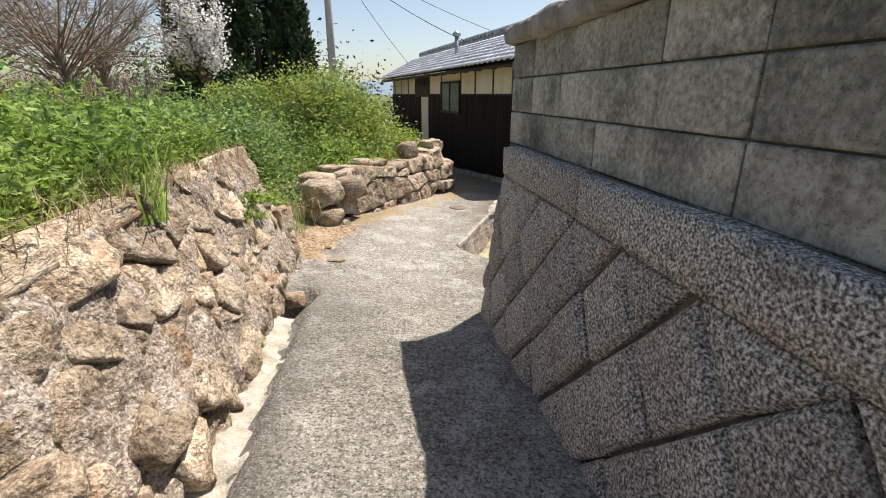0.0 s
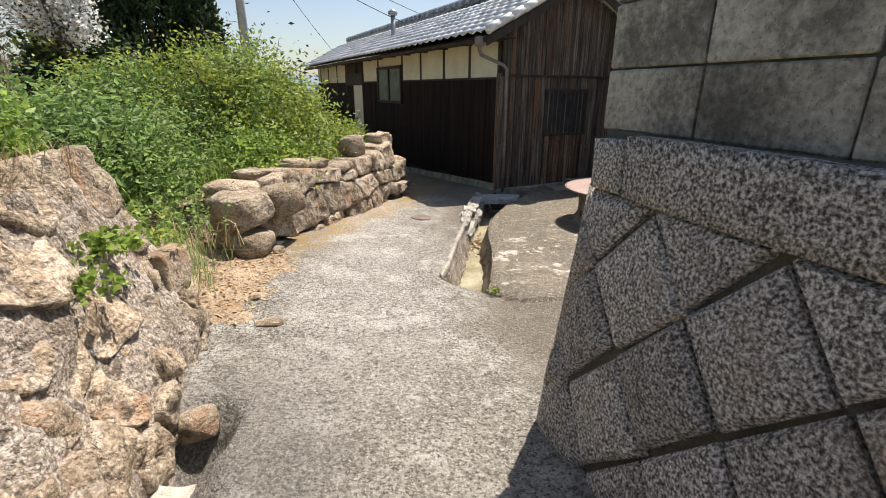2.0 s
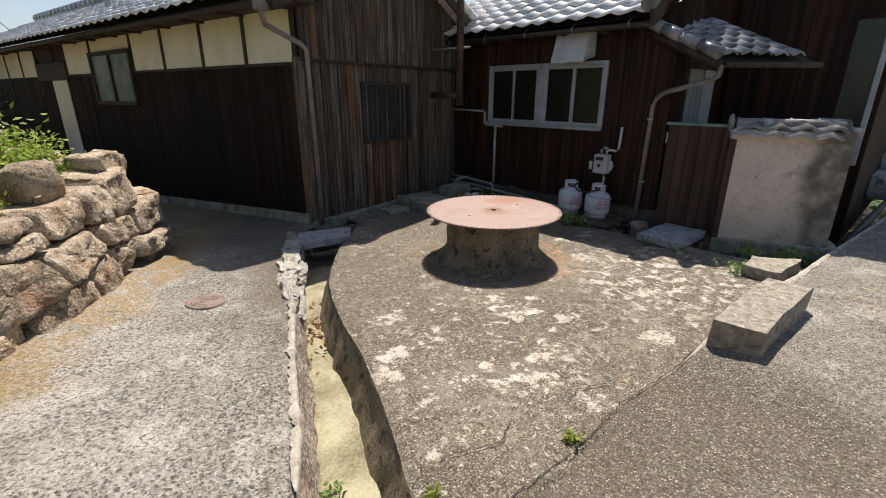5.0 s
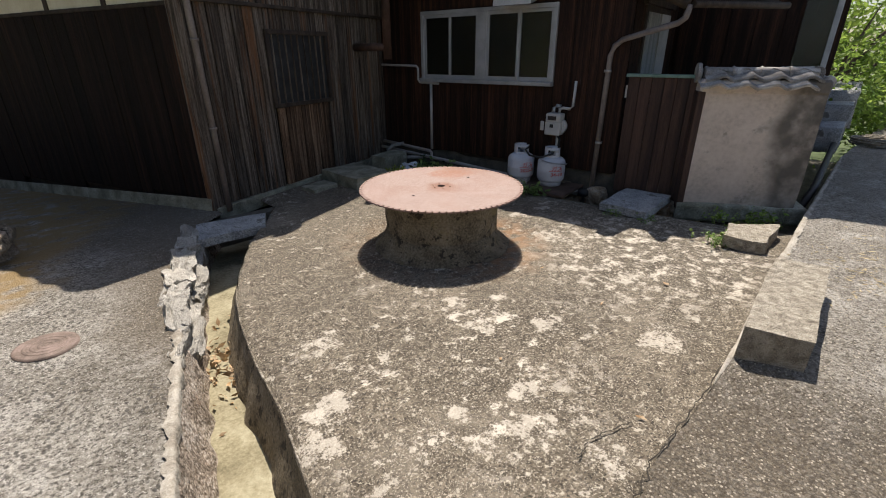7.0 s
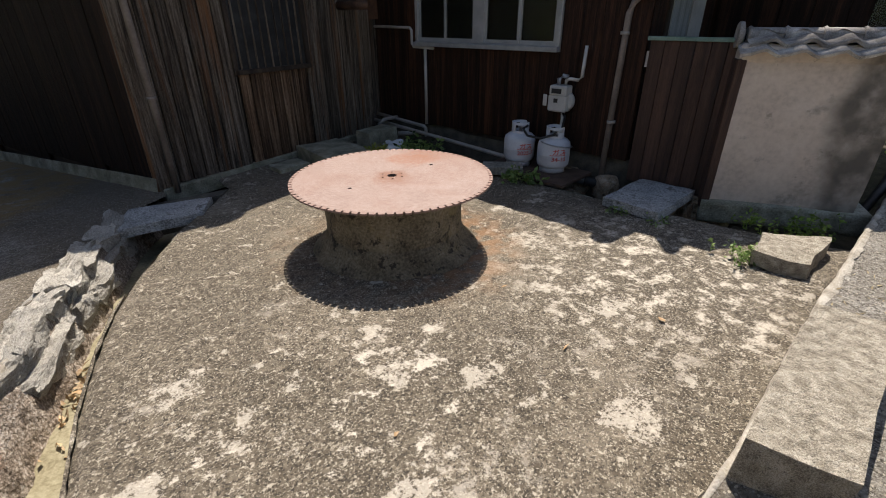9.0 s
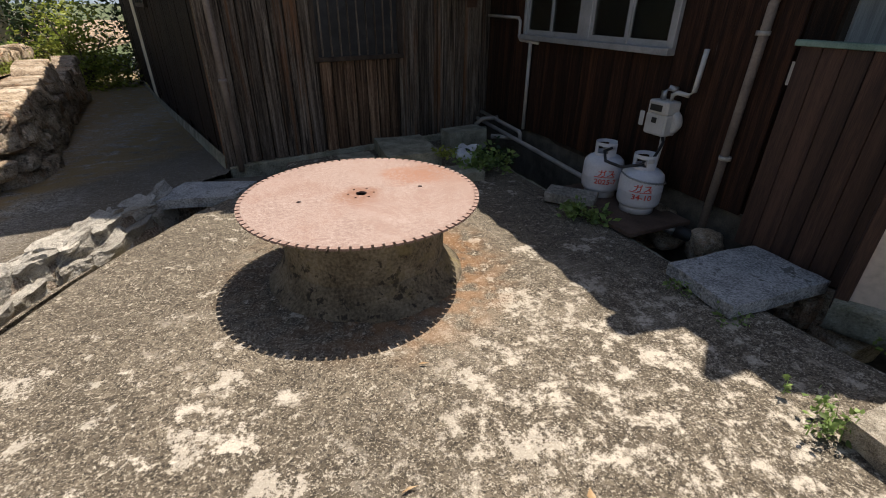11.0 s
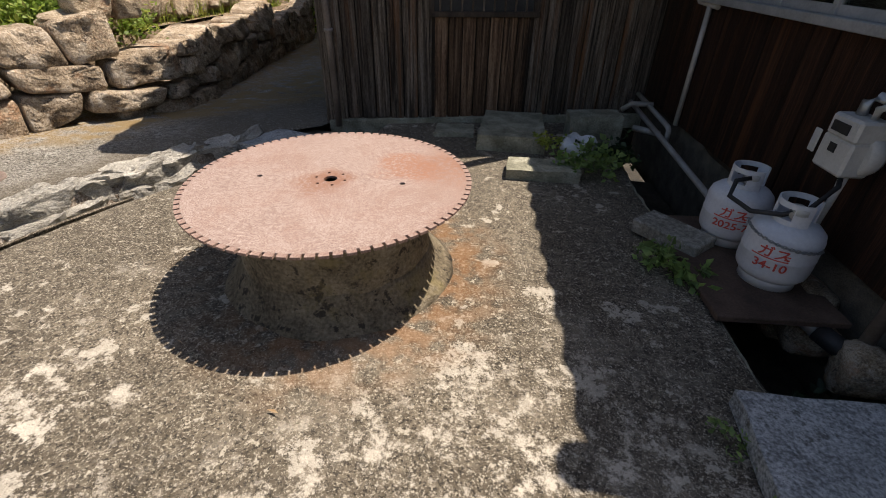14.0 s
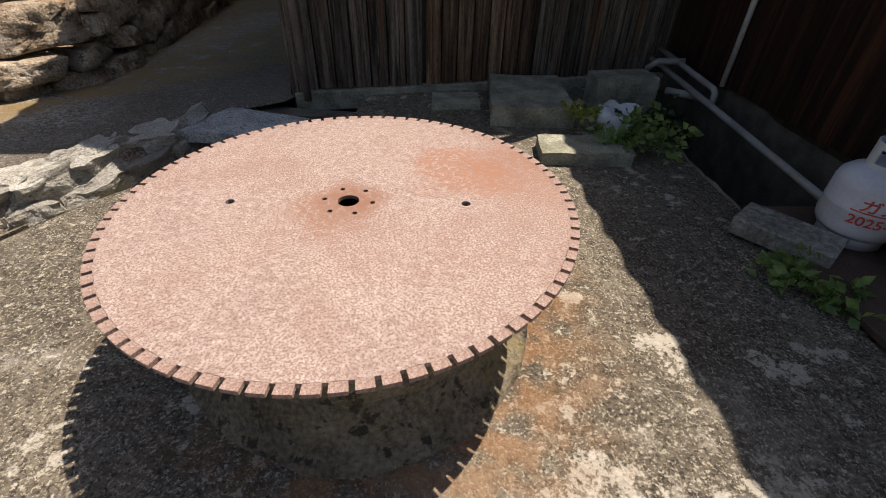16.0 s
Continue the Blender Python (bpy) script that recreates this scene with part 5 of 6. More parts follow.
part("bargeboard", boxm(0, 0, -0.16, 0.03, 2.9, 0.0, m=Matrix.Translation((2.44, -0.4, 1.64)) @ pose(0, 0, 0, 28.4)), BEAM, HR)
part("eave_board", boxm(-1.3, -0.27, 1.545, 2.42, 0.02, 1.56), BEAM, house)
for k in range(8):
    part("rafter", boxm(-1.1 + k * 0.48, -0.26, 1.50, -1.055 + k * 0.48, 0.02, 1.545), BEAM, house)
# south side under the lean-to roof
ss = part("side_wall", boxm(2.58, 0.02, -0.5, 2.64, 3.2, 2.6), WOOD_DARK, house)
dw = part("side_door", boxm(2.64, 0.30, -0.3, 2.66, 1.2, 1.16), BEAM, house, "half-glazed side door behind the board fence")
part("pane", boxm(2.66, 0.36, 0.2, 2.672, 0.78, 1.10), PALE_BACK, dw)
part("door_panel", boxm(2.66, 0.82, -0.3, 2.675, 1.18, 1.10), METER, dw)
part("lintel", boxm(2.64, 0.2, 1.16, 2.69, 1.3, 1.24, 0.004), BEAM, house)
LR = empty("lean_to_roof", Matrix(), "small dark tiled lean-to roof", "")
LR.parent = house
LE, LA, LU = Vector((3.16, -0.22, 1.15)), Vector((0.55, 0.835, 0)), Vector((-0.985, 0.17, 0))
LUP = (LU * 0.90 + Vector((0, 0, 0.40))).normalized()
tiled_slope(LR, LE - LA * 0.03, LA, LUP, 1.14, 1.05, TILE_DK, w=0.19, l=0.175)
part("roof_deck", grid(lambda u, v: LE + LA * (1.08 * u) + LUP * (1.0 * v) - Vector((0, 0, 0.012)), 2, 2), BEAM, LR)
for k in range(4):
    p = LE - LA * 0.04 + LUP * (0.235 * k) + Vector((0, 0, 0.05))
    part("verge_tile", tube(bmesh.new(), [p, p + LUP * 0.24], [0.065, 0.056], 8), TILE_DK, LR)
part("bargeboard", tube(bmesh.new(), [LE - LA * 0.02 - Vector((0, 0, 0.05)), LE - LA * 0.02 - Vector((0, 0, 0.05)) + LUP * 0.95], 0.045, 4), BEAM, LR)
part("eave_gutter", tube(bmesh.new(), [LE - LU * 0.03 - Vector((0, 0, 0.05)), LE + LA * 1.1 - LU * 0.03 - Vector((0, 0, 0.04))], 0.030, 10), BEAM, house)
part("downpipe", tube(bmesh.new(), [LE - Vector((0, 0, 0.05)), (3.14, -0.21, 1.00), (3.08, -0.19, 0.96), (2.58, -0.07, 0.84), (2.50, -0.055, 0.78), (2.47, -0.05, 0.70), (2.44, -0.05, -0.78)], 0.027, 10), PIPE_GREY, house, "grey downpipe with an elbow")
for zz in (0.55, -0.17):
    part("pipe_clip", lathe(bmesh.new(), [(0.037, -0.012), (0.037, 0.012)], 12, (2.46, -0.05, zz)), PIPE_PVC, house)
# taller wing behind
WX = 4.25
wg = part("rear_wing", boxm(2.2, 1.62, -0.9, WX, 6.0, 4.2), WOOD_DARK, house, "tall dark boarded rear wing")
planks(wg, 2.7, WX, -0.8, 4.2, 0.24, WOOD_DARK, y=1.6)
part("wing_eave", boxm(3.9, 0.9, 2.2, WX + 0.4, 1.7, 2.28, 0.01), TILE_DK, house)
rw = part("rear_window", boxm(WX - 0.36, 1.56, 0.1, WX - 0.10, 1.575, 1.6), DIRTY, house, "tall glazed rear door")
for x in (WX - 0.10,):
    part("window_frame", boxm(x, 1.535, 0.05, x + 0.05, 1.585, 1.65, 0.003), ALU, rw)
# pipes on the front wall
part("water_pipe", tube(bmesh.new(), [(-1.0, -0.05, 0.585), (-0.12, -0.05, 0.57), (-0.09, -0.05, 0.54), (-0.09, -0.05, 0.40), (-0.06, -0.05, 0.37), (0.26, -0.05, 0.36)], 0.016, 8), PIPE_PVC, house, "aged thin water pipe")
part("water_pipe", tube(bmesh.new(), [(0.13, -0.05, 0.36), (0.13, -0.05, -0.50)], 0.019, 8), PIPE_PVC, house)
part("waste_pipe", tube(bmesh.new(), [(-0.75, -0.10, -0.47), (0.13, -0.10, -0.52), (0.16, -0.10, -0.54), (0.17, -0.10, -0.64)], 0.021, 8), PIPE_PVC, house)
part("waste_pipe", tube(bmesh.new(), [(-0.8, -0.16, -0.54), (0.4, -0.16, -0.60), (1.5, -0.16, -0.66), (2.3, -0.16, -0.72)], 0.022, 8), PIPE_PVC, house)
part("pipe_stub", tube(bmesh.new(), [(-0.15, -0.28, -0.62), (0.0, -0.10, -0.62)], 0.026, 10), PIPE_PVC, house)
part("pipe_stub", tube(bmesh.new(), [(-0.5, -0.30, -0.56), (-0.45, -0.24, -0.49), (-0.4, -0.06, -0.48)], 0.024, 10), PIPE_PVC, house)
part("pipe_joint", tube(bmesh.new(), [(2.15, -0.2, -0.70), (2.35, -0.14, -0.73)], 0.036, 10), STEEL, house)
part("pipe_joint", tube(bmesh.new(), [(2.33, -0.15, -0.72), (2.48, -0.08, -0.74)], 0.045, 10), BLACK, house)
part("flue", tube(bmesh.new(), [(-0.10, -0.60, 0.66), (-0.10, -0.60, 2.7)], 0.052, 12), RUSTPIPE, house, "rusty stove flue")
part("flue_arm", tube(bmesh.new(), [(-0.62, -0.66, 0.80), (-0.08, -0.60, 0.80)], 0.048, 12), RUSTPIPE, house)
part("rod", tube(bmesh.new(), [(-0.55, -0.75, 1.42), (0.0, -0.50, 1.44)], 0.014, 8), STEEL, house)
part("wall_tag", boxm(2.66, -0.035, 0.30, 2.70, -0.02, 0.42), PIPE_PVC, house)

# ---- board fence and plaster stub wall ----
fence = empty("board_fence", HM, "red-brown board fence with a green copper top", "fence")
planks(fence, 2.68, 3.36, -0.66, 0.50, 0.115, WOOD_FENCE, y=-0.03)
part("top_flashing", boxm(2.66, -0.07, 0.50, 3.38, 0.0, 0.53, 0.004), COPPER, fence, "verdigris copper flashing")
part("post", boxm(3.34, -0.08, -0.70, 3.42, 0.02, 0.56, 0.006), WOOD_FENCE, fence)
part("flashing_step", boxm(3.36, -0.09, 0.40, 3.46, 0.01, 0.50, 0.004), COPPER, fence)

TM = basis((5.10, 6.02, 0), (0.53, -0.85))
stub = empty("plaster_wall", TM, "stained white plaster garden wall with a shade-darkened right end and tiled coping", "wall")
bm = grid(lambda u, v: (u * 0.94, -0.015 * math.sin(v * 3) + 0.01 * noise.noise(Vector((u * 5, v * 5, 0))), lerp(-0.72, 0.40, v)), 12, 12)
part("wall_face", bm, WHITEPL, stub)
part("wall_core", boxm(0.0, 0.012, -0.72, 0.94, 0.26, 0.42, 0.01), WHITEPL, stub)
part("footing", subdivided_box(1.1, 0.34, 0.16, 4, 0.03, 4, 2), MOSSY, stub, at=Matrix.Translation((0.5, 0.1, -0.70)))
part("edge_board", boxm(-0.06, -0.02, -0.70, 0.0, 0.25, 0.40, 0.006), WOOD_FENCE, stub)
CT = tile_mesh("coping_tile", 0.225, 0.17, TILE_OLD, 0.055, 0.022)
ROLL = mesh_of("coping_tile", lathe(bmesh.new(), [(0.052, 0), (0.06, 0.015), (0.05, 0.03), (0.047, 0.225)], 12), TILE_OLD)
for k in range(4):
    for sgn in (0, 1):
        piece("coping_tile", CT, stub, Matrix.Translation((0.05 + 0.22 * k, -0.09 + 0.43 * sgn, 0.405)) @ pose(0, 0, 0, 0, 0, 180 * sgn) @ pose(0, 0, 0, 24))
        piece("coping_tile", CT, stub, Matrix.Translation((0.10 + 0.22 * k, -0.02 + 0.29 * sgn, 0.465)) @ pose(0, 0, 0, 0, 0, 180 * sgn) @ pose(0, 0, 0, 22))
    piece("coping_tile", ROLL, stub, Matrix.Translation((-0.02 + 0.22 * k, 0.125, 0.55)) @ pose(0, 0, 0, 0, 90))
for k in range(7):
    piece("coping_tile", ROLL, stub, Matrix.Translation((0.86, 0.10 + 0.13 * k, 0.55 - 0.004 * k)) @ pose(0, 0, 0, -90))
    piece("coping_tile", ROLL, stub, Matrix.Translation((0.96, 0.10 + 0.13 * k, 0.475 - 0.004 * k)) @ pose(0, 0, 0, -90))
part("return_wall", boxm(0.72, 0.2, -0.72, 0.94, 1.5, 0.44, 0.01), WHITEPL, stub)
part("coping_bed", boxm(-0.05, -0.02, 0.38, 0.95, 0.27, 0.50, 0.02), WHITEPL, stub)
part("end_tile", lathe(bmesh.new(), [(0.02, -0.02), (0.085, 0.0), (0.085, 0.03)], 14), TILE_OLD, stub, at=Matrix.Translation((-0.05, 0.125, 0.55)) @ pose(0, 0, 0, 0, -90))

# ---- saw blade on its cement ring ----
HUB = (2.77, 6.98)
ring = empty("cement_ring", Matrix.Translation((HUB[0], HUB[1], -0.655)), "pitted old cement well ring under the saw blade", "well ring")
rw_ = part("ring_wall", lathe(bmesh.new(), [(0.455, -0.02), (0.447, 0.05), (0.437, 0.11), (0.435, 0.16), (0.437, 0.24), (0.438, 0.30), (0.44, 0.425), (0.35, 0.43), (0.35, 0.0)], 72), DRUM, ring)
rf_ = part("base_fillet", lathe(bmesh.new(), [(0.56, -0.035), (0.52, 0.0), (0.490, 0.022), (0.468, 0.052), (0.451, 0.09), (0.434, 0.125)], 72), DRUM, ring)
for o in (rw_, rf_):
    for w in o.data.vertices:
        w.co += noise.noise_vector(w.co * 9) * 0.012
blade = empty("saw_blade", Matrix.Translation((HUB[0], HUB[1], -0.2125)) @ pose(0, 0, 0, 0.3, -0.4, 0), "huge round stone-cutting blade with pink rusted faces", "saw blade")
bm = bmesh.new()
R, N, TH = 0.627, 84, 0.011
RI = R - 0.0225
outer = [(RI * math.cos(2 * math.pi * i / (2 * N)), RI * math.sin(2 * math.pi * i / (2 * N))) for i in range(2 * N)]
holes = [((0, 0), 0.03, 20)] + [((0.068 * math.cos(k * math.pi / 3), 0.068 * math.sin(k * math.pi / 3)), 0.0075, 8) for k in range(6)] + [((-0.32, -0.05), 0.013, 12), ((0.325, 0.03), 0.013, 12)]
loops = [[bm.verts.new((x, y, 0)) for x, y in outer]]
for (cx, cy), r, n in holes:
    loops.append([bm.verts.new((cx + r * math.cos(2 * math.pi * i / n), cy + r * math.sin(2 * math.pi * i / n), 0)) for i in range(n)])
es = [bm.edges.new((l[i], l[(i + 1) % len(l)])) for l in loops for i in range(len(l))]
bmesh.ops.triangle_fill(bm, edges=es, use_beauty=True, use_dissolve=False)
ext = bmesh.ops.extrude_face_region(bm, geom=bm.faces[:])
bmesh.ops.translate(bm, verts=[e for e in ext["geom"] if isinstance(e, bmesh.types.BMVert)], vec=(0, 0, -TH))
part("disc", bm, SAW, blade)
bm = bmesh.new()
da = 2 * math.pi / N
q = [[bm.verts.new((rr * math.cos(da * f), rr * math.sin(da * f), zz)) for f in (0.0, 0.25, 0.5, 0.74)] for rr, zz in ((RI - 0.002, 0.0), (R, 0.0), (R, -TH), (RI - 0.002, -TH))]
for k in range(4):
    for i in range(3):
        bm.faces.new((q[k][i], q[k][i + 1], q[(k + 1) % 4][i + 1], q[(k + 1) % 4][i]))
bm.faces.new([q[k][0] for k in range(4)]), bm.faces.new([q[k][3] for k in (3, 2, 1, 0)])
TOOTH = mesh_of("tooth", bm, SAW)
for i in range(N):
    piece("tooth", TOOTH, blade, pose(0, 0, 0, 0, 0, 360 * i / N))

# ---- stones and slabs in the yard ----
def slab(name, poly, top, th, material, label, category, seed, amount=0.012):
    """A rough slab over the four corners of poly."""
    cx, cy = sum(p[0] for p in poly) / 4, sum(p[1] for p in poly) / 4
    def p(u, v, w):
        x = lerp(lerp(poly[0][0], poly[1][0], u), lerp(poly[3][0], poly[2][0], u), v) - cx
        y = lerp(lerp(poly[0][1], poly[1][1], u), lerp(poly[3][1], poly[2][1], u), v) - cy
        return Vector((x, y, -th * (1 - w)))
    bm = bmesh.new()
    bmesh.ops.create_cube(bm, size=1.0)
    bmesh.ops.subdivide_edges(bm, edges=bm.edges[:], cuts=5, use_grid_fill=True)
    for v in bm.verts:
        v.co = p(v.co.x + 0.5, v.co.y + 0.5, v.co.z + 0.5)
    rough_mesh(bm, amount, 6, seed)
    ob = part(name, bm, material, at=Matrix.Translation((cx, cy, top)))
    return tagged(ob, label, category)


slab("granite_block", [(2.558, 4.558), (3.447, 4.661), (3.37, 4.89), (2.479, 4.789)], -0.325, 0.19, GRANITE_LT, "pale split granite block lying on the yard's edge", "stone block", 1.0, 0.012)
slab("flat_stone", [(4.30, 5.11), (4.83, 5.155), (4.62, 5.46), (4.27, 5.40)], -0.575, 0.10, GRANITE_LT, "flat white stone among weeds", "stone", 2.0, 0.03)
slab("stone_slab", [(4.45, 6.08), (5.13, 6.15), (5.09, 6.60), (4.43, 6.53)], -0.60, 0.075, SLAB, "blue-grey stone slab bridging the ditch", "slab", 3.0)
slab("drain_slab", [(1.26, 8.31), (1.86, 8.30), (2.0, 8.62), (1.42, 8.74)], -0.655, 0.07, SLAB, "flat stone slab laid over the drain", "slab", 4.0, 0.006)
slab("step_stone", [(3.14, 8.80), (3.68, 8.86), (3.60, 9.60), (3.10, 9.52)], -0.575, 0.14, MOSSY, "mossy flat step stone against the shed", "stone", 5.0, 0.014)
slab("brick_stone", [(3.44, 8.28), (3.95, 8.36), (3.92, 8.62), (3.42, 8.54)], -0.625, 0.13, MOSSY, "cracked square stone on the yard", "stone", 6.0, 0.010)
slab("low_stone", [(2.72, 9.02), (3.06, 9.1), (3.02, 9.34), (2.70, 9.28)], -0.66, 0.10, MOSSY, "low grey stone at the shed's foot", "stone", 7.0, 0.010)
slab("planter_trough", [(3.86, 9.25), (4.30, 9.36), (4.26, 9.60), (3.82, 9.50)], -0.50, 0.24, MOSSY, "old mossy trough in the corner", "trough", 8.0, 0.012)

# ---- ditch beside the house ----
ditch = empty("ditch", Matrix(), "dark ditch between the yard and the house", "ditch", kind="structure")
part("ditch_side", grid(lambda u, v: (interp(lerp(5.2, 9.4, u), [5.2, 5.75, 6.1, 6.75, 7.2, 7.6, 8.3, 9.4], [4.86, 4.78, 4.71, 4.57, 4.52, 4.46, 4.33, 4.2]) + 0.02 * noise.noise(Vector((u * 30, v * 3, 0))), lerp(5.2, 9.4, u), lerp(-0.70, -1.25, v)), 50, 4), MOSSY, ditch)
part("ditch_floor", grid(lambda u, v: (lerp(4.2, 5.7, u), lerp(4.9, 9.6, v), -1.15 + 0.03 * noise.noise(Vector((u * 9, v * 22, 0)))), 10, 30), DARKSOIL, ditch)
for k in range(22):
    s = rnd(1.6, 3.6)
    p = HM @ Vector((s, rnd(-0.12, 0.02), -0.82 + rnd(-.12, .1)))
    rock(ditch, p, (rnd(0.16, 0.3), rnd(0.14, 0.26), rnd(0.1, 0.2)))

# ---- gas bottles ----
def gas_bottle(m, date, label):
    ob = empty("gas_bottle", m @ Matrix.Diagonal((0.92, 0.92, 0.83, 1)), label, "gas bottle", "gas bottles")
    r = 0.165
    part("body", lathe(bmesh.new(), [(0.10, 0.055), (0.145, 0.06), (0.16, 0.085), (r, 0.12), (r, 0.195), (r + 0.002, 0.20), (r, 0.205), (r, 0.30), (0.157, 0.335), (0.13, 0.365), (0.09, 0.383), (0.04, 0.392)], 40), CYL, ob)
    part("foot_ring", lathe(bmesh.new(), [(0.125, 0), (0.13, 0.0), (0.13, 0.07), (0.125, 0.075)], 32), CYL, ob)
    bm = bmesh.new()
    n = 30
    for i in range(n):
        a0, a1 = radians(20 + 300 * i / n), radians(20 + 300 * (i + 1) / n)
        gap = (5 <= i <= 10) or (19 <= i <= 24)
        for z0, z1 in (((0.37, 0.41), (0.475, 0.505)) if gap else ((0.37, 0.505),)):
            vs = [bm.verts.new((rr * math.cos(a), rr * math.sin(a), z)) for rr in (0.092, 0.085) for a in (a0, a1) for z in (z0, z1)]
            for f in ((0, 2, 3, 1), (4, 5, 7, 6), (1, 3, 7, 5), (0, 4, 6, 2), (0, 1, 5, 4), (2, 6, 7, 3)):
                bm.faces.new([vs[q] for q in f])
    part("collar", bm, CYL, ob, "steel guard collar")
    v = part("valve", lathe(bmesh.new(), [(0.02, 0.385), (0.02, 0.43), (0.03, 0.435), (0.03, 0.465), (0.02, 0.47)], 14), STEEL, ob)
    part("valve_outlet", tube(bmesh.new(), [(0.0, 0, 0.445), (0.0, -0.085, 0.445)], [0.016, 0.02], 10), STEEL, v)
    part("regulator", lathe(bmesh.new(), [(0.02, -0.02), (0.036, -0.01), (0.036, 0.02), (0.02, 0.03)], 14, (0.02, -0.06, 0.46)), METER, v)
    for txt, z, size in (("\u30ac\u30b9", 0.225, 0.072), (date, 0.150, 0.064)):
        cu = bpy.data.curves.new("lettering", "FONT")
        cu.body, cu.size, cu.align_x, cu.extrude, cu.offset = txt, size, "CENTER", 0.0, 0.0012
        tmp = bpy.data.objects.new("lettering", cu)
        scene.collection.objects.link(tmp)
        bpy.context.view_layer.update()
        me = bpy.data.meshes.new_from_object(tmp)
        bpy.data.objects.remove(tmp)
        for w in me.vertices:
            a = w.co.x / r - math.pi / 2
            w.co = Vector(((r + 0.0035) * math.cos(a), (r + 0.0035) * math.sin(a), z + w.co.y))
        me.materials.clear()
        me.materials.append(RED)
        t = new("lettering", me)
        t.parent = ob
        tagged(t, "red painted lettering")
    for a0, a1, z in ((-1.05, 0.75, 0.212), (0.50, 0.75, 0.245), (0.50, 0.75, 0.228)):
        bm = grid(lambda u, vv: ((r + 0.004) * math.cos(lerp(a0, a1, u) * 0.55 - math.pi / 2), (r + 0.004) * math.sin(lerp(a0, a1, u) * 0.55 - math.pi / 2), z + 0.007 * vv), 8, 1)
        part("red_bar", bm, RED, ob)
    return ob


BZ = -0.655
gas_bottle(Matrix.Translation((4.80, 7.37, BZ)) @ pose(0, 0, 0, 0, 0, -30), "34-10", "grey steel gas bottle with red lettering on a board")
gas_bottle(Matrix.Translation((4.71, 7.73, BZ)) @ pose(0, 0, 0, 0, 0, -22), "2025-7", "grey steel gas bottle with red date lettering")
tagged(part("base_board", boxm(-0.30, -0.48, -0.03, 0.26, 0.45, 0, 0.004), BOARD, at=basis((4.72, 7.52, BZ), (0.99, 0.16))), "brown board carrying the gas bottles over the ditch", "board")
hose = tube(bmesh.new(), [(4.67, 7.60, -0.25), (4.61, 7.60, -0.27), (4.57, 7.51, -0.315), (4.64, 7.41, -0.335), (4.73, 7.33, -0.30), (4.80, 7.30, -0.255), (4.90, 7.36, -0.16), (4.93, 7.44, -0.11)], 0.011, 8)
tagged(part("gas_hose", hose, BLACK), "black rubber gas hose between the bottles", "hose")
chain = empty("chain", Matrix(), "slack dark chain around the gas bottles", "chain")
for k in range(34):
    a = radians(165 + 165 * k / 33)
    p = Vector((4.78 + 0.152 * math.cos(a), 7.34 + 0.152 * math.sin(a), -0.36 - 0.06 * (k / 33)))
    tg, rd = Vector((-math.sin(a), math.cos(a), 0)), (Vector((0, 0, 1)) if k % 2 else Vector((math.cos(a), math.sin(a), 0)))
    part("link", tube(bmesh.new(), [p + tg * 0.011 * math.cos(q) + rd * 0.006 * math.sin(q) for q in [2 * math.pi * i / 8 for i in range(9)]], 0.0026, 5), STEEL, chain)
tagged(part("cinder_block", boxm(-0.19, -0.09, -0.08, 0.19, 0.11, 0.0, 0.006), BLOCK, at=basis((4.42, 7.66, -0.60), (0.75, -0.66))), "grey cement block beside the gas bottles", "block")

# ---- gas meter ----
meter = empty("gas_meter", HM @ Matrix.Translation((1.96, -0.11, -0.125)) @ Matrix.Scale(0.92, 4), "pale grey gas meter on the dark wall", "gas meter")
part("body", boxm(-0.10, -0.07, 0.0, 0.10, 0.06, 0.16, 0.012), METER, meter)
part("head", boxm(-0.09, -0.075, 0.155, 0.10, 0.06, 0.255, 0.012), METER, meter)
part("dial", boxm(-0.06, -0.079, 0.18, 0.05, -0.076, 0.225), BLACK, meter)
part("display", boxm(-0.03, -0.074, 0.09, 0.015, -0.071, 0.13), BLACK, meter)
part("tag", boxm(-0.15, -0.08, 0.05, -0.105, -0.07, 0.16, 0.004), METER, meter, "hanging white tag")
part("back_case", lathe(bmesh.new(), [(0.085, 0), (0.095, 0.02), (0.095, 0.06), (0.08, 0.07)], 24, (0, 0, 0)), METER, meter, at=Matrix.Translation((0.05, 0.07, 0.10)) @ pose(0, 0, 0, 90))
part("outlet_pipe", tube(bmesh.new(), [(0.05, 0.0, 0.25), (0.05, 0.0, 0.30), (0.09, 0.0, 0.32), (0.17, 0.02, 0.31), (0.20, 0.03, 0.34), (0.20, 0.05, 0.62)], 0.017, 10), METER, meter, "white gas pipe")
part("inlet_pipe", tube(bmesh.new(), [(-0.03, 0.0, 0.25), (-0.03, 0.0, 0.31), (0.0, 0.02, 0.34), (0.05, 0.04, 0.33)], 0.022, 10), STEEL, meter)
part("drip", tube(bmesh.new(), [(0.05, 0, 0.0), (0.05, 0, -0.08), (0.03, 0, -0.34)], [0.02, 0.016, 0.012], 10), METER, meter)

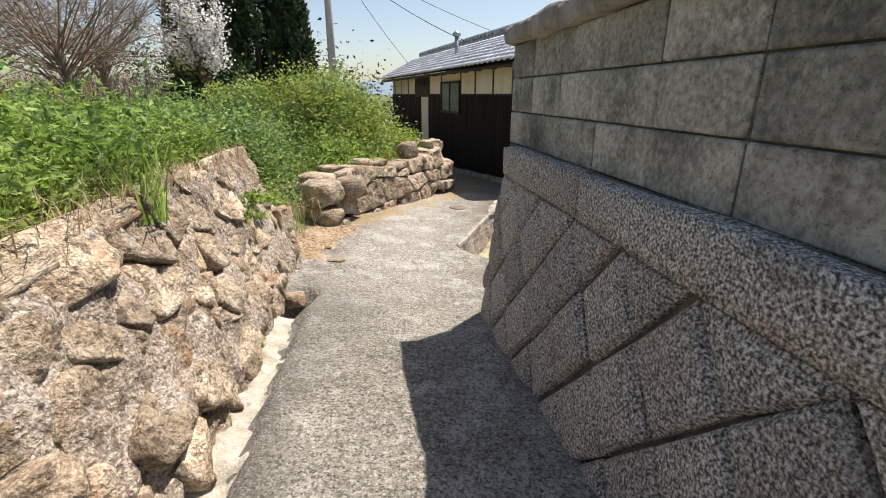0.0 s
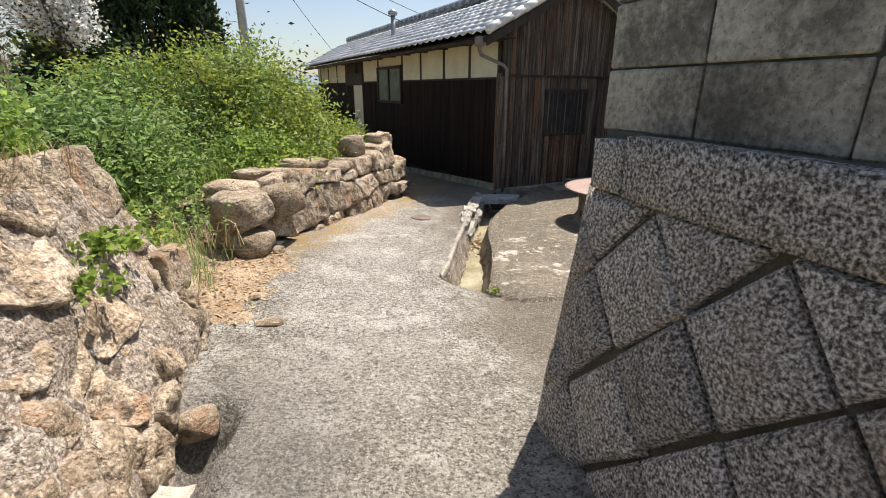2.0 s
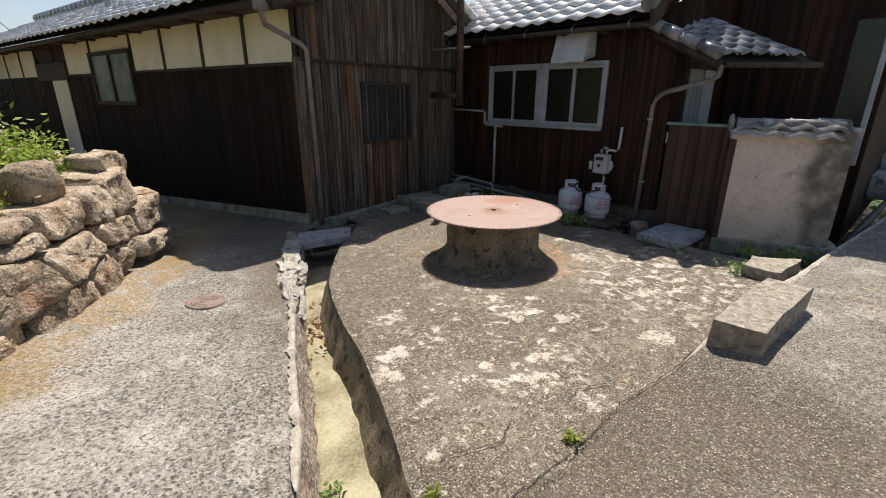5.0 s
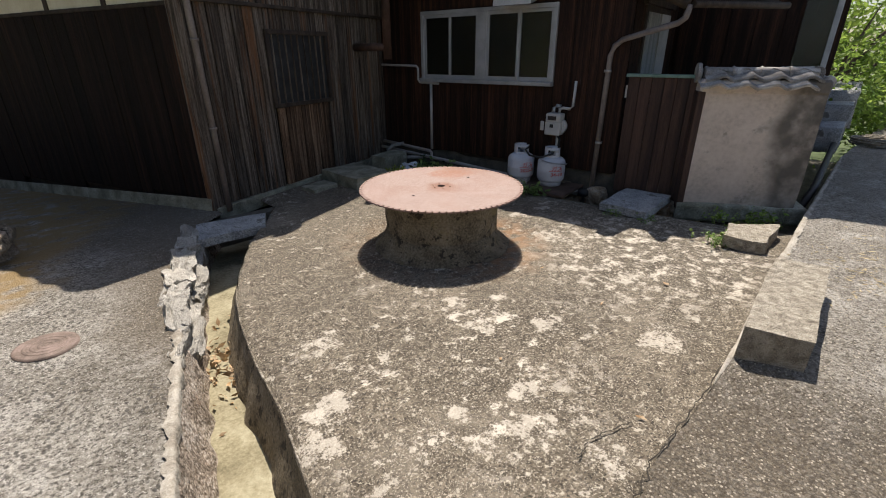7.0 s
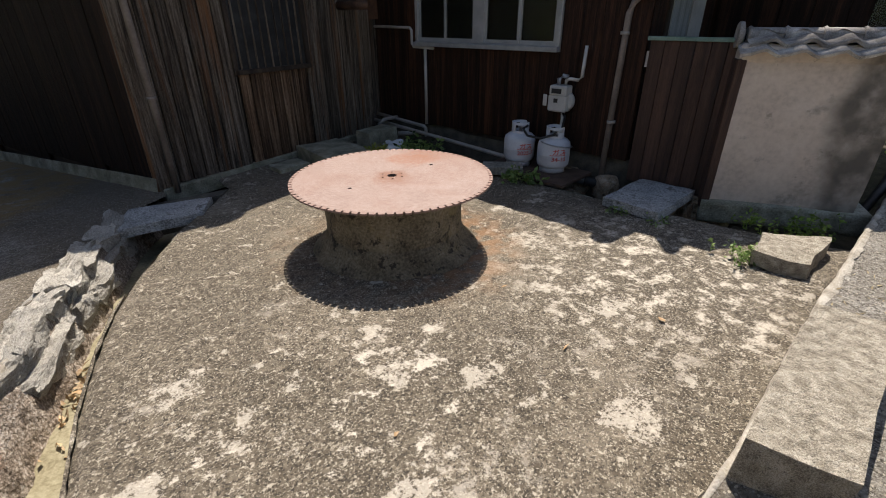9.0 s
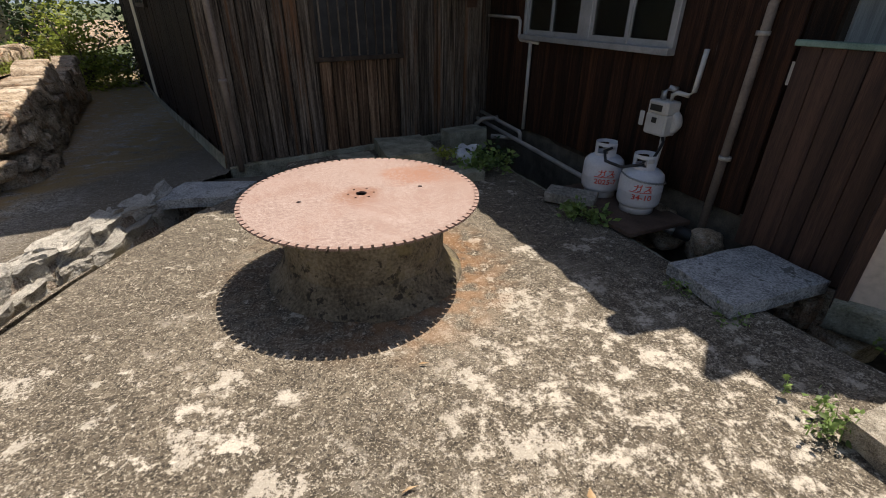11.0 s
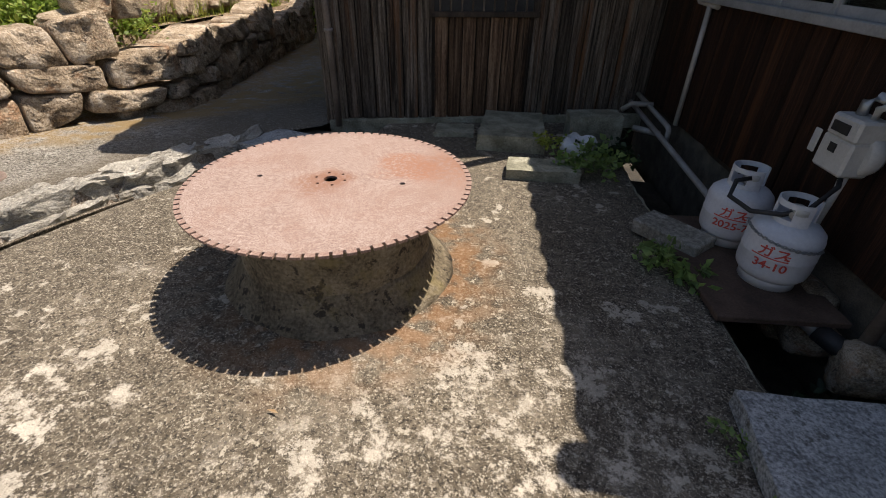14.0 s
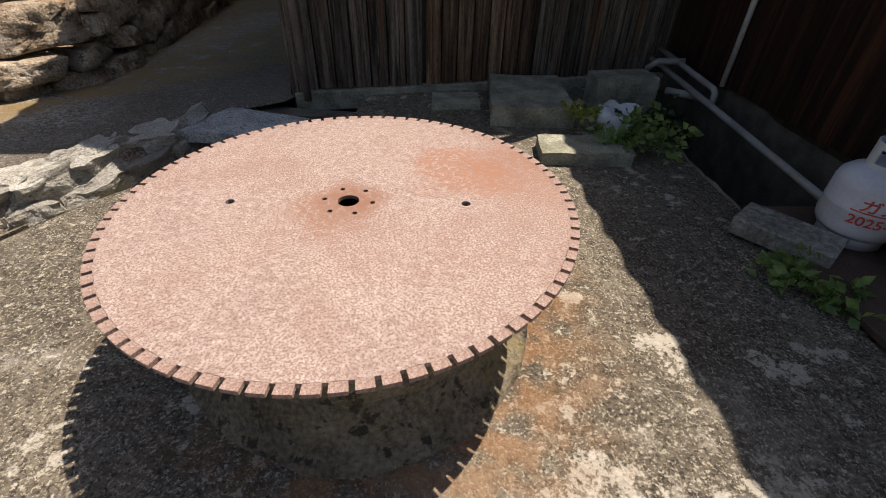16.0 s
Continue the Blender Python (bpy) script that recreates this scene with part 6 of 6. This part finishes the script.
# ---- lids in the lane ----
def lid(x, y, z, r, label):
    ob = empty("manhole_cover", Matrix.Translation((x, y, z)), label, "manhole cover", "covers in the lane")
    e = 0.05
    fn = near_ground if y < 5 else alley
    gx, gy = (fn(x + e, y) - fn(x - e, y)) / (2 * e), (fn(x, y + e) - fn(x, y - e)) / (2 * e)
    ob.matrix_basis = Matrix.Translation((x, y, z)) @ Vector((0, 0, 1)).rotation_difference(Vector((-gx, -gy, 1))).to_matrix().to_4x4()
    part("rim", lathe(bmesh.new(), [(r, -0.03), (r + 0.014, -0.03), (r + 0.014, 0.006), (r, 0.006)], 40), IRON, ob)
    part("plate", lathe(bmesh.new(), [(r - 0.004, -0.03), (r - 0.004, 0.002)], 40), IRON, ob)
    for q in (0.25, 0.5, 0.75):
        part("ridge", lathe(bmesh.new(), [(r * q - 0.012, 0.0), (r * q - 0.008, 0.008), (r * q + 0.006, 0.008), (r * q + 0.01, 0.0)], 32), IRON, ob)
    return ob


lid(1.66, 4.05, near_ground(1.66, 4.05) + 0.008, 0.108, "round rusty iron cover set in concrete")
lid(0.285, 7.15, alley(0.285, 7.15) + 0.008, 0.118, "small dark iron cover in the lane")

# ---- far end of the side path ----
for k, (x, y, z, sx, sy, sz) in enumerate([(9.3, 5.75, -0.45, 0.9, 0.5, 0.35), (10.3, 5.9, -0.30, 0.9, 0.6, 0.5), (11.4, 6.05, -0.2, 1.0, 0.7, 0.6), (12.6, 6.2, -0.2, 1.1, 0.7, 0.7)]):
    tagged(part("kerb_block", subdivided_box(sx, sy, sz, 3, 0.03, 3, k * 2.0), SLAB, at=basis((x, y, z), (0.98, 0.12))), "large grey stone block edging the side path", "stone block", "blocks along the side path")
tagged(part("black_pipe", tube(bmesh.new(), [(5.9, 5.25, -0.80), (6.6, 5.25, -0.62), (8.9, 5.50, -0.48)], 0.035, 10), BLACK), "black plastic pipe beside the ditch", "pipe")
coil = [(10.3 + (0.22 + 0.012 * (k % 9)) * math.cos(k * 0.5), 5.2 + (0.22 + 0.012 * (k % 9)) * math.sin(k * 0.5), near_ground(10.3, 5.2) + 0.02 + 0.0011 * k) for k in range(90)]
tagged(part("rope_coil", tube(bmesh.new(), coil, 0.014, 6), GRANITE_LT), "coil of pale rope on the side path", "rope")


# ---- plants ----
RNG = np.random.default_rng(11)
THICK = leafmat("dry_brown_stems", [(0.10, 0.075, 0.05), (0.17, 0.13, 0.09), (0.26, 0.21, 0.155)], 0.1, 0.9)


def on_bank(n, x_of, y0, y1, depth, power=1.5):
    """Places on the bank: y between y0 and y1, up to depth behind its edge."""
    ys = RNG.uniform(y0, y1, n)
    d = depth * RNG.uniform(0, 1, n) ** power
    xs = np.array([x_of(y) for y in ys]) - d
    zs = np.array([bank_z(x, y) for x, y in zip(xs, ys)])
    return np.stack([xs, ys, zs], 1)


def weeds(base, h0, h1, per, size, droop=0.35, ratio=2.4, lean=0.25):
    n = len(base)
    h = RNG.uniform(h0, h1, (n, 1)) * RNG.uniform(0.5, 1.0, (n, 1))
    a = RNG.uniform(0, 2 * np.pi, n)
    d = np.stack([np.cos(a), np.sin(a), np.zeros(n)], 1) * lean * RNG.uniform(0, 1, (n, 1))
    top = base + d * h + np.array([[0, 0, 1.0]]) * h
    t = RNG.uniform(0.15, 1.0, (n, per, 1))
    pos = base[:, None, :] * (1 - t) + top[:, None, :] * t + RNG.normal(0, 0.012, (n, per, 3))
    lv = leaves(pos.reshape(-1, 3), size, droop=droop, ratio=ratio, rng=RNG)
    s = np.stack([-np.sin(a), np.cos(a), np.zeros(n)], 1) * 0.003
    sv = np.stack([base - s, base + s, top], 1).reshape(-1, 3)
    sf = (np.arange(n)[:, None] * 3 + [0, 1, 2]).reshape(-1, 3)
    return join_vf(lv, (sv, sf))


cloud("weeds", weeds(on_bank(3400, bank_edge, -0.8, 4.1, 2.4), 0.12, 0.50, 16, 0.045), LEAF, None, "stuff", "fresh green weeds growing over the bank", "weeds")
cloud("weeds", weeds(on_bank(2600, bank_edge, -1.5, 6.2, 5.5, 0.8), 0.25, 0.70, 16, 0.06), LEAF_B, None, "stuff", "leafy green weeds on the bank", "weeds")
cloud("weeds", weeds(on_bank(3000, bank_edge, 3.5, 16, 9, 0.8), 0.25, 0.75, 14, 0.075), LEAF, None, "stuff", "tall green weeds behind the boulder wall", "weeds")
cloud("weeds", weeds(on_bank(700, bank_edge, 6.5, 17, 0.5), 0.08, 0.25, 10, 0.035), LEAF_Y, None, "stuff", "low yellow-green weeds on the boulder wall", "weeds")
cloud("grass", blades(on_bank(5200, bank_edge, -1, 6.5, 3.0), 0.28, 0.008, 0.6, RNG), LEAF, None, "stuff", "long green grass on the bank", "grass")
cloud("grass", blades(on_bank(1800, lambda y: bank_edge(y) + 0.12, -0.5, 4.1, 0.6), 0.24, 0.005, 1.1, RNG), STRAW, None, "stuff", "dry straw hanging over the rubble wall", "grass")
cloud("grass", blades(on_bank(3500, bank_edge, 6, 16, 3.0), 0.30, 0.010, 0.6, RNG), LEAF_Y, None, "stuff", "yellow-green grass above the boulder wall", "grass")


def tuft(x, y, z, n, r, length, width, material, label, name="grass_tuft"):
    b = np.stack([x + RNG.normal(0, r, n), y + RNG.normal(0, r, n), np.full(n, z)], 1)
    return cloud(name, blades(b, length, width, 0.7, RNG), material, None, "stuff", label, "grass tuft")


tuft(-1.12, 2.02, 0.56, 24, 0.05, 0.50, 0.013, LEAF, "tuft of broad green blades on the rubble wall")
tuft(-1.46, 4.21, -0.16, 260, 0.13, 0.36, 0.004, LEAF_B, "fine grey-green grass tuft at the wall's end")
tuft(-1.62, 5.03, -0.23, 70, 0.12, 0.34, 0.006, STRAW, "dry straw tangle beside the boulders")
tuft(-1.33, 5.40, -0.36, 40, 0.04, 0.16, 0.008, LEAF, "small grass tuft under a boulder")


def plant(x, y, z, n, r, h, size, material, label, name="weed_plant", ratio=1.6):
    b = np.stack([x + RNG.normal(0, r, n), y + RNG.normal(0, r, n), np.full(n, z)], 1)
    return cloud(name, weeds(b, h * 0.5, h, 9, size, 0.2, ratio, 0.7), material, None, "stuff", label, "weed")


plant(-1.50, 3.96, 0.16, 40, 0.14, 0.22, 0.035, LEAF_Y, "yellow-green weeds on the wall's broken end")
plant(-1.77, 4.45, -0.09, 60, 0.22, 0.42, 0.04, LEAF, "tangled weeds in the gap between the walls")
plant(-1.76, 4.88, -0.10, 60, 0.22, 0.45, 0.035, LEAF_B, "tangled weeds in the gap between the walls")
plant(-1.31, 3.47, 0.32, 30, 0.08, 0.12, 0.034, LEAF, "bright round-leaved plant on the rubble wall", ratio=1.15)
plant(-1.24, 3.17, 0.26, 24, 0.07, 0.10, 0.03, LEAF, "bright round-leaved plant on the rubble wall", ratio=1.15)
plant(0.73, 4.86, -0.61, 8, 0.02, 0.06, 0.025, LEAF_Y, "tiny weed in the cement seam")
plant(1.42, 4.77, -0.62, 9, 0.02, 0.06, 0.025, LEAF_Y, "tiny weed in the cement seam")
plant(0.48, 5.35, -0.90, 8, 0.03, 0.08, 0.03, LEAF_B, "small weed inside the drain")
plant(4.28, 5.46, -0.66, 16, 0.07, 0.14, 0.028, LEAF_B, "small flowering weed beside the flat stone")
plant(4.90, 5.50, -0.70, 18, 0.10, 0.17, 0.032, LEAF, "leafy weed between the stone and the ditch")
plant(5.15, 5.32, -0.70, 16, 0.10, 0.17, 0.032, LEAF, "leafy weed beside the plaster wall")
plant(4.30, 7.40, -0.69, 11, 0.06, 0.17, 0.05, LEAF_B, "leafy weed beside the gas bottles")
plant(4.40, 7.30, -0.69, 10, 0.05, 0.12, 0.05, LEAF_B, "leafy weed beside the board")
plant(3.98, 8.55, -0.66, 40, 0.10, 0.24, 0.05, LEAF_B, "dark leafy weed in the yard's corner")
plant(3.72, 8.78, -0.60, 24, 0.06, 0.14, 0.03, LEAF_Y, "yellow-green weed by the mossy step stone")
plant(4.15, 8.75, -0.66, 30, 0.09, 0.2, 0.05, LEAF_D, "dark leafy weed in the yard's corner")
plant(4.42, 6.35, -0.70, 14, 0.05, 0.08, 0.025, LEAF_B, "weeds along the slab's edge")
plant(4.46, 6.10, -0.70, 14, 0.05, 0.08, 0.025, LEAF_B, "weeds along the slab's edge")
plant(5.05, 6.85, -1.1, 24, 0.12, 0.25, 0.05, LEAF_D, "dark weeds down in the ditch")


def shrub(name, x, y, z, rx, ry, h, clumps, per, size, material, label, category, spread=0.16, stems=7, second=None, share=0.25):
    ob = empty(name, Matrix.Translation((x, y, z)), label, category)
    bm = bmesh.new()
    tips = []
    for k in range(stems):
        a = 2 * math.pi * k / stems + rnd(-.3, .3)
        e = Vector((rx * 0.7 * math.cos(a), ry * 0.7 * math.sin(a), h * rnd(0.55, 0.9)))
        mid = e * 0.45 + Vector((rnd(-.08, .08), rnd(-.08, .08), 0.1 * h))
        tube(bm, [(0.1 * math.cos(a), 0.1 * math.sin(a), -0.05), mid, e], [0.03 * h + 0.008, 0.018 * h + 0.005, 0.006], 6)
    part("limb", bm, BARK, ob)
    u = RNG.normal(size=(clumps, 3)); u /= np.linalg.norm(u, axis=1)[:, None]
    u[:, 2] = np.abs(u[:, 2]) * 1.1 - 0.12
    rad = RNG.uniform(0.55, 1.12, (clumps, 1))
    c = u * rad * np.array([[rx, ry, h]])
    c[:, 2] = np.maximum(c[:, 2], 0.02)
    pos = (c[:, None, :] + RNG.normal(0, spread, (clumps, per, 3)) * np.array([1, 1, 0.8])).reshape(-1, 3)
    if second:
        k = int(len(c) * share) * per
        cloud("crown", leaves(pos[k:], size, rng=RNG), material, ob)
        cloud("crown", leaves(pos[:k], size, rng=RNG), second, ob)
    else:
        cloud("crown", leaves(pos, size, rng=RNG), material, ob)
    return ob


shrub("shrub", -2.60, 5.93, -0.08, 0.72, 0.8, 0.9, 230, 75, 0.055, LEAF_B, "dense grey-green shrub beside the boulder wall", "shrub")
shrub("shrub", -3.33, 5.48, 0.17, 1.0, 0.9, 0.75, 180, 65, 0.075, LEAF_B, "leafy green shrub on the bank", "shrub")
shrub("shrub", -2.08, 8.28, -0.03, 1.15, 1.4, 1.42, 300, 150, 0.06, LEAF_Y, "large yellow-green shrub behind the boulder wall", "shrub", 0.17, 9, LEAF_B, 0.35)
shrub("shrub", -3.42, 7.98, 0.12, 1.1, 1.1, 1.05, 200, 120, 0.06, LEAF_B, "large green shrub on the bank", "shrub", 0.17, 8, LEAF_Y, 0.3)
shrub("shrub", -1.64, 7.08, -0.03, 0.5, 0.8, 0.50, 110, 60, 0.06, LEAF, "low green shrub over the boulders", "shrub", 0.12)
shrub("shrub", -0.91, 9.08, -0.08, 0.42, 0.7, 0.50, 110, 60, 0.06, LEAF, "low green shrub at the wall's corner", "shrub", 0.12, 6, LEAF_Y, 0.3)
shrub("shrub", -1.31, 9.18, -0.08, 0.45, 0.9, 0.75, 80, 50, 0.05, LEAF, "green shrub behind the wall's corner", "shrub", 0.14)
shrub("shrub", -5.42, 11.08, 0.35, 0.95, 0.9, 1.7, 170, 60, 0.14, LEAF_D, "dark evergreen shrub under white blossom", "shrub", 0.2, 7, LEAF_Y, 0.15)
shrub("shrub", -3.50, 19.28, -1.55, 1.0, 1.0, 2.2, 120, 45, 0.12, LEAF_Y, "yellow-green shrub at the end of the lane", "shrub", 0.25)
shrub("shrub", -5.32, 19.78, -1.45, 1.6, 1.6, 3.2, 160, 45, 0.14, LEAF_D, "dark green tree at the end of the lane", "shrub", 0.3)
shrub("shrub", -1.57, 21.28, -1.65, 1.5, 1.5, 3.0, 150, 45, 0.14, LEAF_D, "dark green tree at the end of the lane", "shrub", 0.3)
shrub("shrub", 13.5, 6.6, -0.8, 2.2, 1.8, 2.8, 190, 45, 0.14, LEAF, "green shrub beyond the side path", "shrub", 0.3)
shrub("shrub", 16.5, 4.6, -0.8, 2.2, 1.8, 3.2, 160, 45, 0.16, LEAF_B, "green shrub beyond the side path", "shrub", 0.3)


def blossom_tree(x, y, z):
    ob = empty("blossom_tree", Matrix.Translation((x, y, z)), "small tree covered in white blossom", "tree")
    bm, pts = bmesh.new(), []
    tube(bm, [(0, 0, 0), (0.05, 0, 0.7), (0.0, 0.05, 1.3)], [0.07, 0.055, 0.04], 8)
    for k in range(16):
        a = rnd(0, 6.28)
        e = Vector((0.85 * math.cos(a) * rnd(0.4, 1), 0.85 * math.sin(a) * rnd(0.4, 1), rnd(1.3, 3.2)))
        s = Vector((0.02, 0.02, rnd(0.7, 1.3)))
        tube(bm, [s, s.lerp(e, 0.5) + Vector((0, 0, -0.08)), e], [0.03, 0.018, 0.006], 6)
        pts += [s.lerp(e, t) for t in np.linspace(0.45, 1.05, 9)]
    part("trunk", bm, BARK, ob)
    c = np.array(pts)
    pos = (c[:, None, :] + RNG.normal(0, 0.10, (len(c), 34, 3))).reshape(-1, 3)
    cloud("blossom", leaves(pos, 0.055, ratio=1.2, rng=RNG), PETAL, ob)
    k = RNG.choice(len(pos), 900)
    cloud("crown", leaves(pos[k] + RNG.normal(0, 0.08, (900, 3)), 0.06, rng=RNG), LEAF_D, ob)


blossom_tree(-5.19, 10.18, 0.55)


def conifer(x, y, z, r, h, seed):
    ob = empty("conifer", Matrix.Translation((x, y, z)), "tall dark upright conifer with flame-shaped tufts", "tree", "conifers behind the bank")
    part("trunk", tube(bmesh.new(), [(0, 0, 0), (0, 0, h * 0.5), (0, 0, h * 0.95)], [0.16, 0.10, 0.02], 8), BARK, ob)
    n = 420
    t = RNG.uniform(0.03, 1.0, n)
    a = RNG.uniform(0, 6.28, n)
    rr = r * np.sin(np.pi * np.clip(0.18 + 0.82 * t, 0, 1)) ** 0.7 * RNG.uniform(0.6, 1.08, n)
    c = np.stack([rr * np.cos(a), rr * np.sin(a), t * h], 1)
    q = RNG.uniform(0, 1, (n, 46, 1))
    w = RNG.normal(0, 1, (n, 46, 3)) * np.array([0.11, 0.11, 0.06]) * (1.1 - q)
    up = np.stack([0.22 * np.cos(a), 0.22 * np.sin(a), np.full(n, 0.62)], 1)[:, None, :]
    pos = (c[:, None, :] + up * q + w).reshape(-1, 3)
    cloud("crown", leaves(pos, 0.20, droop=1.1, ratio=2.6, rng=RNG), LEAF_D, ob)


for x, y, z, r, h in ((-7.68, 19.0, -0.05, 0.95, 7.0), (-8.98, 18.6, -0.05, 1.0, 7.6), (-10.2, 19.4, -0.05, 1.0, 7.2), (-6.6, 19.6, -0.05, 0.7, 5.2)):
    conifer(x, y, z, r, h, 1)


def bare_tree(x, y, z, h, spread, n, label, leafy=0):
    ob = empty("bare_tree", Matrix.Translation((x, y, z)), label, "tree")
    bm = bmesh.new()
    tube(bm, [(0, 0, -0.1), (0.05, 0.03, h * 0.25), (0, 0, h * 0.45)], [0.09, 0.07, 0.05], 8)
    ends = []
    part("trunk", bm, TWIG, ob)
    for k in range(n):
        bm = bmesh.new()
        a, s = rnd(0, 6.28), Vector((0, 0, h * rnd(0.15, 0.45)))
        e = Vector((spread * math.cos(a) * rnd(0.5, 1), spread * math.sin(a) * rnd(0.5, 1), h * rnd(0.35, 1.0)))
        m = s.lerp(e, 0.5) + Vector((rnd(-.2, .2), rnd(-.2, .2), rnd(-.1, .25)))
        tube(bm, [s, m, e], [0.013, 0.008, 0.003], 5, False)
        for j in range(12):
            b = m.lerp(e, rnd(-0.3, 1))
            f = b + Vector((rnd(-.5, .5), rnd(-.5, .5), rnd(-.25, .5))) * spread * 0.4
            tube(bm, [b, b.lerp(f, 0.5) + Vector((rnd(-.06, .06), rnd(-.06, .06), rnd(-.06, .06))), f], [0.006, 0.004, 0.002], 4, False)
        part("limb", bm, TWIG, ob)
    return ob


bare_tree(-5.90, 7.38, 0.62, 2.9, 2.2, 70, "bare brown fruit tree with tangled twigs")
bare_tree(-8.12, 7.98, 0.62, 3.3, 2.4, 70, "bare brown tree with tangled twigs")
bare_tree(-8.65, 11.78, 0.65, 3.8, 2.6, 80, "bare brown tree with tangled twigs")
bare_tree(-2.59, 9.98, 0.05, 1.9, 1.0, 18, "thin bare twigs rising above the shrub")
cloud("thicket", blades(np.stack([RNG.uniform(-22, -8, 5000), RNG.uniform(12, 24, 5000), np.full(5000, 0.4)], 1), 1.7, 0.02, 0.9, RNG), THICK, None, "stuff", "dry brown thicket behind the bank", "thicket")
cloud("far_trees", leaves(np.concatenate([np.stack([x + RNG.normal(0, 1.3, 900), y + RNG.normal(0, 1.0, 900), z + RNG.normal(0, 0.9, 900)], 1) for x, y, z in [(-20 + 2.4 * k, 25 + 2 * math.sin(k), 1.4 + 0.9 * math.sin(k * 1.7)) for k in range(7)]]), 0.22, rng=RNG), LEAF_D, None, "stuff", "dark far trees behind the thicket", "trees")

# fallen leaves on the soil and in the drain
d = np.stack([RNG.uniform(-2.0, -0.78, 1500), RNG.uniform(3.95, 5.5, 1500), np.zeros(1500)], 1)
d[:, 2] = [slope_pt((x + 2.8) / 2.3, (y - 3.75) / 1.75)[2] + 0.008 for x, y in d[:, :2]]
v, f = leaves(d, 0.045, droop=0.0, rng=RNG)
v[:, 2] = np.repeat(d[:, 2], 4) + (v[:, 2] - np.repeat(d[:, 2], 4)) * 0.3
cloud("fallen_leaves", (v, f), DEADLEAF, None, "stuff", "brown fallen leaves on dry soil", "leaves")
e = np.stack([RNG.normal(0, 0.10, 160), RNG.normal(0, 0.18, 160), np.zeros(160)], 1) + np.array([[0.97, 6.88, -0.915]])
cloud("fallen_leaves", leaves(e, 0.05, droop=0.0, rng=RNG), DEADLEAF, None, "stuff", "brown fallen leaves in the drain", "leaves")
g = np.stack([RNG.normal(4.1, 0.35, 260), RNG.normal(4.55, 0.16, 260), np.zeros(260)], 1)
g[:, 2] = [near_ground(x, y) + 0.006 for x, y in g[:, :2]]
v, f = leaves(g, 0.05, droop=0.0, ratio=5, rng=RNG)
v[:, 2] = np.repeat(g[:, 2], 4) + (v[:, 2] - np.repeat(g[:, 2], 4)) * 0.25
cloud("straw_litter", (v, f), STRAW, None, "stuff", "dry straw litter on the side path", "litter")
for x, y, r in ((2.92, 6.10, 20), (2.76, 5.55, 130), (1.9, 5.6, 60), (2.0, 4.95, 10), (3.3, 5.4, 75), (1.2, 3.5, 200), (2.4, 6.3, 120)):
    v, f = leaves(np.zeros((1, 3)), 0.06, droop=0, rng=RNG)
    v = (v - v.mean(0)) * np.array([1, 1, 0.15])
    cloud("fallen_leaf", (v, f), DEADLEAF, None, "", "single curled dry leaf on concrete", "leaf", Matrix.Translation((x, y, (pad_z(x, y) if y > 4.9 else near_ground(x, y)) + 0.012)) @ pose(0, 0, 0, 0, 0, r))

# ---- plastic bag ----
bm = subdivided_box(0.26, 0.20, 0.10, 6, 0.05, 9, 3.0, 0.4)
rough_mesh(bm, 0.025, 24, 1.0)
BAG = mat("thin_white_plastic", [(0.45, 0.48, 0.52), (0.60, 0.63, 0.66), (0.72, 0.74, 0.76)], 6, 0.35, 0.5, 40, 0.006)
tagged(part("plastic_bag", bm, BAG, at=Matrix.Translation((3.92, 8.80, -0.60)) @ pose(0, 0, 0, 10, 8, -30)), "crumpled pale plastic bag among weeds", "plastic bag")

# ---- pole and wires ----
pole = empty("utility_pole", Matrix.Translation((-4.83, 19.2, -1.2)), "grey concrete utility pole", "utility pole")
part("post", lathe(bmesh.new(), [(0.17, 0), (0.11, 10.0)], 16), POLEM, pole)
for z in (3.6, 6.4, 9.2):
    part("band", lathe(bmesh.new(), [(0.16, z), (0.16, z + 0.05)], 14), STEEL, pole)
part("crossarm", boxm(-0.9, -0.05, 9.3, 0.9, 0.05, 9.42, 0.01), STEEL, pole)
part("junction_box", boxm(0.1, -0.1, 7.3, 0.45, 0.1, 7.5, 0.02), BLACK, pole)


def wire(a, b, sag, r=0.012):
    a, b = Vector(a), Vector(b)
    pts = [a.lerp(b, t) - Vector((0, 0, 4 * sag * t * (1 - t))) for t in np.linspace(0, 1, 18)]
    tagged(part("cable", tube(bmesh.new(), pts, r, 5), BLACK), "thin black overhead cable", "cable", "overhead cables")


TOP = (-4.83, 19.2, 6.2)
wire(TOP, (0.4, 15.5, 2.7), 0.25)
wire((-4.83, 19.2, 6.3), (-2.4, 30, 2.2), 0.2)
wire((-4.83, 19.2, 6.1), (-22, 30, 0.5), 0.5)
wire((-4.83, 19.2, 8.1), (14, 16, 6.2), 0.5)
wire((-4.83, 19.2, 8.3), (16, 15, 6.9), 0.5)
wire((-4.83, 19.2, 6.2), (6, 26, 3.0), 0.4)
wire((-4.83, 19.2, 8.0), (10, 24, 4.0), 0.5)
